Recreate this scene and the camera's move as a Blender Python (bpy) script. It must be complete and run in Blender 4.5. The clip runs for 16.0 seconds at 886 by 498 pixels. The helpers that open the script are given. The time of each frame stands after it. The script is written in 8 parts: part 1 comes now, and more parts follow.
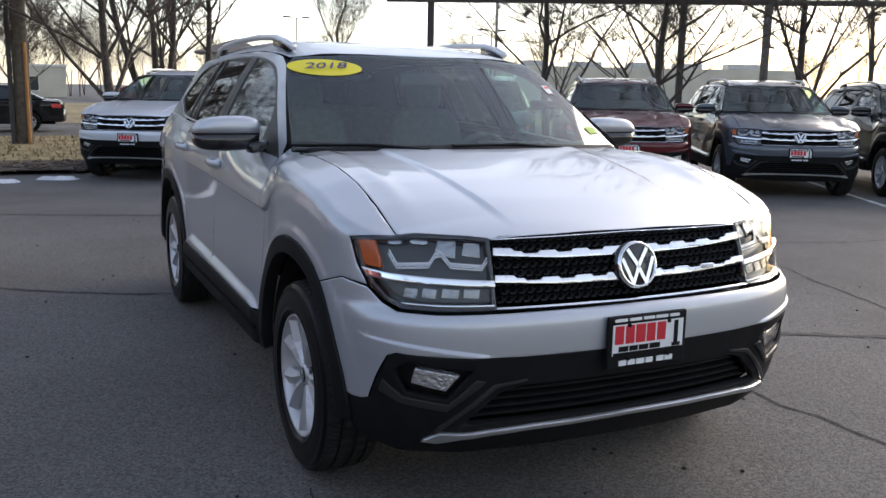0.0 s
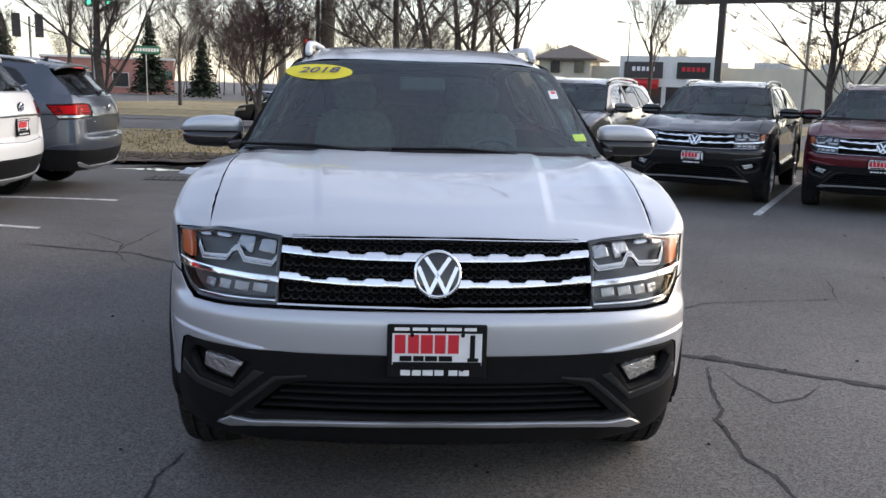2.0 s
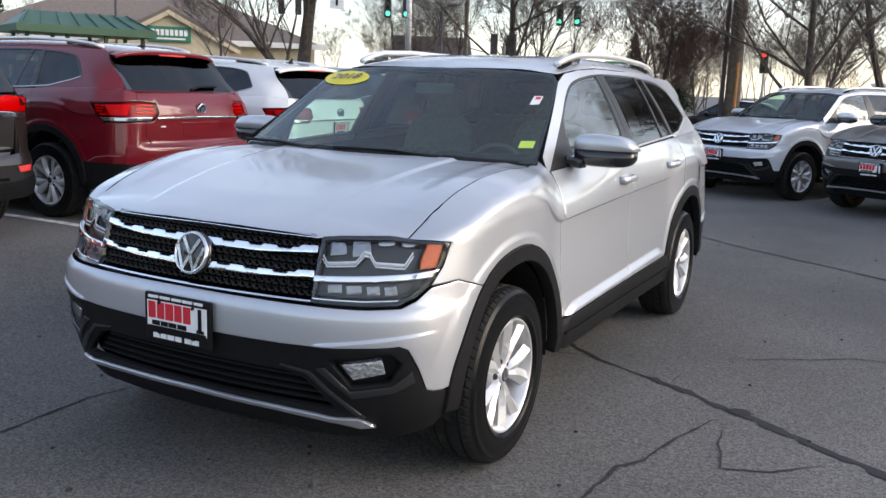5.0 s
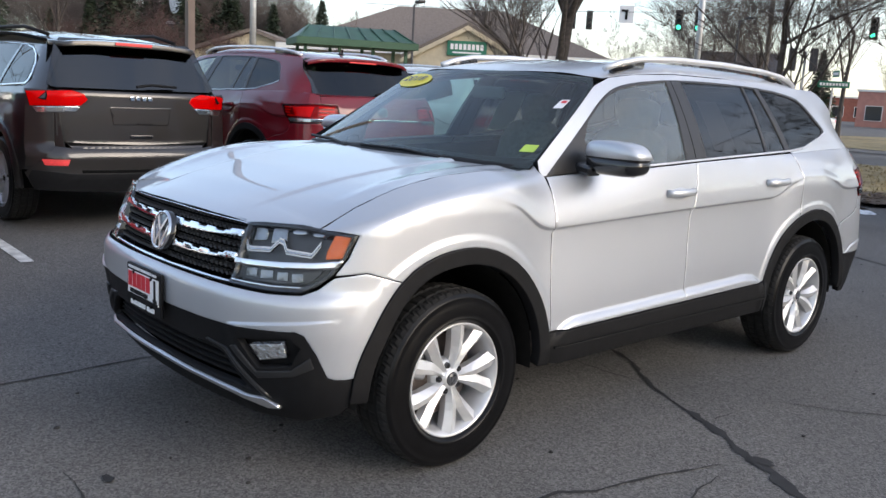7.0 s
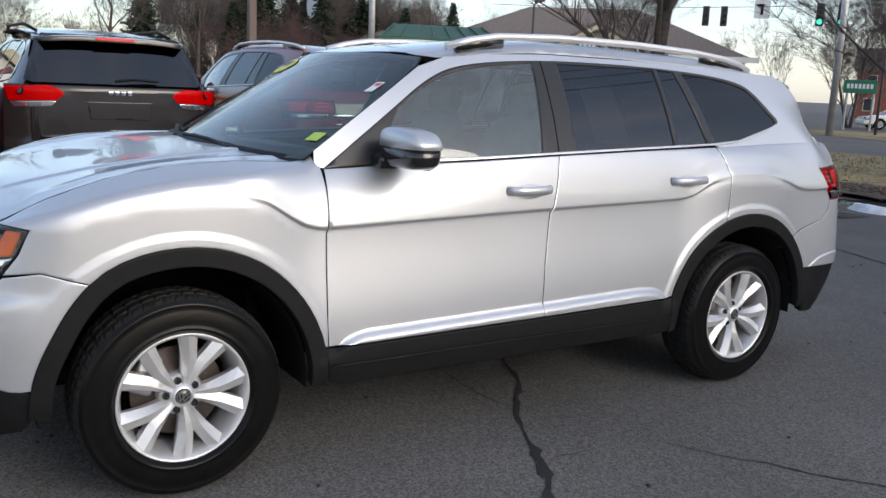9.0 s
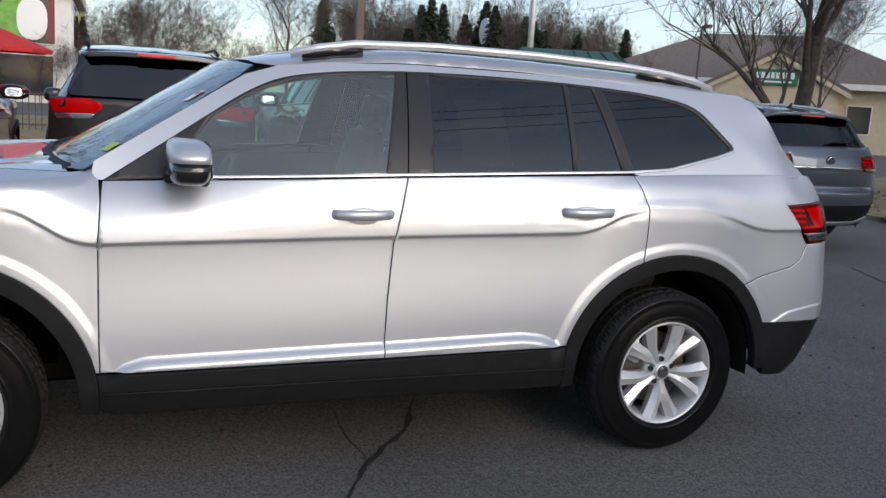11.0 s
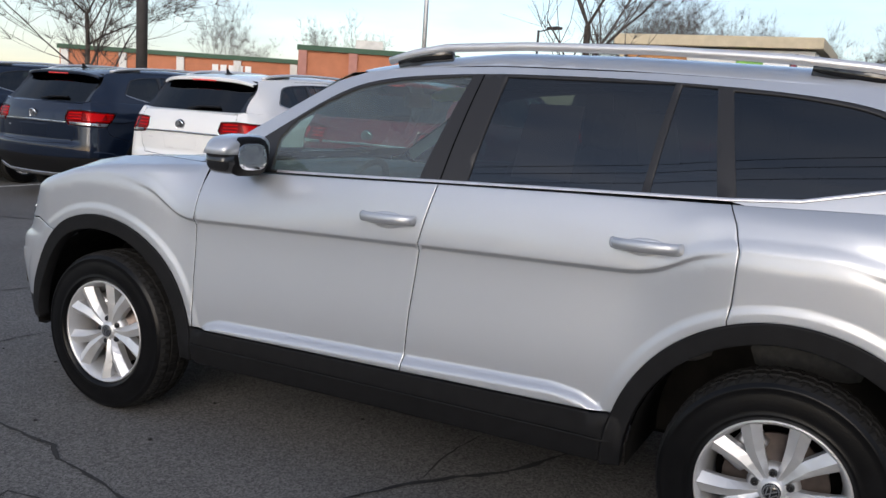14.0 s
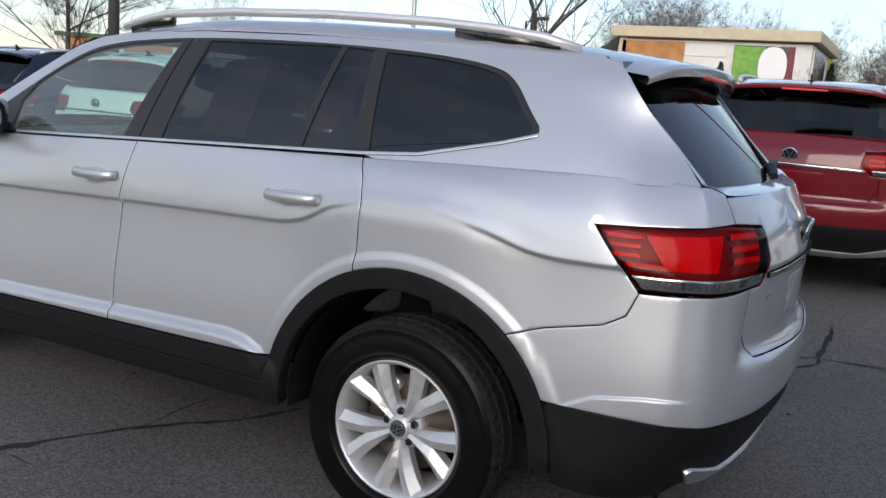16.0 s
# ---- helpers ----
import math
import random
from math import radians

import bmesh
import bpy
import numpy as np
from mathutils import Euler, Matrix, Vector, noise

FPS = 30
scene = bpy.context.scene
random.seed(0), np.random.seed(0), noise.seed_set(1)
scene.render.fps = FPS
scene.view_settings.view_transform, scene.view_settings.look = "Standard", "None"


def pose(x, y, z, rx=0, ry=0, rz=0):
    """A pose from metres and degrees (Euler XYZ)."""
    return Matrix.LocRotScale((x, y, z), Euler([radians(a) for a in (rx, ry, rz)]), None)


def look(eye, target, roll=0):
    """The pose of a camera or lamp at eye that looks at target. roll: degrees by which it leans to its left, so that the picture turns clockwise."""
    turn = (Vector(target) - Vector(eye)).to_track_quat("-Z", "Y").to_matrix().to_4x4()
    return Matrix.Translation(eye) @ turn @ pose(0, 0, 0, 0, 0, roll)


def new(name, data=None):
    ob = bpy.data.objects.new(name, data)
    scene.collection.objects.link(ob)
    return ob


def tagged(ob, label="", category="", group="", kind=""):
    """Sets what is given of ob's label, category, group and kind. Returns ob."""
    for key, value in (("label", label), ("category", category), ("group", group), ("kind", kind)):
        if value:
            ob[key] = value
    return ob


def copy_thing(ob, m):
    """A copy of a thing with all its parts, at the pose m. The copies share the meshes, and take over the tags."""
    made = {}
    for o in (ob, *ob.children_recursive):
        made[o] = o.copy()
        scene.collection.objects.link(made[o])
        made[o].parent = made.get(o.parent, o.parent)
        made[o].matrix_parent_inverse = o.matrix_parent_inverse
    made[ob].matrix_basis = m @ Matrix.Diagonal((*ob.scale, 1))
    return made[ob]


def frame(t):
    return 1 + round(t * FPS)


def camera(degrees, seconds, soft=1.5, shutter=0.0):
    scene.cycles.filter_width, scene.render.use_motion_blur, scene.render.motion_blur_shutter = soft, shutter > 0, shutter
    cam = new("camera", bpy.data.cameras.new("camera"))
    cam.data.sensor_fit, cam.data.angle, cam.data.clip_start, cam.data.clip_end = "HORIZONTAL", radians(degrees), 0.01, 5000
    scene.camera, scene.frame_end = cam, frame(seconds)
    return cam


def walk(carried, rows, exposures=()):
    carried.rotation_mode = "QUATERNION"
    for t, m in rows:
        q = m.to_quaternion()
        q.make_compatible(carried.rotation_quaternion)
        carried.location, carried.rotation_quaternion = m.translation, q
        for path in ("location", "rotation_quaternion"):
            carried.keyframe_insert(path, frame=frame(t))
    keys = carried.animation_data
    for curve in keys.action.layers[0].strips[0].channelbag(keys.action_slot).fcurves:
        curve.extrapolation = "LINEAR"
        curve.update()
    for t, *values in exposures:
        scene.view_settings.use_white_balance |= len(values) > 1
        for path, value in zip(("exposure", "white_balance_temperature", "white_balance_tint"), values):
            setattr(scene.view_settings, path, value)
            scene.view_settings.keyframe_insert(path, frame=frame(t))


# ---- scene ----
cam = camera(53.7, 16.0)
PATH = [
    (0, (-1.913, -4.706, 1.494), (-1.058, -2.933, 1.137), 1.1),
    (0.5, (-1.54, -4.92, 1.508), (-0.808, -3.094, 1.15), 1.4),
    (1, (-1.126, -5.046, 1.519), (-0.576, -3.158, 1.155), 1.4),
    (1.5, (-0.671, -5.111, 1.51), (-0.319, -3.177, 1.146), 1.5),
    (2, (-0.17, -5.191, 1.53), (-0.044, -3.228, 1.167), 1.6),
    (2.5, (0.296, -5.148, 1.523), (0.181, -3.184, 1.159), 1.9),
    (3, (0.801, -5.175, 1.535), (0.441, -3.241, 1.176), 1.9),
    (3.2, (0.954, -5.193, 1.59), (0.529, -3.278, 1.2), 1.3),
    (5.3, (2.585, -4.622, 1.555), (1.566, -2.939, 1.195), 2.3),
    (5.5, (2.707, -4.546, 1.559), (1.62, -2.906, 1.198), 2.5),
    (6, (2.93, -4.263, 1.553), (1.665, -2.758, 1.186), 2.7),
    (6.5, (3.225, -4.072, 1.554), (1.842, -2.673, 1.193), 2.8),
    (7, (3.468, -3.866, 1.547), (2.015, -2.539, 1.189), 3.0),
    (7.5, (3.585, -3.598, 1.561), (2.073, -2.34, 1.198), 3.0),
    (8, (3.78, -3.276, 1.57), (2.209, -2.093, 1.207), 2.9),
    (8.5, (3.874, -2.837, 1.538), (2.25, -1.729, 1.171), 2.7),
    (9, (3.992, -2.348, 1.528), (2.338, -1.285, 1.16), 2.6),
    (9.2, (4.062, -2.135, 1.536), (2.397, -1.09, 1.172), 2.6),
    (11.3, (4.31, -0.539, 1.544), (2.397, -0.049, 1.228), 4.3),
    (11.5, (4.348, -0.28, 1.521), (2.388, -0.025, 1.215), 4.0),
    (12, (4.262, 0.048, 1.499), (2.295, -0.132, 1.183), 4.2),
    (12.5, (4.141, 0.441, 1.498), (2.237, -0.079, 1.173), 4.0),
    (13, (4.055, 0.864, 1.5), (2.221, 0.136, 1.174), 4.1),
    (13.5, (3.888, 1.253, 1.513), (2.107, 0.404, 1.185), 3.9),
    (14, (3.832, 1.702, 1.523), (2.069, 0.813, 1.203), 3.8),
    (14.5, (3.734, 2.023, 1.522), (1.972, 1.132, 1.206), 4.1),
    (15, (3.682, 2.34, 1.529), (1.915, 1.458, 1.213), 4.2),
    (15.5, (3.618, 2.675, 1.531), (1.856, 1.786, 1.207), 4.1),
    (16, (3.424, 2.898, 1.493), (1.678, 1.982, 1.154), 4.3),
]
walk(cam, [(t, look(eye, target, roll)) for t, eye, target, roll in PATH],
     exposures=[(0, 1.17, 7000, 14), (2, 1.32, 7000, 14), (3.2, 1.30, 6950, 14), (5.5, 1.32, 6800, 13), (8, 1.06, 6650, 12), (9.2, 0.82, 6550, 12), (11.3, 0.56, 6500, 13), (12.0, 0.52, 6500, 13), (12.6, 0.50, 6500, 13), (14, 0.55, 6500, 13), (16, 0.67, 6500, 13)])

# ---- world, sun, exposure ----
SUN_AZ, SUN_EL = 71.0, 21.0          # degrees clockwise from +y, and above the horizon
sun_way = Vector((math.sin(radians(SUN_AZ)) * math.cos(radians(SUN_EL)),
                  math.cos(radians(SUN_AZ)) * math.cos(radians(SUN_EL)), math.sin(radians(SUN_EL))))
world = bpy.data.worlds.new("sky")
scene.world = world
world.use_nodes = True
wn, wl = world.node_tree.nodes, world.node_tree.links
wn.clear()
w_out, w_bg = wn.new("ShaderNodeOutputWorld"), wn.new("ShaderNodeBackground")
w_sky = wn.new("ShaderNodeTexSky")
w_sky.sky_type, w_sky.sun_disc = "NISHITA", False
w_sky.sun_elevation, w_sky.sun_rotation = radians(SUN_EL), radians(SUN_AZ)
w_sky.air_density, w_sky.dust_density, w_sky.ozone_density = 1.0, 0.8, 1.6
w_co, w_map, w_noise = wn.new("ShaderNodeTexCoord"), wn.new("ShaderNodeMapping"), wn.new("ShaderNodeTexNoise")
w_map.inputs["Scale"].default_value = (1.2, 2.4, 9.0)
w_map.inputs["Rotation"].default_value = (0, 0, radians(35))
w_noise.inputs["Scale"].default_value, w_noise.inputs["Detail"].default_value = 1.6, 6.0
w_noise.inputs["Roughness"].default_value = 0.55
w_ramp = wn.new("ShaderNodeMapRange")
for key, value in (("From Min", 0.36), ("From Max", 0.78), ("To Min", 0.22), ("To Max", 0.68)):
    w_ramp.inputs[key].default_value = value
w_mix = wn.new("ShaderNodeMix")
w_mix.data_type = "RGBA"
w_dot, w_side, w_cloud = wn.new("ShaderNodeVectorMath"), wn.new("ShaderNodeMapRange"), wn.new("ShaderNodeMix")
w_dot.operation, w_cloud.data_type = "DOT_PRODUCT", "RGBA"
w_dot.inputs[1].default_value = sun_way
w_side.inputs["From Min"].default_value, w_side.inputs["From Max"].default_value = -0.9, 0.9
w_cloud.inputs["A"].default_value, w_cloud.inputs["B"].default_value = (2.0, 2.25, 2.7, 1), (6.0, 5.6, 5.25, 1)      # thin high cloud
wl.new(w_co.outputs["Generated"], w_dot.inputs[0])
wl.new(w_dot.outputs["Value"], w_side.inputs["Value"])
wl.new(w_side.outputs["Result"], w_cloud.inputs["Factor"])
wl.new(w_cloud.outputs["Result"], w_mix.inputs["B"])
wl.new(w_co.outputs["Generated"], w_map.inputs["Vector"])
wl.new(w_map.outputs["Vector"], w_noise.inputs["Vector"])
wl.new(w_noise.outputs["Fac"], w_ramp.inputs["Value"])
w_sep, w_low, w_mul = wn.new("ShaderNodeSeparateXYZ"), wn.new("ShaderNodeMapRange"), wn.new("ShaderNodeMath")
for key, value in (("From Min", 0.15), ("From Max", 0.75), ("To Min", 1.0), ("To Max", 0.42)):
    w_low.inputs[key].default_value = value      # the haze thins out overhead
w_mul.operation = "MULTIPLY"
wl.new(w_co.outputs["Generated"], w_sep.inputs["Vector"])
wl.new(w_sep.outputs["Z"], w_low.inputs["Value"])
wl.new(w_ramp.outputs["Result"], w_mul.inputs[0])
wl.new(w_low.outputs["Result"], w_mul.inputs[1])
wl.new(w_mul.outputs["Value"], w_mix.inputs["Factor"])
wl.new(w_sky.outputs["Color"], w_mix.inputs["A"])
wl.new(w_mix.outputs["Result"], w_bg.inputs["Color"])
w_bg.inputs["Strength"].default_value = 0.15
wl.new(w_bg.outputs["Background"], w_out.inputs["Surface"])
sun_data = bpy.data.lights.new("sun", "SUN")
sun_data.energy, sun_data.angle, sun_data.color = 1.1, radians(38.0), (1.0, 0.925, 0.82)
sun = new("sun", sun_data)
sun.matrix_world = look(sun_way * 60, (0, 0, 0))

# ---- materials ----
def material(name, color, rough=0.5, metal=0.0, coat=0.0, var=0.0, scale=6.0, bump=0.0, bscale=60.0, spec=0.5, coat_rough=0.03,
             emit=None, strength=0.0, detail=4.0, var2=0.0, scale2=0.6):
    m = bpy.data.materials.new(name)
    m.use_nodes = True
    n, l = m.node_tree.nodes, m.node_tree.links
    b = n["Principled BSDF"]
    b.inputs["Roughness"].default_value, b.inputs["Metallic"].default_value = rough, metal
    b.inputs["Coat Weight"].default_value, b.inputs["Coat Roughness"].default_value = coat, coat_rough
    b.inputs["Specular IOR Level"].default_value = spec
    b.inputs["Base Color"].default_value = (*color, 1)
    if emit:
        b.inputs["Emission Color"].default_value, b.inputs["Emission Strength"].default_value = (*emit, 1), strength
    if var or bump or var2:
        co = n.new("ShaderNodeTexCoord")
    last = None
    for k, (amount, size) in enumerate(((var, scale), (var2, scale2))):
        if not amount:
            continue
        t, r, x = n.new("ShaderNodeTexNoise"), n.new("ShaderNodeMapRange"), n.new("ShaderNodeMix")
        t.inputs["Scale"].default_value, t.inputs["Detail"].default_value = size, detail
        r.inputs["From Min"].default_value, r.inputs["From Max"].default_value = 0.3, 0.7
        r.inputs["To Min"].default_value, r.inputs["To Max"].default_value = 1 - amount, 1 + amount
        x.data_type, x.blend_type = "RGBA", "MULTIPLY"
        x.inputs["Factor"].default_value = 1.0
        x.inputs["A"].default_value = (*color, 1)
        l.new(co.outputs["Object"], t.inputs["Vector"])
        l.new(t.outputs["Fac"], r.inputs["Value"])
        if last:
            l.new(last, x.inputs["A"])
        l.new(r.outputs["Result"], x.inputs["B"])
        last = x.outputs["Result"]
    if last:
        l.new(last, b.inputs["Base Color"])
    if bump:
        t, u = n.new("ShaderNodeTexNoise"), n.new("ShaderNodeBump")
        t.inputs["Scale"].default_value, t.inputs["Detail"].default_value = bscale, 5.0
        u.inputs["Strength"].default_value, u.inputs["Distance"].default_value = 1.0, bump
        l.new(co.outputs["Object"], t.inputs["Vector"])
        l.new(t.outputs["Fac"], u.inputs["Height"])
        l.new(u.outputs["Normal"], b.inputs["Normal"])
    return m


asphalt = material("asphalt", (0.122, 0.117, 0.111), 0.85, var=0.16, scale=45, detail=6.0, bump=0.0035, bscale=190, var2=0.20, scale2=0.55, spec=0.3)
an, al = asphalt.node_tree.nodes, asphalt.node_tree.links
a_vor, a_map, a_mix, a_co = an.new("ShaderNodeTexVoronoi"), an.new("ShaderNodeMapRange"), an.new("ShaderNodeMix"), an.new("ShaderNodeTexCoord")
a_vor.inputs["Scale"].default_value = 135.0            # single stones of the aggregate
a_map.inputs["To Min"].default_value, a_map.inputs["To Max"].default_value = 0.56, 1.55
a_mix.data_type, a_mix.blend_type = "RGBA", "MULTIPLY"
a_mix.inputs["Factor"].default_value = 1.0
a_sep = an.new("ShaderNodeSeparateColor")
al.new(a_co.outputs["Object"], a_vor.inputs["Vector"])
al.new(a_vor.outputs["Color"], a_sep.inputs["Color"])
al.new(a_sep.outputs["Red"], a_map.inputs["Value"])
a_bsdf = an["Principled BSDF"]
al.new(a_bsdf.inputs["Base Color"].links[0].from_socket, a_mix.inputs["A"])
al.new(a_map.outputs["Result"], a_mix.inputs["B"])
al.new(a_mix.outputs["Result"], a_bsdf.inputs["Base Color"])
grass = material("dry_grass", (0.27, 0.215, 0.115), 0.95, var=0.35, scale=2.0, bump=0.02, bscale=40, var2=0.25, scale2=0.2)
line_paint = material("worn_line_paint", (0.55, 0.55, 0.53), 0.8, var=0.35, scale=9)
wood_pole = material("weathered_wood", (0.145, 0.128, 0.115), 0.9, var=0.3, scale=8)
steel_dark = material("dark_painted_steel", (0.05, 0.045, 0.045), 0.6, var=0.2, scale=4)
bark = material("bark", (0.072, 0.060, 0.053), 0.95, var=0.4, scale=10, bump=0.01, bscale=30)

crack_tar = material("crack_filler", (0.018, 0.018, 0.019), 0.8, var=0.3, scale=12)
crack_dry = material("open_crack", (0.03, 0.029, 0.028), 0.95)
meltwater = material("shallow_meltwater", (0.10, 0.095, 0.09), 0.04, var=0.3, scale=3, bump=0.0006, bscale=3, spec=0.9)
snow = material("old_snow", (0.74, 0.76, 0.79), 0.7, var=0.12, scale=5, bump=0.01, bscale=25)
iron = material("cast_iron", (0.05, 0.045, 0.042), 0.6, 0.5, var=0.3, scale=20)
mulch = material("bare_mud_and_mulch", (0.075, 0.055, 0.042), 0.95, var=0.4, scale=5, bump=0.03, bscale=20)
concrete = material("kerb_concrete", (0.36, 0.35, 0.33), 0.9, var=0.2, scale=5)
twig = material("bare_twigs", (0.095, 0.078, 0.070), 0.95, var=0.3, scale=3)
twig_red = material("reddish_twigs", (0.085, 0.050, 0.044), 0.95, var=0.3, scale=3)
bark_pale = material("pale_bark", (0.21, 0.18, 0.15), 0.95, var=0.35, scale=8)
needles = material("evergreen_needles", (0.028, 0.042, 0.022), 0.9, var=0.4, scale=2)
shingle = material("brown_shingles", (0.165, 0.135, 0.115), 0.9, var=0.25, scale=9)
stucco = material("cream_stucco", (0.56, 0.48, 0.34), 0.85, var=0.08, scale=3)
trim_white = material("white_trim", (0.72, 0.71, 0.68), 0.6, var=0.05, scale=3)
green_metal = material("green_standing_seam", (0.035, 0.095, 0.062), 0.45, var=0.15, scale=3)
green_sign = material("green_sign", (0.02, 0.17, 0.10), 0.5, var=0.06, scale=6)
orange_wall = material("terracotta_stucco", (0.50, 0.19, 0.10), 0.85, var=0.1, scale=1.5)
green_trim = material("dark_green_cornice", (0.035, 0.09, 0.05), 0.6)
wood_panel = material("orange_wood_panel", (0.42, 0.20, 0.07), 0.7, var=0.2, scale=2)
yellow_wall = material("yellow_panel", (0.60, 0.52, 0.05), 0.6)
lime_panel = material("lime_graphic", (0.16, 0.36, 0.06), 0.6, var=0.25, scale=3)
white_panel = material("white_siding", (0.70, 0.69, 0.66), 0.7, var=0.05, scale=4)
maroon = material("maroon_panel", (0.20, 0.03, 0.04), 0.6)
beige_wall = material("beige_block_wall", (0.60, 0.54, 0.43), 0.9, var=0.1, scale=0.6)
brick_red = material("red_brick_wall", (0.25, 0.09, 0.065), 0.9, var=0.2, scale=3)
pink_wall = material("pink_wall", (0.46, 0.22, 0.18), 0.85, var=0.1, scale=2)
dark_window = material("dark_window_glass", (0.03, 0.035, 0.04), 0.08, spec=0.6)
canvas_red = material("red_canvas", (0.55, 0.03, 0.03), 0.85)
galv = material("galvanised_steel", (0.42, 0.42, 0.42), 0.45, 0.6, var=0.15, scale=3)
brown_steel = material("brown_painted_steel", (0.12, 0.085, 0.07), 0.6, var=0.15, scale=2)
signal_green = material("lit_green_signal", (0.05, 0.8, 0.45), 0.4, emit=(0.05, 0.9, 0.5), strength=1.2)
signal_red = material("red_signal", (0.6, 0.03, 0.02), 0.4, emit=(0.9, 0.05, 0.03), strength=0.6)


def glass_material(name, tint, rough=0.0, facing_on=0.14, steep=4.2, film=0.0):
    """A thin pane: it lets tinted light through and mirrors more towards grazing angles; film: an even share of pale
    diffuse colour.
    """
    m = bpy.data.materials.new(name)
    m.use_nodes = True
    n, l = m.node_tree.nodes, m.node_tree.links
    n.clear()
    out, mix, lw = n.new("ShaderNodeOutputMaterial"), n.new("ShaderNodeMixShader"), n.new("ShaderNodeLayerWeight")
    tr, gl = n.new("ShaderNodeBsdfTransparent"), n.new("ShaderNodeBsdfGlossy")
    power, scale = n.new("ShaderNodeMath"), n.new("ShaderNodeMath")
    tr.inputs["Color"].default_value = (*tint, 1)
    gl.inputs["Color"].default_value = (0.95, 0.97, 0.97, 1)
    gl.inputs["Roughness"].default_value = rough
    lw.inputs["Blend"].default_value = 0.5
    power.operation, power.inputs[1].default_value = "POWER", steep
    scale.operation, scale.inputs[1].default_value, scale.inputs[2].default_value = "MULTIPLY_ADD", 1 - facing_on, facing_on
    l.new(lw.outputs["Facing"], power.inputs[0])
    l.new(power.outputs["Value"], scale.inputs[0])
    l.new(scale.outputs["Value"], mix.inputs["Fac"])
    if film:
        pale_bsdf, veil = n.new("ShaderNodeBsdfDiffuse"), n.new("ShaderNodeMixShader")
        pale_bsdf.inputs["Color"].default_value = (0.72, 0.80, 0.76, 1)
        veil.inputs["Fac"].default_value = film
        l.new(tr.outputs["BSDF"], veil.inputs[1])
        l.new(pale_bsdf.outputs["BSDF"], veil.inputs[2])
        l.new(veil.outputs["Shader"], mix.inputs[1])
    else:
        l.new(tr.outputs["BSDF"], mix.inputs[1])
    l.new(gl.outputs["BSDF"], mix.inputs[2])
    l.new(mix.outputs["Shader"], out.inputs["Surface"])
    return m


def paint_material(name, color, metal, rough, flake=0.04, spec=0.15):
    m = material(name, color, rough, metal, coat=1.0, spec=spec, coat_rough=0.02, var=flake, scale=900, detail=1.0, var2=0.025, scale2=1.5)
    return m


gap_black = material("panel_gap_shadow_black", (0.006, 0.006, 0.006), 0.8, spec=0.05)
paint_silver = paint_material("silver_metallic_paint", (0.52, 0.54, 0.575), 0.60, 0.43, spec=0.5)
paint_pale = paint_material("pale_ice_silver_paint", (0.66, 0.69, 0.74), 0.35, 0.4, spec=0.5)
paint_white = paint_material("white_paint", (0.80, 0.80, 0.79), 0.0, 0.4, 0.01)
paint_red = paint_material("deep_red_paint", (0.14, 0.003, 0.009), 0.0, 0.4)
paint_darkred = paint_material("dark_red_paint", (0.09, 0.003, 0.008), 0.2, 0.35)
paint_blue = paint_material("midnight_blue_paint", (0.007, 0.014, 0.032), 0.4, 0.35)
paint_grey = paint_material("slate_grey_paint", (0.085, 0.10, 0.125), 0.6, 0.35)
paint_black = paint_material("black_paint", (0.010, 0.010, 0.011), 0.2, 0.35)
paint_beige = paint_material("grey_beige_paint", (0.17, 0.165, 0.155), 0.6, 0.35)
paint_bronze = paint_material("dark_bronze_grey_paint", (0.036, 0.033, 0.032), 0.5, 0.35)
trim_black = material("black_textured_plastic", (0.009, 0.009, 0.0098), 0.55, var=0.15, scale=20, bump=0.0003, bscale=600, spec=0.16)
gloss_black = material("gloss_black_trim", (0.012, 0.012, 0.013), 0.12, coat=0.6)
pillar_black = material("satin_black_pillar", (0.024, 0.0225, 0.022), 0.34, spec=0.45)
liner = material("wheel_arch_liner", (0.016, 0.0145, 0.013), 0.85, var=0.3, scale=15, spec=0.2)
# near black: the shade of recesses and undersides put into the colour
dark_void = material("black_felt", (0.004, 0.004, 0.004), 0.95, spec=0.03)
chrome = material("chrome", (0.82, 0.83, 0.85), 0.08, 1.0, var=0.03, scale=8)
satin_metal = material("satin_aluminium", (0.62, 0.62, 0.63), 0.32, 0.9, var=0.05, scale=12)
rail_metal = material("brushed_rail_aluminium", (0.74, 0.74, 0.75), 0.42, 0.55, var=0.05, scale=12)
belt_metal = material("belt_moulding_metal", (0.60, 0.60, 0.62), 0.36, 0.8, var=0.05, scale=12)
trim_grey = material("grey_satin_trim", (0.022, 0.022, 0.023), 0.35, 0.0, spec=0.4)
alloy = material("painted_alloy", (0.62, 0.625, 0.635), 0.42, 0.62, coat=0.2, var=0.05, scale=9)
rubber = material("dressed_tyre_sidewall", (0.0045, 0.0045, 0.005), 0.30, var=0.3, scale=14, bump=0.0004, bscale=120, spec=0.18)
tread_rubber = material("dusty_tread_rubber", (0.017, 0.0165, 0.016), 0.75, var=0.3, scale=25, spec=0.25)
disc_steel = material("worn_brake_steel", (0.22, 0.18, 0.16), 0.45, 0.8, var=0.3, scale=14)
glass_clear = glass_material("window_glass", (0.62, 0.82, 0.76), facing_on=0.10, film=0.07)
glass_screen = glass_material("windscreen_glass", (0.68, 0.86, 0.80), facing_on=0.07, steep=5.0, film=0.015)
glass_tint = glass_material("privacy_glass", (0.105, 0.100, 0.100), facing_on=0.085, steep=6.5)
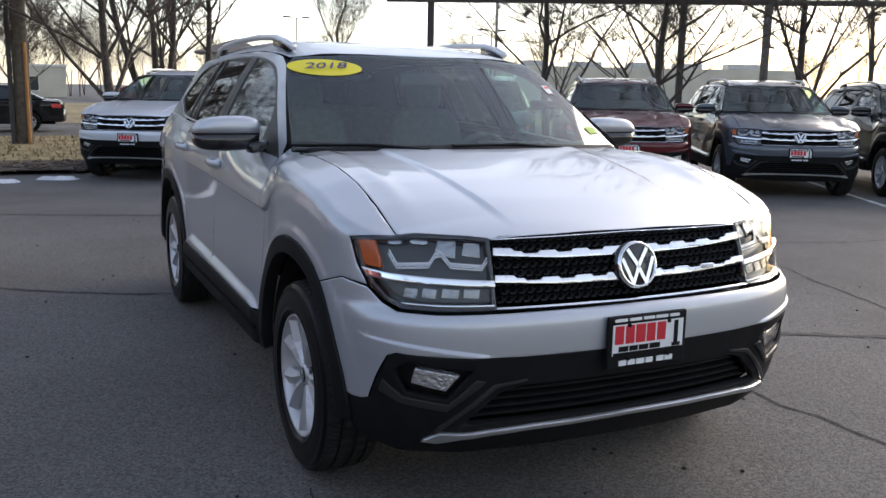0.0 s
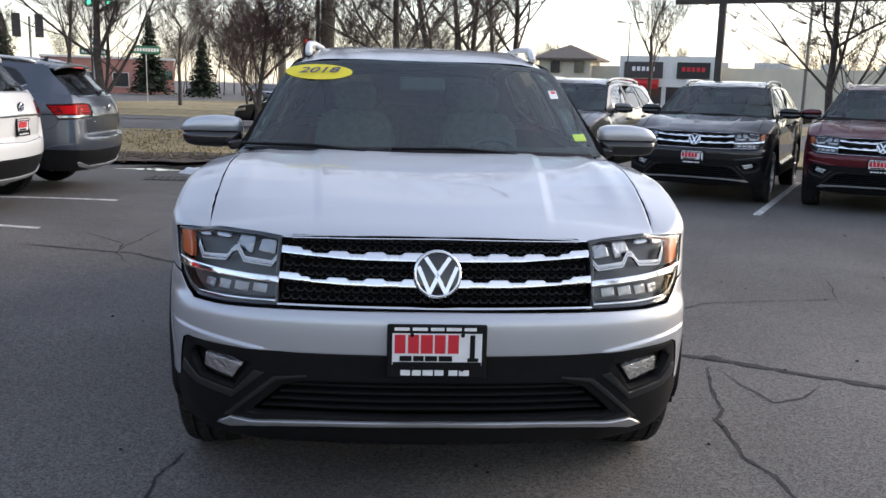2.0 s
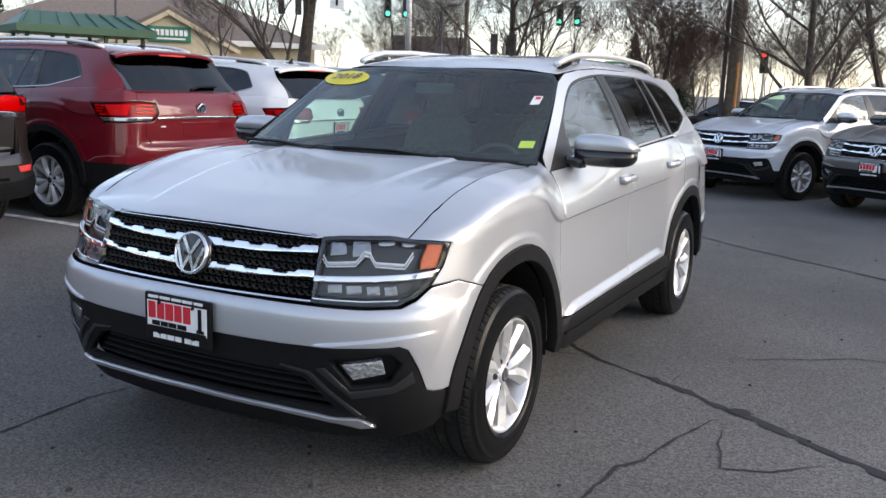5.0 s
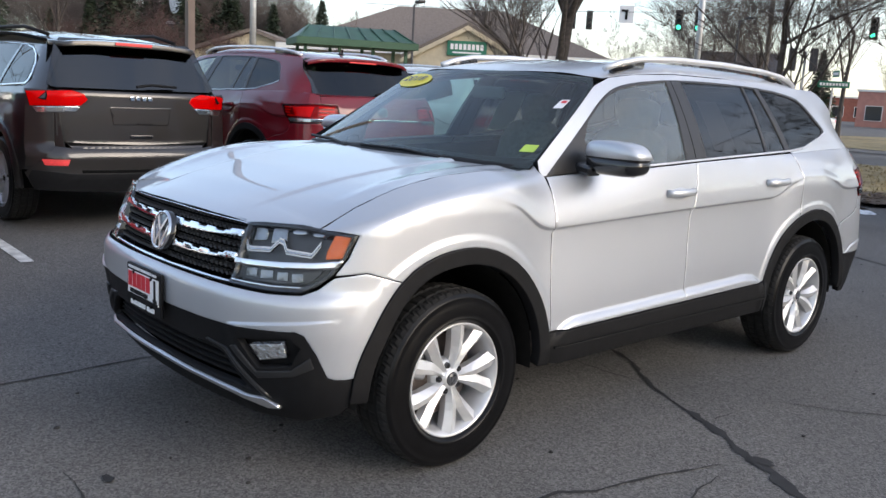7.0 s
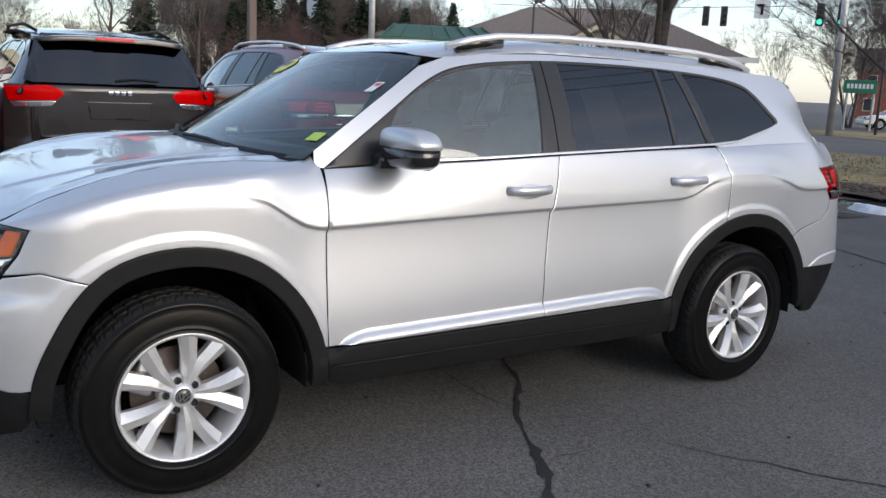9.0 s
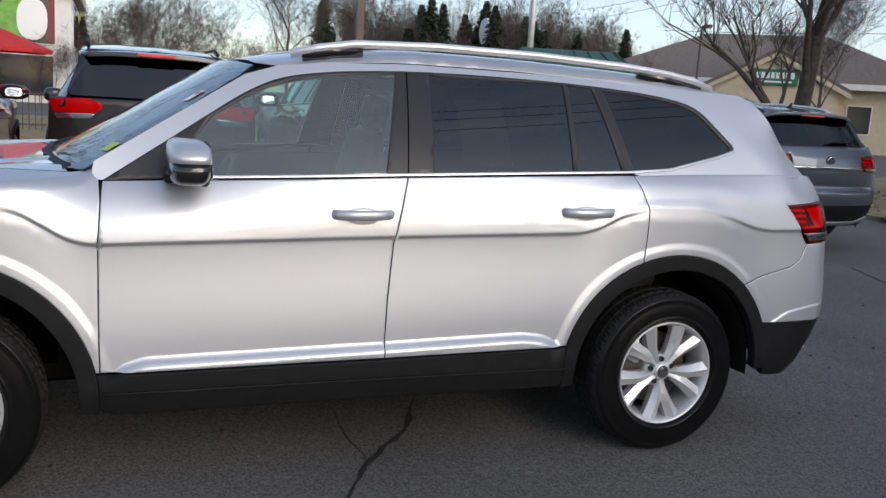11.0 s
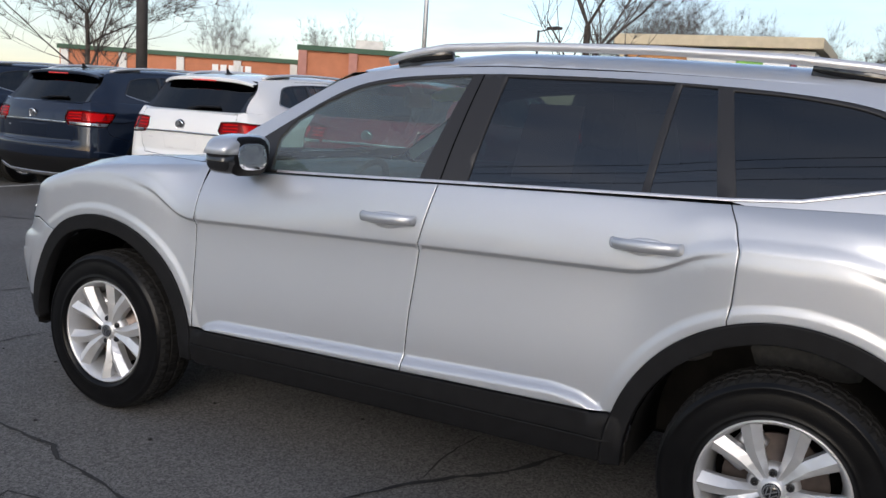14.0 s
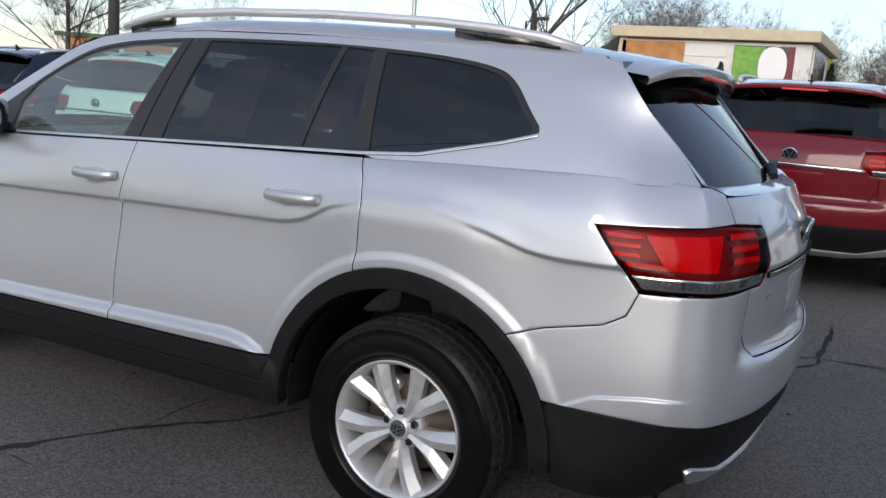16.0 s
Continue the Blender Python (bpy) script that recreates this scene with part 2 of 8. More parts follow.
glass_dark = glass_material("dark_privacy_glass", (0.030, 0.030, 0.032), facing_on=0.07, steep=7.0)
glass_lamp = glass_material("lamp_lens_glass", (0.93, 0.94, 0.95), facing_on=0.025, steep=6.0)
glass_red = glass_material("red_lamp_lens", (0.80, 0.03, 0.035), rough=0.10, facing_on=0.012, steep=6.0)
lamp_bowl = material("lamp_reflector", (0.45, 0.46, 0.48), 0.12, 0.95)
lamp_dark = material("lamp_housing", (0.055, 0.056, 0.059), 0.3, 0.2, spec=0.4)
lamp_crystal = material("faceted_lamp_reflector", (0.34, 0.345, 0.355), 0.14, 1.0, bump=0.006, bscale=55)
fog_crystal = material("bright_fog_reflector", (0.85, 0.86, 0.88), 0.05, 1.0, bump=0.010, bscale=70)
lamp_white = material("light_bar", (0.62, 0.63, 0.64), 0.3)
amber = material("amber_reflector", (0.52, 0.105, 0.022), 0.25, var=0.1, scale=60)
lamp_red = material("red_reflector", (0.80, 0.06, 0.06), 0.45, var=0.12, scale=70)
lamp_deep = material("dark_red_reflector", (0.22, 0.012, 0.016), 0.4)
cabin_dark = material("dark_cabin_plastic", (0.055, 0.055, 0.057), 0.7, var=0.15, scale=20)
cabin_cloth = material("charcoal_seat_cloth", (0.10, 0.10, 0.102), 0.9, var=0.2, scale=40)
cabin_light = material("pale_headliner", (0.55, 0.54, 0.51), 0.9)
red_paint = material("red_print", (0.62, 0.02, 0.035), 0.5)
white_paint = material("white_print", (0.80, 0.80, 0.80), 0.5, var=0.05, scale=20)
black_print = material("black_print", (0.008, 0.008, 0.009), 0.5, spec=0.15)
mesh_black = material("grille_mesh_black", (0.045, 0.045, 0.047), 0.32, spec=0.5)
yellow_vinyl = material("yellow_vinyl", (0.80, 0.66, 0.03), 0.4)
navy_vinyl = material("navy_print", (0.03, 0.03, 0.16), 0.4)
paper = material("window_paper", (0.62, 0.63, 0.62), 0.8)
lime_sticker = material("lime_sticker", (0.42, 0.60, 0.10), 0.6)

# ---- ground ----
def finish(ob, mats, smooth=False):
    for m in mats if isinstance(mats, (list, tuple)) else [mats]:
        ob.data.materials.append(m)
    if smooth:
        for p in ob.data.polygons:
            p.use_smooth = True
    return ob


def mesh_object(name, bm, mats, parent=None, smooth=False, label=""):
    me = bpy.data.meshes.new(name)
    bm.to_mesh(me)
    bm.free()
    ob = finish(new(name, me), mats, smooth)
    ob.parent = parent
    if label:
        ob["label"] = label
    return ob


def part(name, bm, mat, parent, label="", smooth=False):
    return mesh_object(name, bm, mat, parent, smooth, label)


def box(bm, size, at=(0, 0, 0), rot=(0, 0, 0), bevel=0.0, seg=2):
    r = bmesh.ops.create_cube(bm, size=1, matrix=Matrix.LocRotScale(at, Euler([radians(a) for a in rot]), size))
    if bevel:
        edges = list({e for v in r["verts"] for e in v.link_edges})
        bmesh.ops.bevel(bm, geom=edges, offset=bevel, segments=seg, affect="EDGES", profile=0.5)
    return bm


def tube(bm, p, q, r0, r1=None, n=12, caps=True):
    p, q = Vector(p), Vector(q)
    m = Matrix.Translation((p + q) / 2) @ (q - p).to_track_quat("Z", "Y").to_matrix().to_4x4()
    bmesh.ops.create_cone(bm, cap_ends=caps, segments=n, radius1=r0, radius2=r0 if r1 is None else r1, depth=(q - p).length, matrix=m)
    return bm


def empty(name, m=None):
    ob = new(name)
    ob.empty_display_size = 0.1
    if m is not None:
        ob.matrix_world = m
    return ob


def polygon(name, pts, z, mat, kind="structure", label="", category=""):
    bm = bmesh.new()
    bm.faces.new([bm.verts.new((x, y, z)) for x, y in pts])
    ob = mesh_object(name, bm, mat)
    return tagged(ob, label, category, kind=kind)


def lift(x, y):
    """The lot rises a little towards the row of cars parked tail out."""
    soft = lambda a, b, v: (lambda t: t * t * (3 - 2 * t))(min(1.0, max(0.0, (v - a) / (b - a))))  # noqa: E731
    return 0.16 * soft(1.8, 4.7, -x) * (1 - soft(9.0, 12.0, -x)) * math.exp(-((y - 0.9) / 4.4) ** 2)


def sheet(name, xs, ys, z, mat):
    bm = bmesh.new()
    rows = [[bm.verts.new((x, y, z + lift(x, y))) for x in xs] for y in ys]
    for p, q in zip(rows, rows[1:]):
        for k in range(len(xs) - 1):
            bm.faces.new((p[k], p[k + 1], q[k + 1], q[k]))
    return mesh_object(name, bm, mat, smooth=True)


wide = [-1500, -300, -80, -30, -18]
gx = wide + [-13 + 0.3 * k for k in range(41)] + [3, 18, 30, 80, 300, 1500]
gy = wide + [-13 + 0.5 * k for k in range(57)] + [18, 30, 80, 300, 1500]
tagged(sheet("ground", gx, gy, 0.0, asphalt), "dark grey worn asphalt parking lot with cracks", "ground", kind="structure")

# ---- curved panels ----
from mathutils.geometry import delaunay_2d_cdt


def sstep(a, b, x):
    t = np.clip((np.asarray(x, float) - a) / (b - a), 0, 1)
    return t * t * (3 - 2 * t)


def table(points, lo, hi, soft=0.01, step=0.004):
    """A smooth curve through a few (place, value) pairs."""
    xs = np.arange(lo, hi + step, step)
    px, py = np.array(points, float).T
    ys = np.interp(xs, px, py)
    n = max(1, int(3 * soft / step))
    k = np.exp(-0.5 * (np.arange(-n, n + 1) * step / soft) ** 2)
    ys = np.convolve(np.pad(ys, n, mode="edge"), k / k.sum(), mode="valid")
    return lambda x: np.interp(x, xs, ys)


def inside(poly, pts):
    p, q = np.asarray(poly), np.asarray(pts)
    x0, y0 = p.T
    x1, y1 = np.roll(p, -1, 0).T
    hit = (y0[None] > q[:, 1:2]) != (y1[None] > q[:, 1:2])
    dy = np.where(y1 == y0, 1e-12, y1 - y0)
    cross = q[:, 0:1] < (x1 - x0)[None] * (q[:, 1:2] - y0[None]) / dy[None] + x0[None]
    return (hit & cross).sum(1) % 2 == 1


def lateral(p):
    """Outward directions at the corners of a counter-clockwise loop, and the miter there."""
    e = np.roll(p, -1, 0) - p
    e = e / np.maximum(np.linalg.norm(e, axis=1, keepdims=True), 1e-9)
    n = np.stack([e[:, 1], -e[:, 0]], 1)
    m = n + np.roll(n, 1, 0)
    m = m / np.maximum(np.linalg.norm(m, axis=1, keepdims=True), 1e-6)
    c = np.maximum((m * n).sum(1, keepdims=True), 0.45)
    return m / c


def loop_of(poly, res, ccw=True):
    p = np.array(poly, float)
    area = 0.5 * np.sum(p[:, 0] * np.roll(p[:, 1], -1) - np.roll(p[:, 0], -1) * p[:, 1])
    if (area > 0) != ccw:
        p = p[::-1]
    out = []
    for a, b in zip(p, np.roll(p, -1, 0)):
        n = max(1, int(np.ceil(np.linalg.norm(b - a) / res)))
        out += [a + (b - a) * i / n for i in range(n)]
    return np.array(out)


def patch(name, poly, fmap, mat, parent, res=0.05, flange=0.012, gap=0.002, offset=0.0, holes=(), side=1, roll=0.4, label="", lines=None):
    """A panel: the outline poly in the two numbers that fmap takes to a place, with its edges turned in."""
    roll = 0 if "glass" in mat.name else roll
    loops = [loop_of(poly, res)] + [loop_of(h, res, False) for h in holes]
    loops = [p - gap * lateral(p) for p in loops]
    pts, edges, base = [], [], 0
    for p in loops:
        edges += [(base + i, base + (i + 1) % len(p)) for i in range(len(p))]
        pts.append(p)
        base += len(p)
    nb = base
    main = loops[0]
    lo, hi = main.min(0), main.max(0)
    gx, gy = np.meshgrid(np.arange(lo[0] + res * 0.37, hi[0], res), np.arange(lo[1] + res * 0.41, hi[1], res))
    gx = gx + (np.arange(gx.shape[0])[:, None] % 2) * res * 0.5
    g = np.stack([gx.ravel(), gy.ravel()], 1)
    rings = [p - 0.006 * lateral(p) for p in loops]
    edge_pts = np.concatenate(loops)
    if lines is not None:      # rows of points along the creases
        near = np.array([np.min(np.abs(lines - q).max(1)) for q in g]) if len(g) else np.zeros(0)
        g = g[near > 0.012]
        inner = np.concatenate([g, lines] + rings)
    else:
        inner = np.concatenate([g] + rings)
    ok = inside(loops[0], inner)
    for h in loops[1:]:
        ok &= ~inside(h, inner)
    dist = np.sqrt(((inner[:, None] - edge_pts[None]) ** 2).sum(-1)).min(1)
    need = np.r_[np.full(len(g), min(res * 0.45, 0.012)), np.full(len(inner) - len(g), 0.0035)]
    inner = inner[ok & (dist > need)]
    allp = np.concatenate(pts + [inner])
    res_v, _, res_f, orig, _, _ = delaunay_2d_cdt([Vector(q) for q in allp], edges, [], 0, 1e-6)
    u = np.array([[q.x, q.y] for q in res_v])
    tri_mid = np.array([u[list(t)].mean(0) for t in res_f])
    keep = inside(loops[0], tri_mid)
    for h in loops[1:]:
        keep &= ~inside(h, tri_mid)
    res_f = [list(t) for t, k in zip(res_f, keep) if k]
    h = 1e-3
    f = lambda w: np.asarray(fmap(w[:, 0], w[:, 1]), float)  # noqa: E731
    at = f(u)
    du, dv = f(u + [h, 0]) - f(u - [h, 0]), f(u + [0, h]) - f(u - [0, h])
    nrm = np.cross(du, dv)
    nrm /= np.maximum(np.linalg.norm(nrm, axis=1, keepdims=True), 1e-12)
    mid = at.mean(0)
    if (nrm * (at - np.array([0, 0.2 if abs(mid[1]) < 1.9 else 0, 0.75]))).sum(1).mean() < 0:
        nrm = -nrm
    at = at + nrm * offset
    lat = np.zeros((len(u), 2))
    rim = {}
    outw = np.concatenate([lateral(p) for p in loops])
    back = {}
    for i, o in enumerate(orig):
        for k in o:
            if k < nb:
                lat[i], rim[k] = outw[k], i
    lat3 = lat[:, :1] * du + lat[:, 1:] * dv
    lat3 /= np.maximum(np.linalg.norm(lat3, axis=1, keepdims=True), 1e-9)
    on_rim = (lat ** 2).sum(1) > 0
    top_n = nrm + roll * lat3 * on_rim[:, None]
    at = at - nrm * (0.0016 * on_rim[:, None] if roll else 0)
    verts, norms, faces = [at], [top_n], [list(t) for t in res_f]
    if flange:
        ids = []
        base = 0
        for p in loops:
            ids.append([rim[base + i] for i in range(len(p)) if base + i in rim])
            base += len(p)
        n0 = len(u)
        for loop in ids:
            loop = np.array(loop)
            a, b = at[loop], at[loop] - nrm[loop] * flange
            verts += [a, b]
            norms += [lat3[loop] + 0.5 * nrm[loop], lat3[loop]]
            k = len(loop)
            for i in range(k):
                j = (i + 1) % k
                faces.append([n0 + i, n0 + j, n0 + k + j, n0 + k + i])
            n0 += 2 * k
    v, n = np.concatenate(verts), np.concatenate(norms)
    if side < 0:
        v, n = v * [-1, 1, 1], n * [-1, 1, 1]
    n /= np.maximum(np.linalg.norm(n, axis=1, keepdims=True), 1e-9)
    # faces wind with the normals
    fixed = []
    for q in faces:
        w = np.cross(v[q[1]] - v[q[0]], v[q[2]] - v[q[0]])
        fixed.append(q if (w * n[q].mean(0)).sum() >= 0 else q[::-1])
    me = bpy.data.meshes.new(name)
    me.from_pydata(v.tolist(), [], fixed)
    me.update()
    me.polygons.foreach_set("use_smooth", [True] * len(me.polygons))
    me.normals_split_custom_set_from_vertices(n.tolist())
    ob = finish(new(name, me), [mat, gap_black] if flange else mat)
    if flange and (flange < 0.016 or (mat.name.endswith("paint") and flange < 0.034)):
        n_top = len(res_f)
        me.polygons.foreach_set("material_index", [0] * n_top + [1] * (len(me.polygons) - n_top))
    ob.parent = parent
    if label:
        ob["label"] = label
    return ob


def both(name, poly, fmap, mat, parent, **k):
    return [patch(name, poly, fmap, mat, parent, side=s, **k) for s in (1, -1)]


def lathe(bm, profile, n=48, m=None):
    """Turns (radius, x) pairs round the x axis."""
    rows = []
    for i in range(n):
        a = 2 * math.pi * i / n
        row = [bm.verts.new((x, r * math.cos(a), r * math.sin(a))) for r, x in profile]
        rows.append(row)
    for i in range(n):
        p, q = rows[i], rows[(i + 1) % n]
        for j in range(len(profile) - 1):
            bm.faces.new((p[j], q[j], q[j + 1], p[j + 1]))
    if m is not None:
        bmesh.ops.transform(bm, matrix=m, verts=bm.verts)
    return bm


def sweep(bm, pts, rx, rz=None, n=8):
    """A tube of elliptic section along points."""
    rz = rz or rx
    pts = [Vector(p) for p in pts]
    rows = []
    for i, p in enumerate(pts):
        d = (pts[min(i + 1, len(pts) - 1)] - pts[max(i - 1, 0)]).normalized()
        sidew = d.cross(Vector((0, 0, 1)))
        sidew = sidew.normalized() if sidew.length > 1e-4 else Vector((1, 0, 0))
        up = sidew.cross(d)
        rows.append([bm.verts.new(p + sidew * rx * math.cos(2 * math.pi * k / n) + up * rz * math.sin(2 * math.pi * k / n)) for k in range(n)])
    for p, q in zip(rows, rows[1:]):
        for k in range(n):
            bm.faces.new((p[k], p[(k + 1) % n], q[(k + 1) % n], q[k]))
    bm.faces.new(rows[0][::-1])
    bm.faces.new(rows[-1])
    return bm


def prism(bm, poly, depth, m=None):
    """A flat plate: poly in x, z; from y = 0 back to y = depth."""
    a = [bm.verts.new((x, 0, z)) for x, z in poly]
    b = [bm.verts.new((x, depth, z)) for x, z in poly]
    bm.faces.new(a)
    bm.faces.new(b[::-1])
    for i in range(len(a)):
        j = (i + 1) % len(a)
        bm.faces.new((a[j], a[i], b[i], b[j]))
    if m is not None:
        bmesh.ops.transform(bm, matrix=m, verts=a + b)
    return bm


def eased(poly, rounds=2, closed=True):
    """Corner cutting: rounds the corners of an outline."""
    p = [Vector(q) for q in poly]
    for _ in range(rounds):
        out = [] if closed else [p[0]]
        for a, b in zip(p, p[1:] + (p[:1] if closed else [])):
            out += [a.lerp(b, 0.25), a.lerp(b, 0.75)]
        if not closed:
            out.append(p[-1])
        p = out
    return [tuple(q) for q in p]

# ---- the big three-row SUV: its surfaces (y runs back, x to its left side, metres) ----
HUB_F, HUB_R, HUB_Z = -1.49, 1.49, 0.378
plan_pts = [(0, -2.362), (0.3, -2.353), (0.58, -2.317), (0.76, -2.250), (0.876, -2.165), (0.942, -2.055), (0.976, -1.875), (0.995, -1.62), (1.0, -1.45),
            (0.993, -1.0), (0.99, 0), (0.995, 0.9), (1.008, 1.45), (1.0, 1.8), (0.985, 2.08), (0.966, 2.27), (0.928, 2.398), (0.83, 2.495), (0.50, 2.59), (0, 2.628)]


def spline(pts, n=24):
    p = np.array(pts, float)
    ext = np.vstack([p[1] * [-1, 1], p, p[-2] * [-1, 1]])
    out = []
    for a, b, c, d in zip(ext, ext[1:], ext[2:], ext[3:]):
        t = np.linspace(0, 1, n, endpoint=False)[:, None]
        out.append(0.5 * (2 * b + (c - a) * t + (2 * a - 5 * b + 4 * c - d) * t ** 2 + (3 * b - a - 3 * c + d) * t ** 3))
    return np.vstack(out + [p[-1:]])


PL = spline(plan_pts)
PS = np.r_[0, np.cumsum(np.linalg.norm(np.diff(PL, axis=0), axis=1))]
tang = np.gradient(PL, PS, axis=0)
PN = np.stack([tang[:, 1], -tang[:, 0]], 1)
PN /= np.linalg.norm(PN, axis=1, keepdims=True)
k_half = int(np.argmax(PL[:, 0]))
S_END = PS[-1]
sy = lambda y: float(np.interp(y, PL[:, 1], PS))                              # noqa: E731  the way along the plan at a y
sxf = lambda x: float(np.interp(x, PL[:169, 0], PS[:169]))  # noqa: E731  at an x of the front
sxr = lambda x: float(np.interp(-x, -PL[336:, 0], PS[336:]))  # noqa: E731  of the rear

crease_z = table([(-2.4, 1.12), (-1.9, 1.05), (-1.7, 1.10), (-1.5, 1.128), (-1.37, 1.126), (-1.19, 1.091), (-1.04, 0.995), (-0.97, 0.978), (0.16, 1.012), (0.98, 1.032),
                  (1.07, 1.052), (1.18, 1.112), (1.32, 1.139), (1.59, 1.141), (1.77, 1.105), (1.9, 1.063), (2.0, 1.05), (2.6, 1.055)], -2.5, 2.7, 0.025)
haunch = table([(-2.4, 0.6), (-1.9, 1), (-1.25, 1), (-1.0, 0), (1.0, 0), (1.25, 1), (1.7, 1), (1.95, 0.1), (2.6, 0)], -2.5, 2.7, 0.04)
strip_z = table([(-0.96, 0.46), (-0.9, 0.49), (-0.86, 0.53), (-0.78, 0.556), (0.1, 0.578), (0.74, 0.598), (0.84, 0.585), (0.95, 0.53), (1.0, 0.46)], -2.5, 2.7, 0.012)
strip_w = table([(-0.95, 0), (-0.88, 1), (0.93, 1), (0.99, 0)], -2.5, 2.7, 0.012)
bend_v = table([(-2.45, 1.2), (-2.3, 1.2), (-2.2, 1.0), (-2.1, 0.97), (-1.9, 1.03), (-1.7, 1.092), (-1.5, 1.128), (-1.2, 1.15), (-0.96, 1.17), (-0.88, 1.35), (2.6, 1.35)], -2.5, 2.7, 0.03)
front_d = table([(0.18, 0.30), (0.26, 0.13), (0.33, 0.075), (0.40, 0.05), (0.5, 0.03), (0.58, 0.016), (0.64, 0.004), (0.7, 0.0), (0.748, 0.0), (0.772, 0.012), (0.797, 0.05),
                 (0.86, 0.066), (0.93, 0.088), (1.0, 0.118), (1.05, 0.15), (1.2, 0.25)], 0.1, 1.5, 0.007)
rear_d = table([(0.18, 0.4), (0.28, 0.22), (0.36, 0.10), (0.5, 0.03), (0.6, 0.005), (0.68, 0.0), (0.745, 0.004), (0.765, 0.03), (0.79, 0.05), (0.9, 0.042), (1.05, 0.035),
                (1.15, 0.06), (1.25, 0.112), (1.3, 0.145), (1.5, 0.4)], 0.1, 1.5, 0.009)


rear_side_d = table([(0.18, 0.4), (0.28, 0.22), (0.36, 0.10), (0.5, 0.03), (0.6, 0.004), (0.66, 0.0), (0.75, 0.004), (0.9, 0.018), (1.05, 0.030), (1.15, 0.058), (1.25, 0.112), (1.3, 0.145), (1.5, 0.4)], 0.1, 1.5, 0.012)
heel_z = table([(1.98, 0.55), (2.05, 0.60), (2.16, 0.655), (2.3, 0.675), (2.45, 0.68)], 1.9, 2.6, 0.01)
belt_z = table([(-1.2, 1.185), (-0.93, 1.192), (-0.55, 1.206), (0.2, 1.24), (1.25, 1.28), (1.9, 1.30), (2.5, 1.31)], -1.4, 2.7, 0.02)


def glass_x(y, z):
    """Half the width of the upper body."""
    h = z - 1.25
    x = 0.938 - 0.43 * h - 0.38 * np.maximum(h, 0) ** 2
    x = x - 0.03 * sstep(1.0, 2.2, y) - 0.065 * (1 - sstep(-0.95, 0.0, y))
    u = np.maximum(y - (2.40 - 0.945 * (z - 1.27) - 0.33), 0)
    return x - 0.011 * sstep(2.12, 2.24, y) - 1.3 * u ** 2 * (1 - 0.92 * sstep(1.33, 1.6, z))


def side_d(y, z):
    c, hw = crease_z(y) - z, haunch(y)
    below = 0.021 * (1 - hw) * sstep(0, 0.019, c) * (1 - sstep(0.02, 0.40, c)) - 0.007 * hw * sstep(-0.01, 0.05, c)
    up = np.maximum(-c, 0)
    bz = belt_z(y)
    reach = np.interp(y, PL[:, 1], PL[:, 0]) - glass_x(y, bz) - 0.004
    q = up / np.maximum(bz - crease_z(y), 0.02)
    cab = sstep(-1.24, -0.94, y)
    over = (1 - cab) * (0.06 * up + 0.55 * up ** 2) + cab * reach * (0.25 * q + 0.75 * q ** 2.2) + 0.009 * hw * sstep(0, 0.05, up) * (1 - sstep(0.05, 0.13, up) * cab)
    kick = -0.026 * strip_w(y) * sstep(0, 0.038, strip_z(y) - z)
    low = 0.30 * np.maximum(0.42 - z, 0) ** 1.15
    flare = 0
    for hub in (HUB_F, HUB_R):
        r = np.hypot(y - hub, z - HUB_Z)
        flare = flare - 0.006 * (1 - sstep(0.58, 0.615, r))
    return below + over + kick + low + flare


def belt(s, v, out=0.0):
    """The wall of the body: s round the plan from the middle of the nose, v up."""
    s, v = np.broadcast_arrays(np.asarray(s, float), np.asarray(v, float))
    a = np.abs(s)
    y = np.interp(a, PS, PL[:, 1])
    vb, top, lb = bend_v(y), radians(74), 0.055
    e = np.maximum(v - vb, 0)
    k = top / lb
    ang = np.minimum(e, lb) * k
    rest = np.maximum(e - lb, 0)
    z = np.minimum(v, vb) + np.sin(ang) / k + rest * math.cos(top)
    din = (1 - np.cos(ang)) / k + rest * math.sin(top)
    wf, wr = 1 - sstep(-2.28, -1.86, y), sstep(2.12, 2.5, y)
    ax = np.interp(a, PS, PL[:, 0])
    wedge = -0.010 * sstep(0.56, 0.64, ax) * (1 - sstep(-2.19, -2.03, y)) * sstep(0, 0.012, 0.655 + 0.15 * (ax - 0.6) - z)
    shelf = sstep(0.64, 0.80, ax)
    rear = rear_d(z) * (1 - shelf) + rear_side_d(z) * shelf
    heel = -0.006 * sstep(2.0, 2.06, y) * (1 - sstep(2.36, 2.44, y)) * sstep(0.0, 0.010, heel_z(y) - z)
    d = wedge + heel + wf * front_d(z) + wr * rear + (1 - wf - wr) * side_d(y, z) + din - out
    x = ax - np.interp(a, PS, PN[:, 0]) * d
    yy = y - np.interp(a, PS, PN[:, 1]) * d
    return np.stack([np.where(s < 0, -x, x), yy, z], -1)


def rbelt(t, v, out=0.0):
    """The same wall, told from the middle of the tail."""
    t = np.asarray(t, float)
    return belt(np.where(t < 0, -1, 1) * (S_END - np.abs(t)), v, out)


def inset(amount):
    return lambda s, v: belt(s, v, -amount)


# the line between hood and fender
hood_x = table([(-2.4, 0.80), (-2.05, 0.812), (-1.5, 0.83), (-0.9, 0.835)], -2.5, 0, 0.05)


def v_at_hood(y):
    s, lo, hi = sy(y), 0.9, 1.5
    for _ in range(40):
        m = (lo + hi) / 2
        if belt(s, m)[0] > hood_x(y):
            lo = m
        else:
            hi = m
    return lo


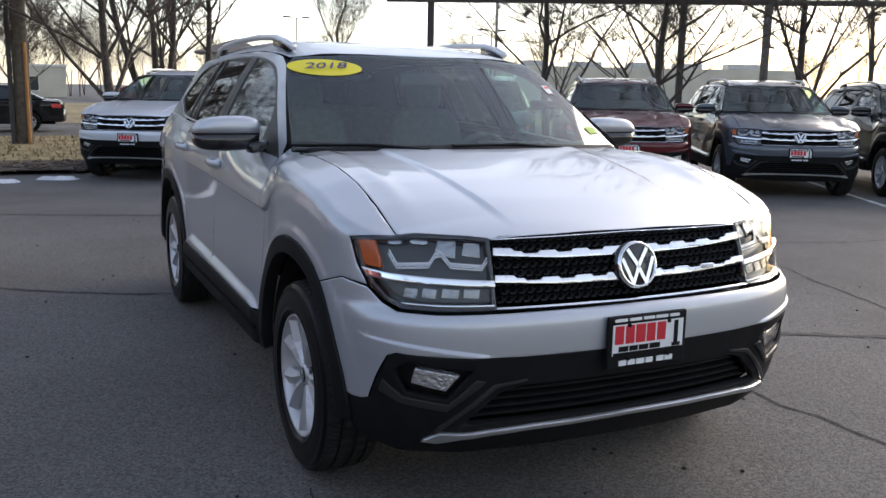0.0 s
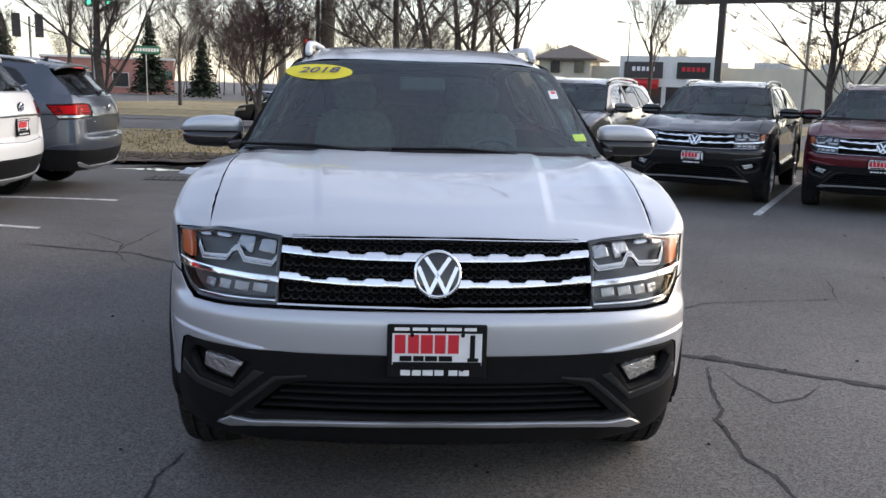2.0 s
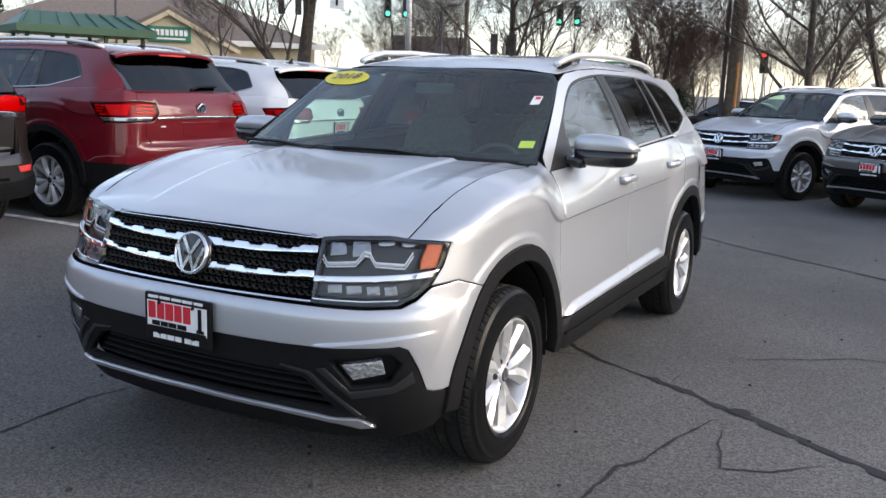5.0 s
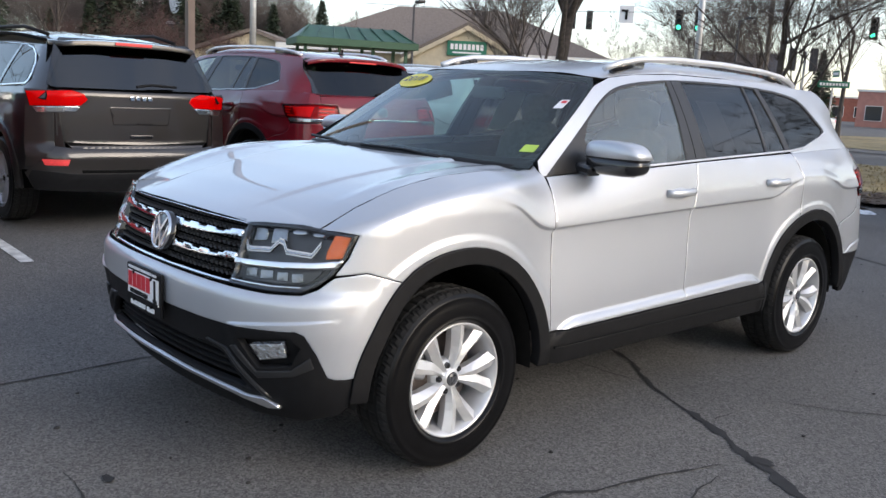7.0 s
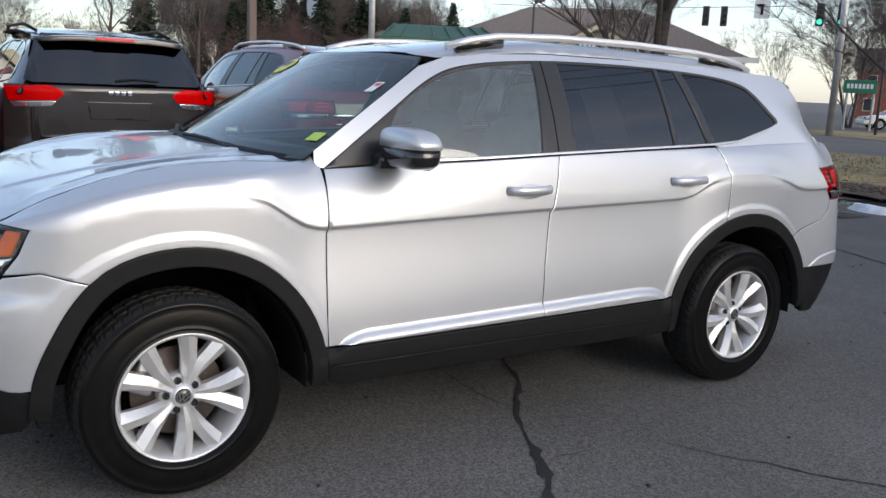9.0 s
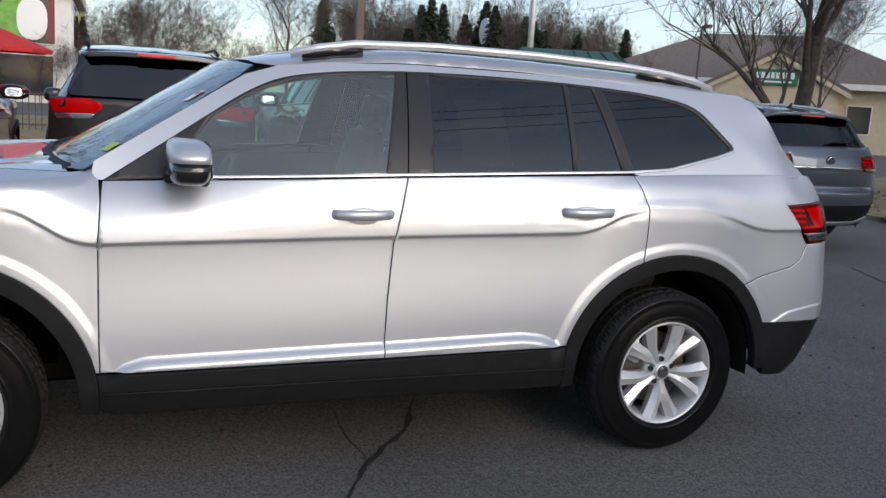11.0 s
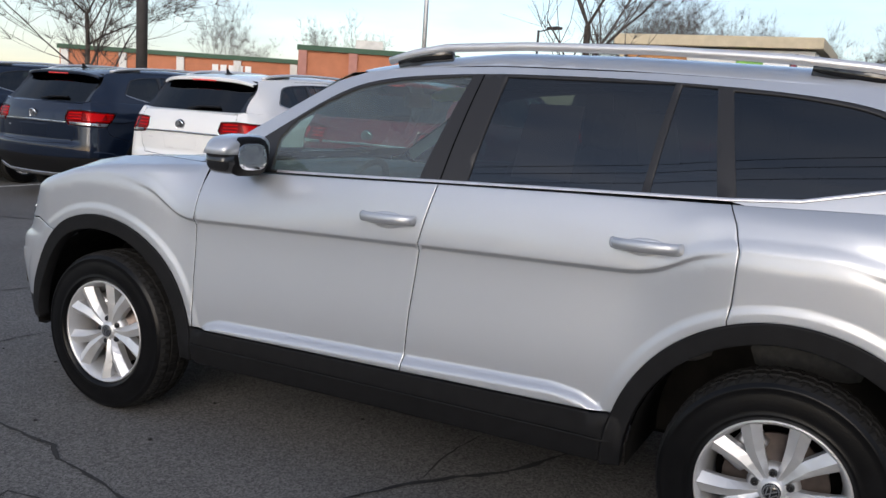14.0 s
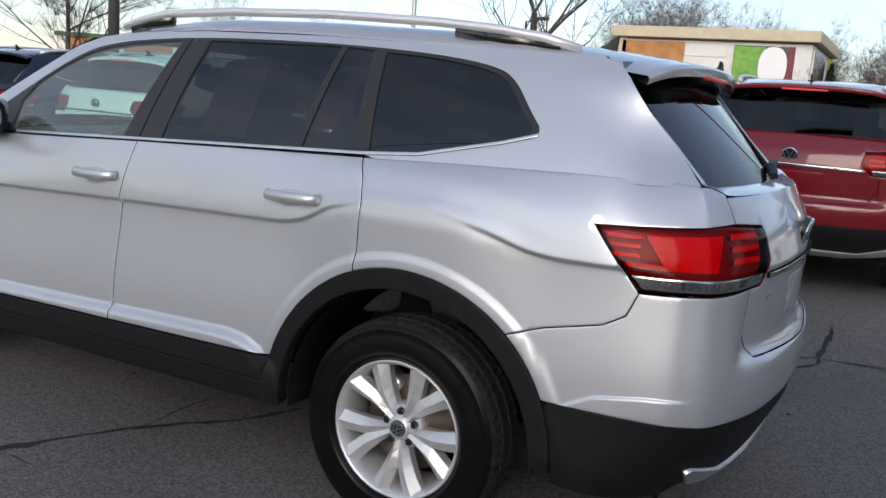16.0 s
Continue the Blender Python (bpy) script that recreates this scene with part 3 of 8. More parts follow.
HY = np.linspace(-2.12, -0.94, 13)
HV = np.array([v_at_hood(y) for y in HY])
HP = np.array([belt(sy(y), v) for y, v in zip(HY, HV)])
hood_mid = table([(-2.276, 1.008), (-2.226, 1.034), (-2.156, 1.062), (-1.97, 1.108), (-1.69, 1.163), (-1.4, 1.208), (-1.1, 1.247), (-0.8, 1.275)], -2.5, 0, 0.03)


def hood(x, y):
    edge_z = np.interp(y, HP[:, 1], HP[:, 2], left=HP[0, 2]) - 0.9 * np.maximum(HP[0, 1] - y, 0) ** 1.3
    half = np.interp(y, HP[:, 1], HP[:, 0])
    q = np.clip(np.abs(x) / half, 0, 1.3)
    mid = hood_mid(y)
    ridge = 0.40 + 0.09 * (y + 2.25)
    plateau = 0.008 * (1 - sstep(-0.018, 0.026, np.abs(x) - ridge)) * sstep(-2.2, -1.9, y)
    outer = 0.006 * np.exp(-((np.abs(x) - (half - 0.10)) / 0.045) ** 2) * sstep(-2.1, -1.7, y)
    z = edge_z + (mid - 0.011 - edge_z) * (1 - q ** 2.6) + plateau + outer
    return np.stack([x + 0 * z, y + 0 * z, z], -1)


roof_mid = table([(-0.5, 1.645), (-0.42, 1.668), (-0.25, 1.708), (0, 1.742), (0.3, 1.764), (0.8, 1.765), (1.4, 1.748), (1.9, 1.715), (2.1, 1.69), (2.3, 1.66)], -0.7, 2.5, 0.05)


def upper(y, z):
    return np.stack([glass_x(y, z), y + 0 * z, z + 0 * y], -1)


def upper_in(a):
    return lambda y, z: upper(y, z) - np.array([a * 0.9, 0, a * 0.35])


ROOF_HALF = 0.665


def roof(x, y):
    q = np.abs(x) / ROOF_HALF
    full = sstep(-0.25, 0.35, y) * (1 - sstep(1.55, 1.95, y))      # fuller shoulders in the middle of the roof
    drop = (0.028 * q ** 2 + 0.045 * q ** 6) * (1 - full) + (0.012 * q ** 2 + 0.061 * q ** 13) * full
    return np.stack([x + 0 * y, y + 0 * x, roof_mid(y + 0.10 * q ** 2 * (1 - sstep(-0.3, 0.6, y))) - drop], -1)


def screen(x, z):
    return np.stack([x + 0 * z, -0.545 + 1.63 * (z - 1.6) + 0.23 * x ** 2, z + 0 * x], -1)


def back_glass(x, z):
    return np.stack([x + 0 * z, 2.45 - 0.945 * (z - 1.27) - 0.17 * x ** 2 - 0.25 * np.maximum(z - 1.5, 0) ** 2, z + 0 * x], -1)


def arc(hub, r, a0, a1, n=18, squash=1.0):
    return [(hub + r * math.cos(radians(a)) * squash, HUB_Z + r * math.sin(radians(a))) for a in np.linspace(a0, a1, n)]


def arch_f(a0, a1, n=18, shrink=0.0):
    """The front arch: tighter ahead of the wheel than above and behind it."""
    return [(HUB_F + r * math.cos(radians(a)), HUB_Z + r * math.sin(radians(a))) for a, r in ((a, 0.556 - shrink - 0.048 * float(sstep(112, 154, a))) for a in np.linspace(a0, a1, n))]


def on_side(pts):
    return [(sy(y), z) for y, z in pts]


def crease_rows():
    """Points in (s, v) along the folds of the body side, so that the mesh follows them."""
    out = []
    steep = np.concatenate([np.arange(-1.24, -0.94, 0.007), np.arange(1.0, 1.2, 0.008), np.arange(1.66, 1.98, 0.009)])
    for y in np.sort(np.concatenate([np.arange(-2.0, 2.3, 0.02), steep])):
        c = float(crease_z(y))
        out += [(sy(y), c + d) for d in (0.05, 0.034, 0.018, 0.006, 0.0, -0.004, -0.0085, -0.013, -0.019, -0.03)]
        if -0.93 < y < 0.98:
            z = float(strip_z(y))
            out += [(sy(y), z + d) for d in (0.006, -0.006, -0.018, -0.03, -0.044)]
    for hub in (HUB_F, HUB_R):
        for r in (0.58, 0.59, 0.599, 0.608, 0.618):
            out += on_side(arc(hub, r, 0, 180, 90))
    for y in np.arange(-2.1, -0.95, 0.03):
        out += [(sy(y), float(bend_v(y)) + d) for d in (-0.004, 0.014, 0.028, 0.042, 0.058)]
    return np.array(out)


FOLDS = crease_rows()
HEEL = np.array([(k * (S_END - sy(y)), float(heel_z(y)) + d) for k in (1, -1) for y in np.arange(2.02, 2.44, 0.012) for d in (0.005, 0.001, -0.002, -0.0055, -0.009, -0.014)])
WEDGE = np.array([(k * sxf(x), 0.655 + 0.15 * (x - 0.6) + d) for k in (1, -1) for x in np.arange(0.56, 0.95, 0.012) for d in (0.004, 0.0, -0.004, -0.008, -0.012, -0.018)])


def superblob(bm, at, half, n=3.0, rows=10, cols=20, cut=None):
    """A rounded box (superellipsoid). cut: (lowest, highest) of -1..1 in z to keep."""
    lo, hi = cut or (-1, 1)
    grid = []
    pw = lambda c, e: math.copysign(abs(c) ** e, c)  # noqa: E731
    a0, a1 = (math.asin(pw(lo, n / 2)) if lo > -1 else -math.pi / 2), (math.asin(pw(hi, n / 2)) if hi < 1 else math.pi / 2)
    for i in range(rows + 1):
        t = a0 + (a1 - a0) * i / rows
        cz, sz = pw(math.cos(t), 2 / n), pw(math.sin(t), 2 / n)
        grid.append([bm.verts.new((at[0] + half[0] * cz * pw(math.cos(u), 2 / n), at[1] + half[1] * cz * pw(math.sin(u), 2 / n), at[2] + half[2] * sz))
                     for u in (2 * math.pi * k / cols for k in range(cols))])
    for p, q in zip(grid, grid[1:]):
        for k in range(cols):
            bm.faces.new((p[k], p[(k + 1) % cols], q[(k + 1) % cols], q[k]))
    bm.faces.new(grid[0][::-1])
    bm.faces.new(grid[-1])
    return bm


def mirrored(half):
    """The whole outline of a centred panel from its half, which runs from the middle to the middle."""
    return half + [(-a, b) for a, b in reversed(half) if a > 1e-6]


def wheel(parent, at, side):
    """tyre, rim, spokes, bolts, brake; the face looks to +x, turned round for the other side."""
    tyre_bm, tread_bm = bmesh.new(), bmesh.new()
    inner = [(0.232, -0.10), (0.25, -0.118), (0.30, -0.124), (0.345, -0.118), (0.362, -0.104)]
    lathe(tyre_bm, inner, 72)
    lathe(tyre_bm, [(0.362, 0.106), (0.352, 0.1135), (0.346, 0.1175), (0.344, 0.1165), (0.325, 0.1205), (0.300, 0.1235), (0.280, 0.1240), (0.266, 0.1235), (0.2645, 0.1247), (0.259, 0.1235),
                    (0.254, 0.119), (0.243, 0.107), (0.237, 0.09)], 96)
    across = [(0.362, -0.104), (0.372, -0.088), (0.376, -0.062), (0.366, -0.060), (0.366, -0.051), (0.3775, -0.049), (0.378, -0.012), (0.367, -0.010), (0.367, 0.007), (0.378, 0.009),
              (0.3775, 0.049), (0.366, 0.051), (0.366, 0.060), (0.376, 0.062), (0.372, 0.088), (0.362, 0.106)]
    lathe(tread_bm, across, 240)
    for v in tread_bm.verts:      # tread blocks with sipes between, slanted at the shoulders
        r, a = math.hypot(v.co.y, v.co.z), math.atan2(v.co.z, v.co.y)
        k = int((a + 10) / (2 * math.pi) * 240 + 0.5)
        if r > 0.3705 and (k + (1 if abs(v.co.x) > 0.08 else 0)) % (4 if abs(v.co.x) > 0.055 else 5) == 0:
            v.co.y *= 0.987
            v.co.z *= 0.987
    rim_bm = bmesh.new()
    lathe(rim_bm, [(0.236, 0.088), (0.243, 0.103), (0.242, 0.111), (0.236, 0.112), (0.231, 0.105), (0.225, 0.095), (0.214, 0.06), (0.205, 0.0), (0.200, -0.09), (0.232, -0.10)], 60)
    hub_bm = lathe(bmesh.new(), [(0.001, 0.088), (0.034, 0.088), (0.040, 0.084), (0.047, 0.070), (0.074, 0.064), (0.086, 0.03), (0.07, 0.0)], 30)
    spokes = []
    for k in range(5):
        base = 2 * math.pi * k / 5 + math.pi / 2
        spoke_bm = bmesh.new()
        for sgn in (1, -1):
            # half a spoke: a ridge parts its two faces, a notch splits it from its twin near the rim
            rows = [(0.040, 0.0, 0.28, 0.62, 0.078), (0.072, 0.0, 0.22, 0.42, 0.084), (0.105, 0.0, 0.215, 0.40, 0.090), (0.138, 0.0, 0.22, 0.405, 0.094), (0.152, 0.025, 0.235, 0.41, 0.096), (0.185, 0.085, 0.265, 0.425, 0.100), (0.231, 0.140, 0.295, 0.445, 0.103)]
            prev = None
            for r, a0, am, a1, x in rows:
                deep = 0.005 if r < 0.12 else 0.009 if r < 0.15 else 0.012
                ring = [spoke_bm.verts.new((xx, r * math.cos(base + sgn * a), r * math.sin(base + sgn * a))) for a, xx in ((a0, x - deep), (am, x + 0.004), (a1, x - 0.020), (max(a0, a1 - 0.03), x - 0.058), (a0, x - 0.05))]
                if prev:
                    for i in range(5):
                        j = (i + 1) % 5
                        spoke_bm.faces.new((prev[i], prev[j], ring[j], ring[i]))
                prev = ring
        bmesh.ops.recalc_face_normals(spoke_bm, faces=spoke_bm.faces)
        spokes.append(spoke_bm)
    cap_bm = bmesh.new()
    lathe(cap_bm, [(0.001, 0.0925), (0.026, 0.0925), (0.030, 0.088), (0.030, 0.08)], 28)
    mark_bm = lathe(bmesh.new(), [(0.0225, 0.0935), (0.0265, 0.0935)], 28)
    disc_bm = bmesh.new()
    lathe(disc_bm, [(0.06, 0.03), (0.085, 0.03), (0.085, 0.005), (0.168, 0.005), (0.168, -0.02), (0.06, -0.02)], 40)
    cal_bm = bmesh.new()
    box(cal_bm, (0.07, 0.085, 0.15), (0.0, -0.135 if at[1] < 0 else -0.14, 0.03), bevel=0.015)
    # added black disc: stands in for the shade behind the spokes
    back_bm = bmesh.new()
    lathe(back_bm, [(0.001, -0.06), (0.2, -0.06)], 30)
    m = Matrix.Translation(at) @ (Matrix.Rotation(math.pi, 4, "Z") if side < 0 else Matrix()) @ Matrix.Rotation(radians(-33 if at[1] > 0 else -21), 4, "X")
    w = part("wheel", tyre_bm, rubber, parent, "black all-season tyre on a silver five-spoke alloy rim", True)
    w.matrix_basis = m
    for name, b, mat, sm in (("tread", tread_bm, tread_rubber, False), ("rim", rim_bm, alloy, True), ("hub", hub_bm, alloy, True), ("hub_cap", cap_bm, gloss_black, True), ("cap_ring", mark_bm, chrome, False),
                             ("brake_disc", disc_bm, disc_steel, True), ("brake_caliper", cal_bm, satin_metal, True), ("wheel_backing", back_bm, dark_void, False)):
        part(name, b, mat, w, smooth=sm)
    for b in spokes:
        part("spoke", b, alloy, w)
    for pts in STROKES:
        part("cap_stroke", stroke([(a * 0.023, b * 0.023) for a, b in pts], 0.0021, 0.0922, 0.0938), chrome, w)
    for k in range(5):
        a = 2 * math.pi * k / 5 + math.pi / 2 + math.pi / 5
        part("wheel_bolt", lathe(bmesh.new(), [(0.001, 0.078), (0.010, 0.078), (0.0135, 0.074), (0.016, 0.05)], 10, Matrix.Translation((0, 0.057 * math.cos(a), 0.057 * math.sin(a)))), gloss_black, w)
    return w


def stroke(pts, half, low, high):
    """A bent bar of even width in the y-z plane, from x = low to x = high, mitred at its bends."""
    bm = bmesh.new()
    p = [Vector(q) for q in pts]
    rows = []
    for i, c in enumerate(p):
        ds = [(b - a).normalized() for a, b in zip(p[max(i - 1, 0):i + 2], p[max(i - 1, 0) + 1:i + 2])]
        n = sum((Vector((-d.y, d.x)) for d in ds), Vector((0, 0))).normalized()
        w = n * half / max(0.45, n.dot(Vector((-ds[0].y, ds[0].x))))
        rows.append([bm.verts.new((x, q.x, q.y)) for q, x in ((c - w, low), (c - w, high), (c + w, high), (c + w, low))])
    for a, b in zip(rows, rows[1:]):
        for k in range(4):
            bm.faces.new((a[k], a[(k + 1) % 4], b[(k + 1) % 4], b[k]))
    for row in (rows[0], rows[-1]):
        bm.faces.new(row)
    bmesh.ops.recalc_face_normals(bm, faces=bm.faces)
    return bm


STROKES = (((-0.50, 0.68), (0, -0.06), (0.50, 0.68)), ((-0.80, 0.30), (-0.33, -0.78), (0, -0.10), (0.33, -0.78), (0.80, 0.30)))


def emblem(parent, at, r, tilt=0.0, flip=False):
    """A round chrome badge with chevrons on a dark disc, facing -y (or +y)."""
    m = Matrix.Translation(at) @ Matrix.Rotation(math.pi if flip else 0, 4, "Z") @ Matrix.Rotation(radians(tilt), 4, "X") @ Matrix.Rotation(radians(-90), 4, "Z")
    disc = lathe(bmesh.new(), [(0.001, 0.004), (r * 0.9, 0.004), (r, 0.0), (r * 1.04, -0.02)], 40, m)
    ob = part("badge", disc, gloss_black, parent, "round chrome badge on dark ground", True)
    ring = lathe(bmesh.new(), [(r * 0.86, 0.004), (r * 0.89, 0.011), (r * 0.96, 0.011), (r * 1.01, 0.002)], 40, m)
    part("badge_ring", ring, chrome, ob, smooth=True)
    for pts in STROKES:
        bar = stroke([(a * r, b * r) for a, b in pts], 0.085 * r, 0.003, 0.010)
        bmesh.ops.transform(bar, matrix=m, verts=bar.verts)
        part("badge_stroke", bar, chrome, ob)
    return ob


def dealer_plate(parent, at, flip=False):
    """A black frame round a white card with red and black bars."""
    m = Matrix.Translation(at) @ Matrix.Rotation(math.pi if flip else 0, 4, "Z")
    fr = part("plate_frame", box(bmesh.new(), (0.335, 0.016, 0.186), bevel=0.006), black_print, parent, "black dealer plate frame with lettering as bars")
    fr.matrix_basis = m
    def bar(name, mat, w, h, x, z, proud):
        part(name, box(bmesh.new(), (w, 0.004, h), (x, -0.008 - proud, z)), mat, fr)
    bar("plate_card", white_paint, 0.300, 0.108, 0, 0.010, 0.001)
    for x, w in ((-0.118, 0.05), (-0.058, 0.05), (0.0, 0.045), (0.055, 0.05), (0.11, 0.04)):
        bar("plate_print", white_paint, w, 0.010, x, 0.079, 0.002)
    for x, w in ((-0.105, 0.032), (-0.068, 0.03), (-0.03, 0.034), (0.008, 0.03), (0.055, 0.03), (0.092, 0.034)):
        bar("plate_print", white_paint, w, 0.018, x, -0.072, 0.002)
    for k in range(5):      # lettering as plain red bars
        bar("plate_letter", red_paint, 0.036 if k != 2 else 0.040, 0.064, -0.124 + 0.0445 * k, 0.028, 0.003)
    bar("plate_figure", black_print, 0.017, 0.088, 0.118, 0.016, 0.003)
    bar("plate_figure_foot", black_print, 0.036, 0.012, 0.120, -0.026, 0.0035)
    for x, w in ((-0.105, 0.04), (-0.062, 0.035), (-0.02, 0.04), (0.028, 0.045)):
        bar("plate_line", black_print, w, 0.018, x, -0.022, 0.003)
    bar("plate_base", black_print, 0.296, 0.012, 0, -0.040, 0.003)
    for x, z in ((-0.085, 0.06), (0.085, 0.06), (-0.085, -0.058), (0.085, -0.058)):
        part("plate_screw", tube(bmesh.new(), (x, -0.009, z), (x, -0.016, z), 0.007, n=10), black_print, fr)
    return fr


def seat(parent, x, y, wide=0.50):
    s = part("seat", superblob(bmesh.new(), (x, y, 0.72), (wide / 2, 0.27, 0.10), 4), cabin_cloth, parent, "", True)
    b = superblob(bmesh.new(), (0, 0, 0.32), (wide / 2, 0.075, 0.34), 4)
    bmesh.ops.transform(b, matrix=pose(x, y + 0.27, 0.74, -14), verts=b.verts)
    part("backrest", b, cabin_cloth, s, smooth=True)
    for dx in ((0,) if wide < 0.7 else (-0.36, 0.36)):
        h = superblob(bmesh.new(), (0, 0, 0), (0.13, 0.055, 0.095), 3.5)
        bmesh.ops.transform(h, matrix=pose(x + dx, y + 0.455, 1.46, -10), verts=h.verts)
        part("headrest", h, cabin_cloth, s, smooth=True)
        part("headrest_post", tube(bmesh.new(), (x + dx, y + 0.44, 1.30), (x + dx, y + 0.45, 1.42), 0.02), cabin_dark, s)


def make_suv(paint):
    car = empty("suv")
    P = lambda pts: on_side(pts)  # noqa: E731
    hood_top = list(zip([sy(y) for y in HY], HV))
    lamp_out = [(sy(-1.978), 1.008), (sy(-2.015), 0.925), (sy(-2.068), 0.858)]
    joint_f = [(sy(-1.95), 0.868)]
    R = 0.556
    # fenders, doors, quarters
    both("fender", P([(-0.933, 0.503), (-0.938, 0.7), (-0.94, 0.978), (-0.932, 1.12)]) + hood_top[::-1] + lamp_out + joint_f + P(arch_f(125, 13)), belt, paint, car, res=0.03, lines=FOLDS)
    door_rear = [(0.13, 0.518), (0.138, 0.75), (0.16, 1.014), (0.185, 1.13), (0.209, float(belt_z(0.209)))]
    top_f = [(y, float(belt_z(y))) for y in (-0.1, -0.5, -0.90, -0.926)]
    fd = both("front_door", P(door_rear + top_f + [(-0.932, 1.12), (-0.94, 0.978), (-0.938, 0.7), (-0.933, 0.503)]), belt, paint, car, res=0.03, lines=FOLDS)
    rear_cut = [(1.297, 0.916), (1.306, 0.97), (1.309, 1.136), (1.285, 1.22), (1.255, 1.278)]
    rd = both("rear_door", P([(0.13, 0.518)] + [(1.0, 0.533)] + arc(HUB_R, R, 163.5, 110) + rear_cut + [(0.7, 1.259)] + door_rear[:0:-1]), belt, paint, car, res=0.03, lines=FOLDS)
    joint_r = [(sy(2.255), 0.976), (sy(2.225), 0.905), (sy(2.16), 0.868), (sy(1.98), 0.828)]
    both("quarter_panel", P(rear_cut + [(1.6, 1.291), (2.0, 1.302), (2.25, 1.303)]) + [(sxr(0.80), 1.29), (sxr(0.735), 1.272), (sxr(0.735), 1.186), (sy(2.104), 1.162)] + joint_r + P(arc(HUB_R, R, 47.6, 110)),
         belt, paint, car, res=0.03, lines=FOLDS)
    # bumpers
    low_f = [(sxf(0.45), 0.635), (sxf(0.58), 0.638), (sxf(0.84), 0.652), (sy(-2.185), 0.655), (sy(-2.162), 0.642), (sy(-2.125), 0.565), (sy(-2.087), 0.477), (sy(-2.06), 0.468), (sy(-2.02), 0.466)]
    half = [(0, 0.634)] + low_f + P(arch_f(169.5, 125)) + joint_f + [(sy(-2.065), 0.853), (sxf(0.908), 0.808), (sxf(0.865), 0.787), (sxf(0.75), 0.782), (sxf(0.545), 0.784), (0, 0.786)]
    bump = patch("front_bumper", mirrored(half), belt, paint, car, res=0.022, lines=WEDGE)
    air = [(0, 0.530), (sxf(0.46), 0.528), (sxf(0.53), 0.508), (sxf(0.665), 0.392), (sxf(0.4), 0.392), (0, 0.390)]
    fog = [(sxf(0.635), 0.592), (sxf(0.83), 0.622), (sxf(0.868), 0.588), (sxf(0.838), 0.515), (sxf(0.715), 0.490)]
    half = [(0, 0.634)] + low_f + P(arch_f(170.5, 183, 4)) + [(sy(-2.03), 0.315), (sxf(0.88), 0.275), (sxf(0.6), 0.262), (0, 0.258)]
    low = patch("lower_bumper", mirrored(half), belt, trim_black, car, res=0.05, offset=-0.004, holes=[mirrored(air), fog, [(-a, b) for a, b in fog]], flange=0.03, label="black textured lower bumper")
    # black sheet for the dark depth behind the slats
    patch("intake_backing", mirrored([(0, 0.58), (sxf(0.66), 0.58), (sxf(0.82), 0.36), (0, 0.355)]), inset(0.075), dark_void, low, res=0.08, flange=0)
    for k in range(4):
        z = 0.412 + 0.029 * k
        w = 0.635 - 0.036 * k
        patch("intake_slat", mirrored([(0, z), (sxf(w), z), (sxf(w - 0.02), z + 0.012), (0, z + 0.012)]), inset(0.035), trim_black, low, res=0.08, flange=0.03)
    patch("lower_trim", mirrored([(0, 0.384), (sxf(0.4), 0.379), (sxf(0.66), 0.368), (sxf(0.735), 0.372), (sxf(0.80), 0.338), (sxf(0.745), 0.330), (sxf(0.66), 0.346), (sxf(0.4), 0.360), (0, 0.365)]), belt, satin_metal, car, res=0.04, offset=0.012, flange=0.02,
          label="satin silver chin strip")
    for s in (1, -1):
        patch("intake_arm", [(sxf(0.765), 0.372), (sxf(0.735), 0.374), (sxf(0.545), 0.530), (sxf(0.44), 0.548), (sxf(0.44), 0.557), (sxf(0.560), 0.544)], belt, trim_grey, low, res=0.04, offset=0.006, flange=0.02, side=s)
        patch("fog_pocket", [(a + (0.02 if k in (1, 2) else -0.02), b + (0.015 if k < 2 else -0.015)) for k, (a, b) in enumerate(fog)], inset(0.05), trim_black, low, res=0.05, flange=0, side=s)
        fl = patch("fog_lamp", [(sxf(0.672), 0.576), (sxf(0.812), 0.601), (sxf(0.826), 0.545), (sxf(0.718), 0.516)], inset(0.018), fog_crystal, low, res=0.02, flange=0.03, side=s, label="clear fog lamp in a black pocket")
        patch("fog_lens", [(sxf(0.667), 0.579), (sxf(0.816), 0.604), (sxf(0.830), 0.542), (sxf(0.715), 0.513)], inset(0.010), glass_lamp, fl, res=0.03, flange=0.0, side=s)
        patch("fog_trim", [(sxf(0.585), 0.556), (sxf(0.622), 0.566), (sxf(0.71), 0.478), (sxf(0.842), 0.503), (sxf(0.895), 0.560), (sxf(0.905), 0.515), (sxf(0.85), 0.476), (sxf(0.715), 0.448)], belt, trim_grey, low, res=0.03, offset=0.005, flange=0.02, side=s)
    # rear
    T = lambda x: S_END - sxr(x)  # noqa: E731
    ry = lambda y: S_END - sy(y)  # noqa: E731
    half = [(0, 0.575), (T(0.6), 0.58), (ry(2.3), 0.597), (ry(2.02), 0.602)] + [(ry(y), z) for y, z in arc(HUB_R, R, 24, 47.6, 6)] + [(S_END - a, b) for a, b in joint_r[::-1]] \
        + [(T(0.80), 0.985), (T(0.675), 0.99), (T(0.675), 0.84), (T(0.60), 0.765), (0, 0.742)]
    patch("rear_bumper", mirrored(half), rbelt, paint, car, res=0.025, lines=HEEL)
    half = [(0, 0.575), (T(0.6), 0.58), (ry(2.3), 0.597), (ry(2.02), 0.602)] + [(ry(y), z) for y, z in arc(HUB_R, R, 22, -4, 5)] + [(ry(2.1), 0.33), (T(0.8), 0.30), (0, 0.29)]
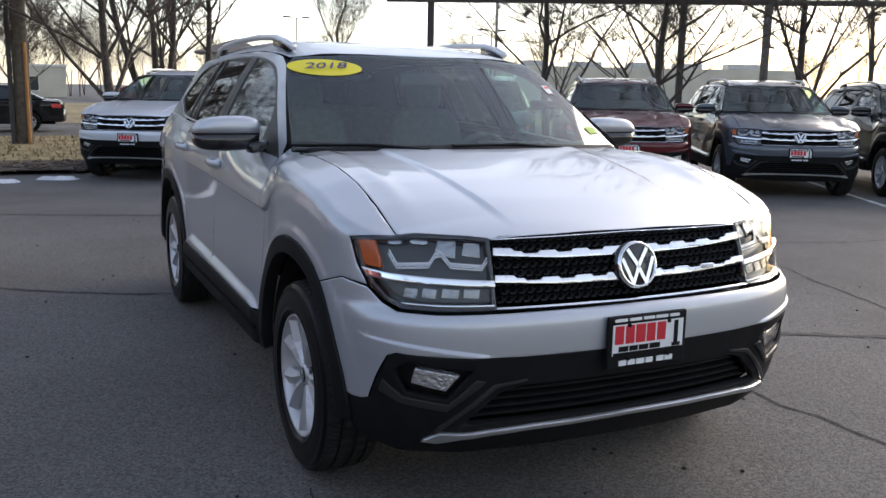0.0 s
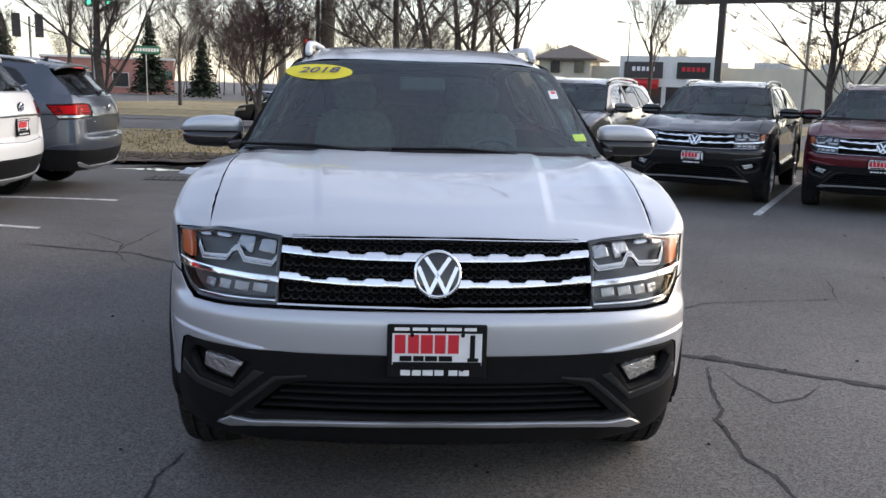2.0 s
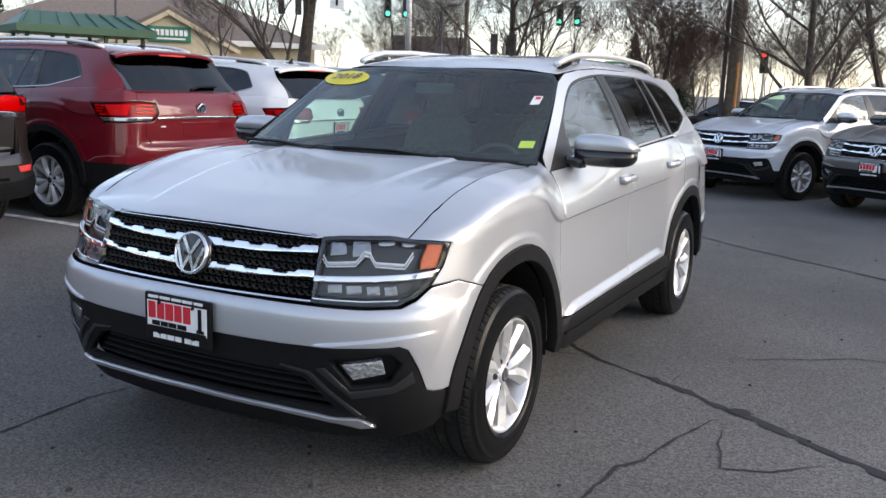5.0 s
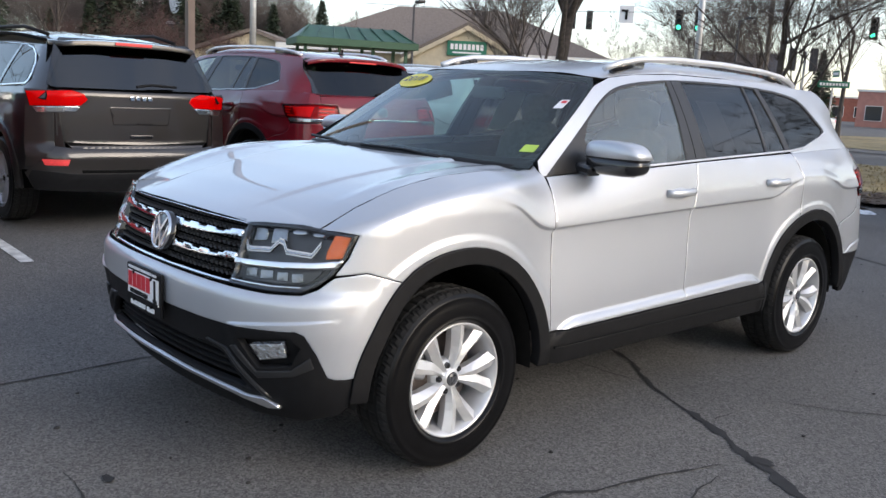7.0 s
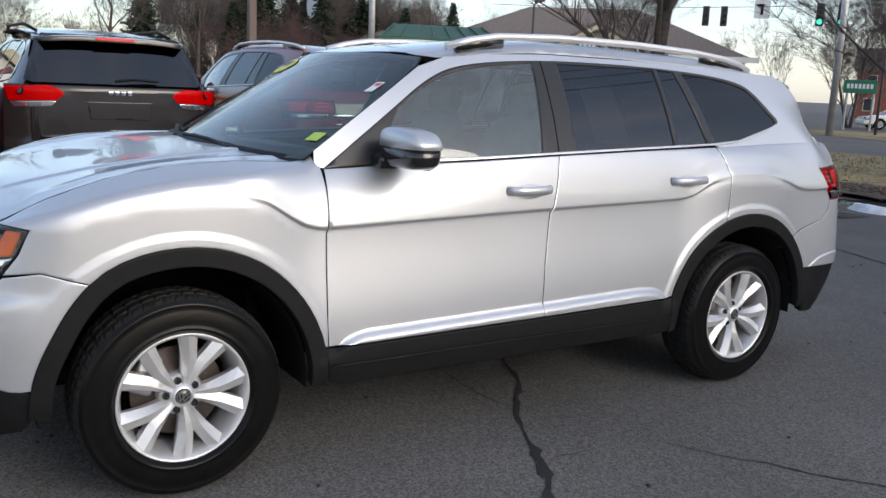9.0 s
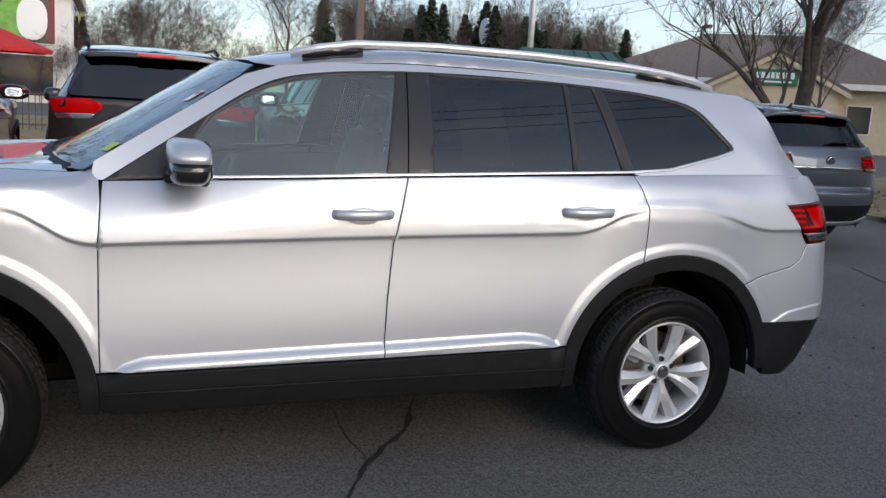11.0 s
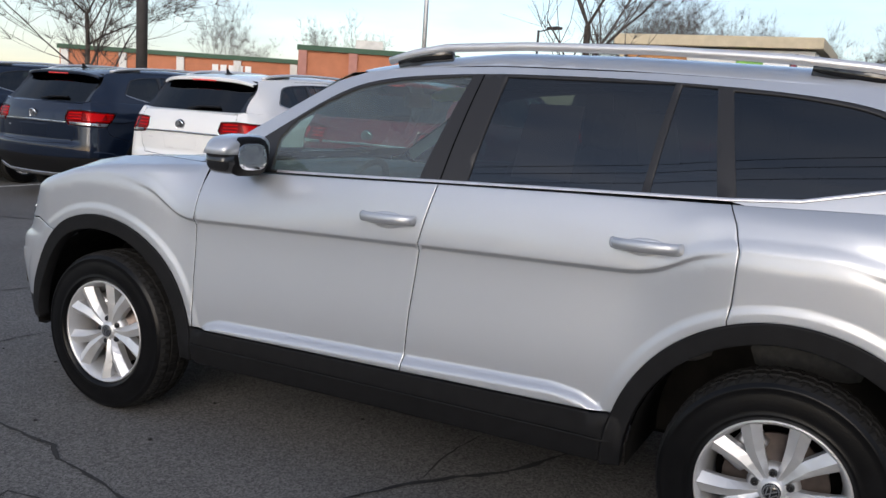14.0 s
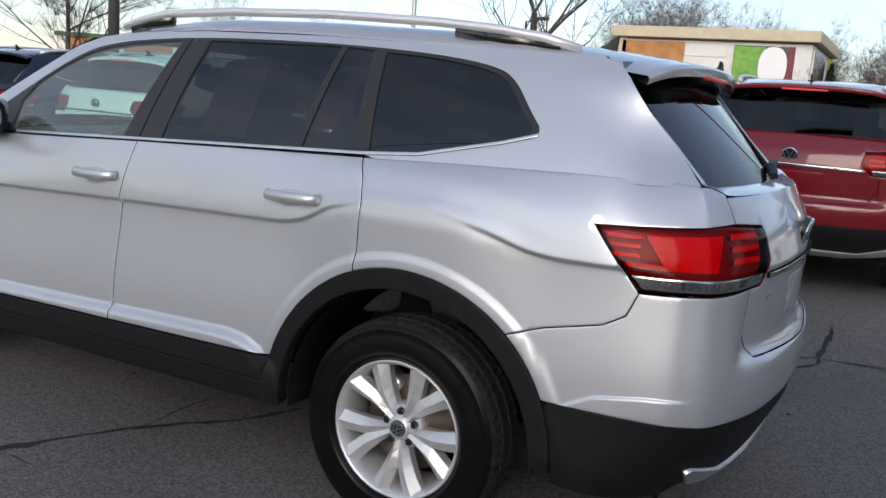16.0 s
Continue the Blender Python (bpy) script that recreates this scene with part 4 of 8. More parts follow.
    lowr = patch("rear_valance", mirrored(half), rbelt, trim_black, car, res=0.06, offset=-0.003, flange=0.04)
    patch("rear_trim", mirrored([(0, 0.365), (T(0.6), 0.375), (T(0.84), 0.44), (T(0.875), 0.43), (T(0.82), 0.375), (T(0.5), 0.325), (0, 0.32)]), rbelt, satin_metal, lowr, res=0.05, offset=0.012, flange=0.02)
    half = [(0, 0.742), (T(0.60), 0.765), (T(0.675), 0.84), (T(0.675), 0.99), (T(0.60), 0.992), (T(0.530), 1.07), (T(0.552), 1.174), (T(0.735), 1.186), (T(0.735), 1.262), (0, 1.272)]
    gate = patch("tailgate", mirrored(half), rbelt, paint, car, res=0.05)
    patch("tailgate_strip", mirrored([(0, 1.018), (T(0.56), 1.012), (T(0.56), 1.034), (0, 1.042)]), rbelt, chrome, gate, res=0.05, offset=0.012, flange=0.014, label="chrome strip")
    patch("plate_recess", mirrored([(0, 0.83), (T(0.24), 0.83), (T(0.27), 0.985), (0, 0.985)]), lambda t, v: rbelt(t, v, 0.002), paint, gate, res=0.06, roll=0.8)
    patch("tailgate_print", [(T(0.52), 0.935), (T(0.46), 0.935), (T(0.46), 0.950), (T(0.52), 0.950)], rbelt, satin_metal, gate, res=0.05, offset=0.003, flange=0.003)
    emblem(gate, tuple(np.array(rbelt(0.0, 1.105)) + [0, 0.008, 0]), 0.062, 14, True)
    # lamps
    lamp = [(sxf(0.556), 1.018), (sxf(0.64), 1.026)] + [(hood_top[0][0] - 0.06, 1.035), hood_top[0]] + lamp_out[:2] + [(sy(-2.07), 0.855), (sxf(0.905), 0.812), (sxf(0.86), 0.791), (sxf(0.75), 0.786), (sxf(0.548), 0.788)]
    tail = [(sy(2.108), 1.158), (sxr(0.80), 1.182), (sxr(0.552), 1.170), (sxr(0.530), 1.07), (sxr(0.60), 0.996), (sxr(0.80), 0.988), (sy(2.262), 0.980), (sy(2.2), 1.045)]
    for s in (1, -1):
        hl = patch("headlight", lamp, inset(0.05), lamp_dark, car, res=0.04, flange=0.0, side=s, label="clear headlamp with light bars and amber marker")
        patch("lamp_lens", lamp, belt, glass_lamp, hl, res=0.04, flange=0.02, gap=0.004, side=s)
        patch("lamp_rim", lamp, inset(0.004), gloss_black, hl, res=0.05, flange=0.045, gap=0.003, side=s,
              holes=[[(sxf(0.575), 1.003), (sxf(0.66), 1.010), (hood_top[0][0] - 0.04, 1.015), (sy(-2.005), 0.998), (sy(-2.035), 0.930), (sy(-2.09), 0.868), (sxf(0.895), 0.828), (sxf(0.85), 0.808), (sxf(0.76), 0.802), (sxf(0.565), 0.804)]])
        for x0, x1 in ((0.585, 0.655), (0.685, 0.755)):
            patch("lamp_bowl", [(sxf(x0), 1.004), (sxf(x1), 1.010), (sxf(x1 + 0.012), 0.955), (sxf(x0 + 0.005), 0.945)], inset(0.034), lamp_crystal, hl, res=0.03, flange=0.02, side=s)
        for x0, x1 in ((0.79, 0.86), (0.885, 0.925)):
            patch("projector", eased([(sxf(x0), 1.008), (sxf(x1), 1.010), (sxf(x1), 0.992), (sxf(x0), 0.988)], 1), inset(0.022), lamp_bowl, hl, res=0.03, flange=0.02, side=s)
        zig = [(0.560, 0.966), (0.592, 0.930), (0.709, 0.938), (0.742, 0.974), (0.760, 0.970), (0.783, 0.938), (0.886, 0.934), (0.914, 0.978)]
        for name, dz, hgt, mat_ in (("light_bar", 0.0, 0.007, lamp_white), ("light_bar_edge", -0.015, 0.005, lamp_white), ("light_bar_body", -0.006, 0.008, lamp_bowl)):
            patch(name, [(sxf(x), z + dz) for x, z in zig] + [(sxf(x), z + dz - hgt) for x, z in zig[::-1]], inset(0.016), mat_, hl, res=0.02, flange=0.012, gap=0, side=s)
        patch("lamp_bar", [(sxf(0.552), 0.884), (sxf(0.75), 0.893), (sxf(0.90), 0.905), (sy(-2.08), 0.912), (sy(-2.03), 0.917), (sy(-2.06), 0.885), (sxf(0.90), 0.878), (sxf(0.75), 0.868), (sxf(0.55), 0.859)], belt, chrome, hl, res=0.03, offset=0.004, flange=0.02, side=s, label="chrome bar")
        patch("turn_lamp", [(sxf(0.56), 0.852), (sxf(0.76), 0.862), (sxf(0.90), 0.872), (sy(-2.10), 0.876), (sy(-2.115), 0.855), (sxf(0.89), 0.826), (sxf(0.84), 0.812), (sxf(0.76), 0.806), (sxf(0.56), 0.806)], inset(0.03), lamp_dark, hl, res=0.03, flange=0.02, side=s)
        for x0, x1 in ((0.60, 0.66), (0.675, 0.735), (0.75, 0.80), (0.815, 0.86)):
            patch("turn_reflector", [(sxf(x0), 0.852), (sxf(x1), 0.856), (sxf(x1 + 0.004), 0.822), (sxf(x0 + 0.004), 0.818)], inset(0.024), lamp_crystal, hl, res=0.03, flange=0.015, side=s)
        patch("lamp_bar", [(sxf(0.555), 0.808), (sxf(0.75), 0.808), (sxf(0.86), 0.814), (sxf(0.86), 0.806), (sxf(0.75), 0.800), (sxf(0.555), 0.800)], belt, chrome, hl, res=0.03, offset=0.003, flange=0.02, side=s)
        patch("side_marker", [(sy(-2.055), 1.010), (sy(-1.995), 1.004), (sy(-2.025), 0.920), (sy(-2.10), 0.913), (sy(-2.092), 0.945)], inset(0.012), amber, hl, res=0.03, flange=0.02, side=s, label="amber marker")
        tl = patch("tail_lamp", tail, inset(0.03), lamp_deep, car, res=0.04, flange=0.0, side=s, label="red tail lamp with a clear lower band")
        patch("tail_lens", tail, lambda a, v: belt(a, v, 0.004), glass_red, tl, res=0.035, flange=0.035, side=s)
        patch("lamp_glow_area", [(sy(2.25), 1.148), (sxr(0.80), 1.158), (sxr(0.85), 1.048), (sy(2.215), 1.046), (sy(2.20), 1.066), (sy(2.31), 1.066)], inset(0.012), lamp_red, tl, res=0.03, flange=0.015, side=s)
        for k in range(3):
            patch("lamp_rib", [(sxr(0.76), 1.160 - 0.036 * k), (sxr(0.58), 1.157 - 0.036 * k), (sxr(0.58), 1.136 - 0.036 * k), (sxr(0.77), 1.138 - 0.036 * k)], inset(0.014), lamp_red, tl, res=0.04, flange=0.012, side=s)
            patch("lamp_rib", [(sy(2.135 + 0.012 * k), 1.146 - 0.026 * k), (sy(2.24), 1.146 - 0.026 * k), (sy(2.25), 1.130 - 0.026 * k), (sy(2.145 + 0.012 * k), 1.130 - 0.026 * k)], inset(0.014), lamp_red, tl, res=0.04, flange=0.012, side=s)
        patch("clear_band", [(sy(2.225), 1.030), (sxr(0.80), 1.035), (sxr(0.61), 1.035), (sxr(0.62), 1.002), (sxr(0.80), 0.996), (sy(2.262), 0.990)], lambda a, v: belt(a, v, 0.008), lamp_bowl, tl, res=0.03, flange=0.01, side=s, label="clear band")
    # grille
    gx = sxf(0.552)
    # base sheet in void black, the shade behind the mesh as colour
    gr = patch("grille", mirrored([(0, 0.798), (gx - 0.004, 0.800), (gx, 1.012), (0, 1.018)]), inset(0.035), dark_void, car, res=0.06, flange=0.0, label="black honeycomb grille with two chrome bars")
    mesh_bm = bmesh.new()
    for row in range(8):
        for k in range(-17, 18):
            sx = (k + 0.5 * (row % 2)) * 0.033
            if abs(sx) < 0.54:
                c = Vector(belt(sx, 0.815 + row * 0.0275, -0.022))
                ring = [mesh_bm.verts.new(c + Vector((0.0175 * math.cos(a), 0, 0.0135 * math.sin(a)))) for a in (math.pi * i / 3 for i in range(6))]
                ring2 = [mesh_bm.verts.new(c + Vector((0.012 * math.cos(a), 0.012, 0.009 * math.sin(a)))) for a in (math.pi * i / 3 for i in range(6))]
                for i in range(6):
                    mesh_bm.faces.new((ring[i], ring[(i + 1) % 6], ring2[(i + 1) % 6], ring2[i]))
    part("grille_mesh", mesh_bm, mesh_black, gr)
    for z in (0.953, 0.868):
        notch = [(0, z + 0.020)]
        for c in (0.16, 0.29, 0.42):
            notch += [(sxf(c - 0.045), z + 0.020), (sxf(c - 0.035), z + 0.012), (sxf(c + 0.015), z + 0.012), (sxf(c + 0.025), z + 0.020)]
        notch += [(sxf(0.47), z + 0.021), (sxf(0.482), z + 0.030), (gx, z + 0.033), (gx, z + 0.006), (sxf(0.30), z - 0.009), (0, z - 0.012)]
        patch("grille_bar", mirrored(notch), belt, chrome, gr, res=0.02, offset=0.004, roll=0.25, flange=0.03, label="chrome bar")
    patch("grille_edge", mirrored([(0, 1.021), (gx, 1.015), (gx, 1.009), (0, 1.015)]), belt, chrome, gr, res=0.05, flange=0.02)
    patch("grille_edge", mirrored([(0, 0.799), (gx, 0.800), (gx, 0.791), (0, 0.789)]), belt, chrome, gr, res=0.05, flange=0.02)
    emblem(gr, tuple(np.array(belt(0.0, 0.908)) - [0, 0.018, 0]), 0.082, -14)
    # hood and glass
    edge = [belt(a, b) for a, b in [(sxf(0.3), 1.030), (sxf(0.556), 1.026), (sxf(0.66), 1.034), (hood_top[0][0] - 0.06, 1.042)]]
    half = [(0, float(belt(0, 1.03)[1]))] + [(p[0], p[1]) for p in edge] + [(p[0] - 0.001, p[1]) for p in HP[:-1]] + [(0.70, -1.07), (0.4, -1.10), (0, -1.12)]
    ridges = np.array([(k * (0.40 + 0.09 * (y + 2.25) + d), y) for k in (1, -1) for y in np.arange(-2.2, -1.1, 0.02) for d in (-0.018, -0.010, -0.003, 0.004, 0.011, 0.018, 0.026)])
    patch("hood", mirrored(half), hood, paint, car, res=0.03, flange=0.03, lines=ridges)
    patch("hood_liner", mirrored([(0, -2.2), (0.6, -2.15), (0.78, -1.95), (0.80, -1.0), (0, -1.0)]), lambda x, y: hood(x, y) - np.array([0, 0, 0.035]), dark_void, car, res=0.12, flange=0)
    patch("cowl", mirrored([(0, 1.205), (0.80, 1.19), (0.80, 1.24), (0, 1.262)]), lambda x, z: screen(x, z) - np.array([0, 0.04, 0.0]), trim_black, car, res=0.1, flange=0.0)
    ws = mirrored([(0, 1.215), (0.6, 1.212), (0.858, 1.222), (0.793, 1.42), (0.718, 1.605), (0.668, 1.645), (0.4, 1.663), (0, 1.668)])
    wsp = patch("windscreen", ws, screen, glass_screen, car, res=0.06, flange=0.0, label="laminated windscreen with stickers")
    patch("screen_band", mirrored([(0, 1.668), (0.4, 1.663), (0.668, 1.645), (0.718, 1.605), (0.793, 1.42), (0.858, 1.222), (0.6, 1.212), (0, 1.215), (0, 1.268), (0.6, 1.262), (0.828, 1.268), (0.774, 1.42), (0.699, 1.60), (0.652, 1.63), (0.4, 1.644), (0, 1.65)]),
          lambda x, z: screen(x, z) + np.array([0, 0.004, -0.002]), black_print, wsp, res=0.06, flange=0.0, gap=0)
    for x in (0.42, -0.28):
        sweep_pts = [screen(np.array(x + 0.0), np.array(1.222)), screen(np.array(x - 0.25), np.array(1.240)), screen(np.array(x - 0.58), np.array(1.236))]
        part("wiper", sweep(bmesh.new(), [Vector(p) + Vector((0, -0.02, 0.012)) for p in sweep_pts], 0.012, 0.008), trim_black, wsp)
    patch("roof", mirrored([(0, -0.437), (0.4, -0.408), (0.60, -0.36), (0.662, -0.28), (0.664, 1.9), (0.655, 2.03), (0.60, 2.10), (0, 2.13)]), roof, paint, car, res=0.07, flange=0.02)
    top_bm, low_bm = bmesh.new(), bmesh.new()
    rows_t, rows_l = [], []
    for k in range(29):
        x = 0.672 * math.sin(math.pi / 2 * (k / 14 - 1))
        q = abs(x) / 0.672
        tip = 2.212 - 0.075 * q ** 4
        y0 = 2.134 - 0.03 * q ** 2 - 0.085 * q ** 8
        line = [Vector(roof(x, y0 + (tip - y0) * f)) for f in (0, 0.35, 0.7, 0.93)]
        end = Vector(roof(x, tip)) + Vector((0, 0, -0.008))
        low = end + Vector((0, -0.010, -0.030 + 0.010 * q ** 4))
        rows_t.append([top_bm.verts.new(p) for p in line + [end, low]])
        glass = Vector(back_glass(np.array(x * 0.99), np.array(1.612 - 0.012 * q ** 4)))
        rows_l.append([low_bm.verts.new(p) for p in (low, low.lerp(glass, 0.5) + Vector((0, 0, 0.008)), glass, glass + Vector((0, -0.02, 0.05)))])
    for bm_, rr in ((top_bm, rows_t), (low_bm, rows_l)):
        for p, q in zip(rr, rr[1:]):
            for i in range(len(p) - 1):
                bm_.faces.new((p[i], q[i], q[i + 1], p[i + 1]))
        bmesh.ops.recalc_face_normals(bm_, faces=bm_.faces)
    sp = part("spoiler", top_bm, paint, car, "roof spoiler over the rear window", True)
    part("spoiler_underside", low_bm, gloss_black, sp, smooth=True)
    part("brake_light", box(bmesh.new(), (0.36, 0.016, 0.016), (0, 2.200, 1.634), bevel=0.005), lamp_red, sp, "red high brake light")
    patch("rear_window", mirrored([(0, 1.282), (0.69, 1.278), (0.712, 1.285), (0.695, 1.39), (0.685, 1.50), (0.68, 1.58), (0.62, 1.63), (0, 1.648)]), back_glass, glass_dark, car, res=0.06, flange=0.02)
    for s in (1, -1):
        edge_y = [(2.36, 1.290), (2.262, 1.392), (2.163, 1.50), (2.085, 1.598), (2.045, 1.638), (1.98, 1.662)]
        b = bmesh.new()
        rows = []
        for y, z in edge_y:
            p = Vector(upper(np.array(y), np.array(z)))
            g = Vector(back_glass(np.array(0.66), np.array(z))) + Vector((0, -0.006, 0))
            rows.append([b.verts.new((s * c.x, c.y, c.z)) for c in (p + Vector((-0.004, -0.002, 0)), p.lerp(g, 0.35) + Vector((0, 0.002, 0)), g)])
        for p, q in zip(rows, rows[1:]):
            for i in range(2):
                b.faces.new((p[i], q[i], q[i + 1], p[i + 1]))
        bmesh.ops.recalc_face_normals(b, faces=b.faces)
        part("rear_pillar_trim", b, gloss_black, car, smooth=True)
    b = bmesh.new()
    rows = []
    for k in range(33):
        x = -0.83 + 1.66 * k / 32
        p = Vector(rbelt(math.copysign(T(abs(x)), x), 1.264 + 0.03 * float(sstep(0.70, 0.82, abs(x)))))
        g = Vector(back_glass(np.array(x * 0.86), np.array(1.284)))
        rows.append([b.verts.new(c) for c in (p, p.lerp(g, 0.5) + Vector((0, 0, 0.004)), g + Vector((0, -0.02, 0)))])
    for p, q in zip(rows, rows[1:]):
        for i in range(2):
            b.faces.new((p[i], q[i], q[i + 1], p[i + 1]))
    bmesh.ops.recalc_face_normals(b, faces=b.faces)
    part("gate_ledge", b, paint, car, smooth=True)
    part("rear_wiper", sweep(bmesh.new(), [Vector(back_glass(np.array(x), np.array(z))) + Vector((0, 0.03, 0)) for x, z in ((0.0, 1.30), (-0.15, 1.33), (-0.42, 1.335))], 0.018, 0.012), trim_black, car)
    # upper sides
    dlo = [(-0.925, 1.192), (-0.63, 1.39), (-0.375, 1.562), (-0.19, 1.624), (0.2, 1.660), (0.6, 1.667), (1.0, 1.662), (1.4, 1.643), (1.64, 1.610), (1.72, 1.566), (1.80, 1.474), (1.872, 1.40), (1.74, 1.362), (1.455, 1.300),
           (1.25, 1.288), (0.2, 1.248), (-0.55, 1.214)]
    dlo_top = eased(dlo[:14], 2, False)
    dlo = dlo_top + dlo[14:]
    frame_out = [(-0.960, 1.214), (-0.945, 1.196)] + dlo_top + [(1.25, 1.285), (1.30, 1.276), (1.6, 1.281), (2.0, 1.286), (2.25, 1.284), (2.365, 1.276), (2.262, 1.392), (2.163, 1.50), (2.085, 1.598), (2.045, 1.638), (1.98, 1.662), (1.5, 1.674), (0.9, 1.690), (0.3, 1.690),
                                                            (-0.06, 1.672), (-0.27, 1.648), (-0.41, 1.602), (-0.955, 1.256)]
    sharp = lambda *p: [q for q in p for _ in range(3)]  # noqa: E731
    wins = {"front_window": (eased(sharp((-0.600, 1.222)) + [(-0.608, 1.392), (-0.364, 1.551), (-0.165, 1.612)] + sharp((0.206, 1.648), (0.120, 1.252)), 1), glass_clear),
            "rear_side_window": ([(0.322, 1.262), (0.354, 1.652), (0.988, 1.654), (0.962, 1.287)], glass_tint),
            "fixed_window": ([(0.990, 1.288), (1.014, 1.652), (1.135, 1.646), (1.207, 1.296)], glass_tint),
            "quarter_window": (eased(sharp((1.268, 1.301), (1.190, 1.640)) + [(1.40, 1.630), (1.63, 1.596), (1.708, 1.549), (1.782, 1.462), (1.842, 1.405), (1.72, 1.368), (1.455, 1.311)], 2), glass_dark)}
    for s in (1, -1):
        patch("body_frame", frame_out, upper, paint, car, res=0.04, side=s, flange=0.03, gap=0.0, roll=0)
        fr = patch("window_frame", dlo, upper, pillar_black, car, res=0.06, side=s, offset=0.001, holes=[w for w, _ in wins.values()], gap=0.001, flange=0.02, label="satin black window surround")
        for name, (poly, mat) in wins.items():
            patch(name, poly, upper_in(0.006), mat, fr, res=0.07, side=s, flange=0.0, gap=-0.004)
        patch("pillar_gap", [(0.208, 1.248), (0.214, 1.248), (0.258, 1.656), (0.252, 1.656)], upper, dark_void, fr, res=0.06, side=s, offset=0.003, gap=0, flange=0)
        sill = [(y, float(belt_z(y)) + 0.004) for y in (-0.56, 0.0, 0.6, 1.25)] + [(1.46, 1.300), (1.74, 1.362), (1.85, 1.394)]
        patch("belt_moulding", sill + [(y, z + 0.010) for y, z in sill[::-1]], upper, belt_metal, fr, res=0.04, side=s, offset=0.006, gap=0, flange=0.012, label="thin bright belt moulding")
        # cladding
        both_arc = lambda hub, a0, a1: arc(hub, R + 0.002, a0, a1, 30) + arc(hub, 0.488, a1, a0, 30)  # noqa: E731
        patch("arch_cladding", P(arch_f(-3, 181, 34, -0.002) + arch_f(181, -3, 34, 0.068)), belt, trim_black, car, res=0.04, side=s, offset=0.010, flange=0.05, label="black plastic wheel arch trim")
        patch("arch_cladding", P(both_arc(HUB_R, 0, 183)), belt, trim_black, car, res=0.04, side=s, offset=0.010, flange=0.05, label="black plastic wheel arch trim")
        patch("rocker", P(arc(HUB_F, R, -2, 12.5, 5) + [(-0.93, 0.499), (0.13, 0.513), (1.0, 0.529)] + arc(HUB_R, R, 164, 182, 5) + [(0.88, 0.352), (-0.88, 0.345)]), belt, trim_black, car, res=0.05, side=s, offset=0.004, flange=0.04, label="black sill cladding")
        patch("sill_step", P([(-0.92, 0.438), (0.97, 0.445), (0.97, 0.432), (-0.92, 0.425)]), belt, trim_black, car, res=0.05, side=s, offset=0.016, flange=0.014)
        for hub in (HUB_F, HUB_R):
            b = bmesh.new()
            pts = arc(hub, 0.485, -5, 185, 24)
            ra = [[b.verts.new((s * x, y, z)) for y, z in pts] for x in (0.50, 0.955)]
            for i in range(len(pts) - 1):
                b.faces.new((ra[0][i], ra[0][i + 1], ra[1][i + 1], ra[1][i]))
            b.faces.new(ra[0])
            part("wheel_housing", b, liner, car, smooth=True)
        for y in (HUB_F, HUB_R):
            wheel(car, (s * (0.876 if y < 0 else 0.884), y, HUB_Z), s)
        # handles
        for y, z, owner in ((0.0225, 1.094, fd), (1.014, 1.117, rd)):
            own = owner[0 if s > 0 else 1]
            c = [Vector(belt(sy(y + d), z + 0.012 * d)) for d in (-0.115, -0.10, -0.06, 0, 0.06, 0.10, 0.115)]
            pull = [p + Vector((o, 0, 0)) for p, o in zip(c, (0.0, 0.022, 0.034, 0.038, 0.034, 0.022, 0.0))]
            b = sweep(bmesh.new(), pull, 0.013, 0.0195, 12)
            cup = superblob(bmesh.new(), tuple(c[3] + Vector((-0.003, 0, -0.016))), (0.009, 0.080, 0.040), 2.4)
            for bb in (b, cup):
                if s < 0:
                    bmesh.ops.transform(bb, matrix=Matrix.Diagonal((-1, 1, 1, 1)), verts=bb.verts)
                    bmesh.ops.reverse_faces(bb, faces=bb.faces)
            hd = part("door_handle", b, paint, own, "body-coloured pull handle", True)
            part("handle_cup", cup, paint, hd, smooth=True)
        # mirror
        b = superblob(bmesh.new(), (s * 1.072, -0.645, 1.287), (0.157, 0.072, 0.076), 4.2, 10, 32, (0.0, 1))
        lower = superblob(bmesh.new(), (s * 1.067, -0.643, 1.284), (0.150, 0.069, 0.080), 3.8, 8, 32, (-1, 0.03))
        for bb in (b, lower):
            for v in bb.verts:
                up_, out_ = (v.co.z - 1.287) / 0.076, (s * v.co.x - 1.072) / 0.157
                v.co.x -= s * 0.030 * max(0.0, up_) * max(0.0, out_ + 0.3)
                v.co.z -= 0.010 * max(0.0, out_) * max(0.0, up_)
                v.co.y += 0.012 * max(0.0, out_) ** 2
        mr = part("wing_mirror", b, paint, car, "wing mirror with painted cap and black base", True)
        part("mirror_base", lower, gloss_black, mr, smooth=True)
        part("mirror_stalk", box(bmesh.new(), (0.10, 0.09, 0.05), (s * 0.930, -0.675, 1.222), (0, s * 8, 0), 0.015), gloss_black, mr)
        part("mirror_bezel", superblob(bmesh.new(), (s * 1.064, -0.590, 1.277), (0.122, 0.022, 0.080), 3.0, 8, 24), black_print, mr, smooth=True)
        pane = superblob(bmesh.new(), (0, 0, 0), (0.088, 0.004, 0.054), 3.0, 8, 24)
        bmesh.ops.transform(pane, matrix=pose(s * 1.064, -0.568, 1.277, 5, 0, 0), verts=pane.verts)
        part("mirror_glass", pane, chrome, mr)
        # roof rail
        rail = [(0.622, -0.215, 1.698), (0.632, -0.10, 1.730), (0.640, 0.05, 1.756), (0.642, 0.4, 1.772), (0.640, 0.9, 1.772), (0.632, 1.35, 1.757), (0.618, 1.6, 1.738), (0.60, 1.75, 1.718), (0.578, 1.868, 1.686)]
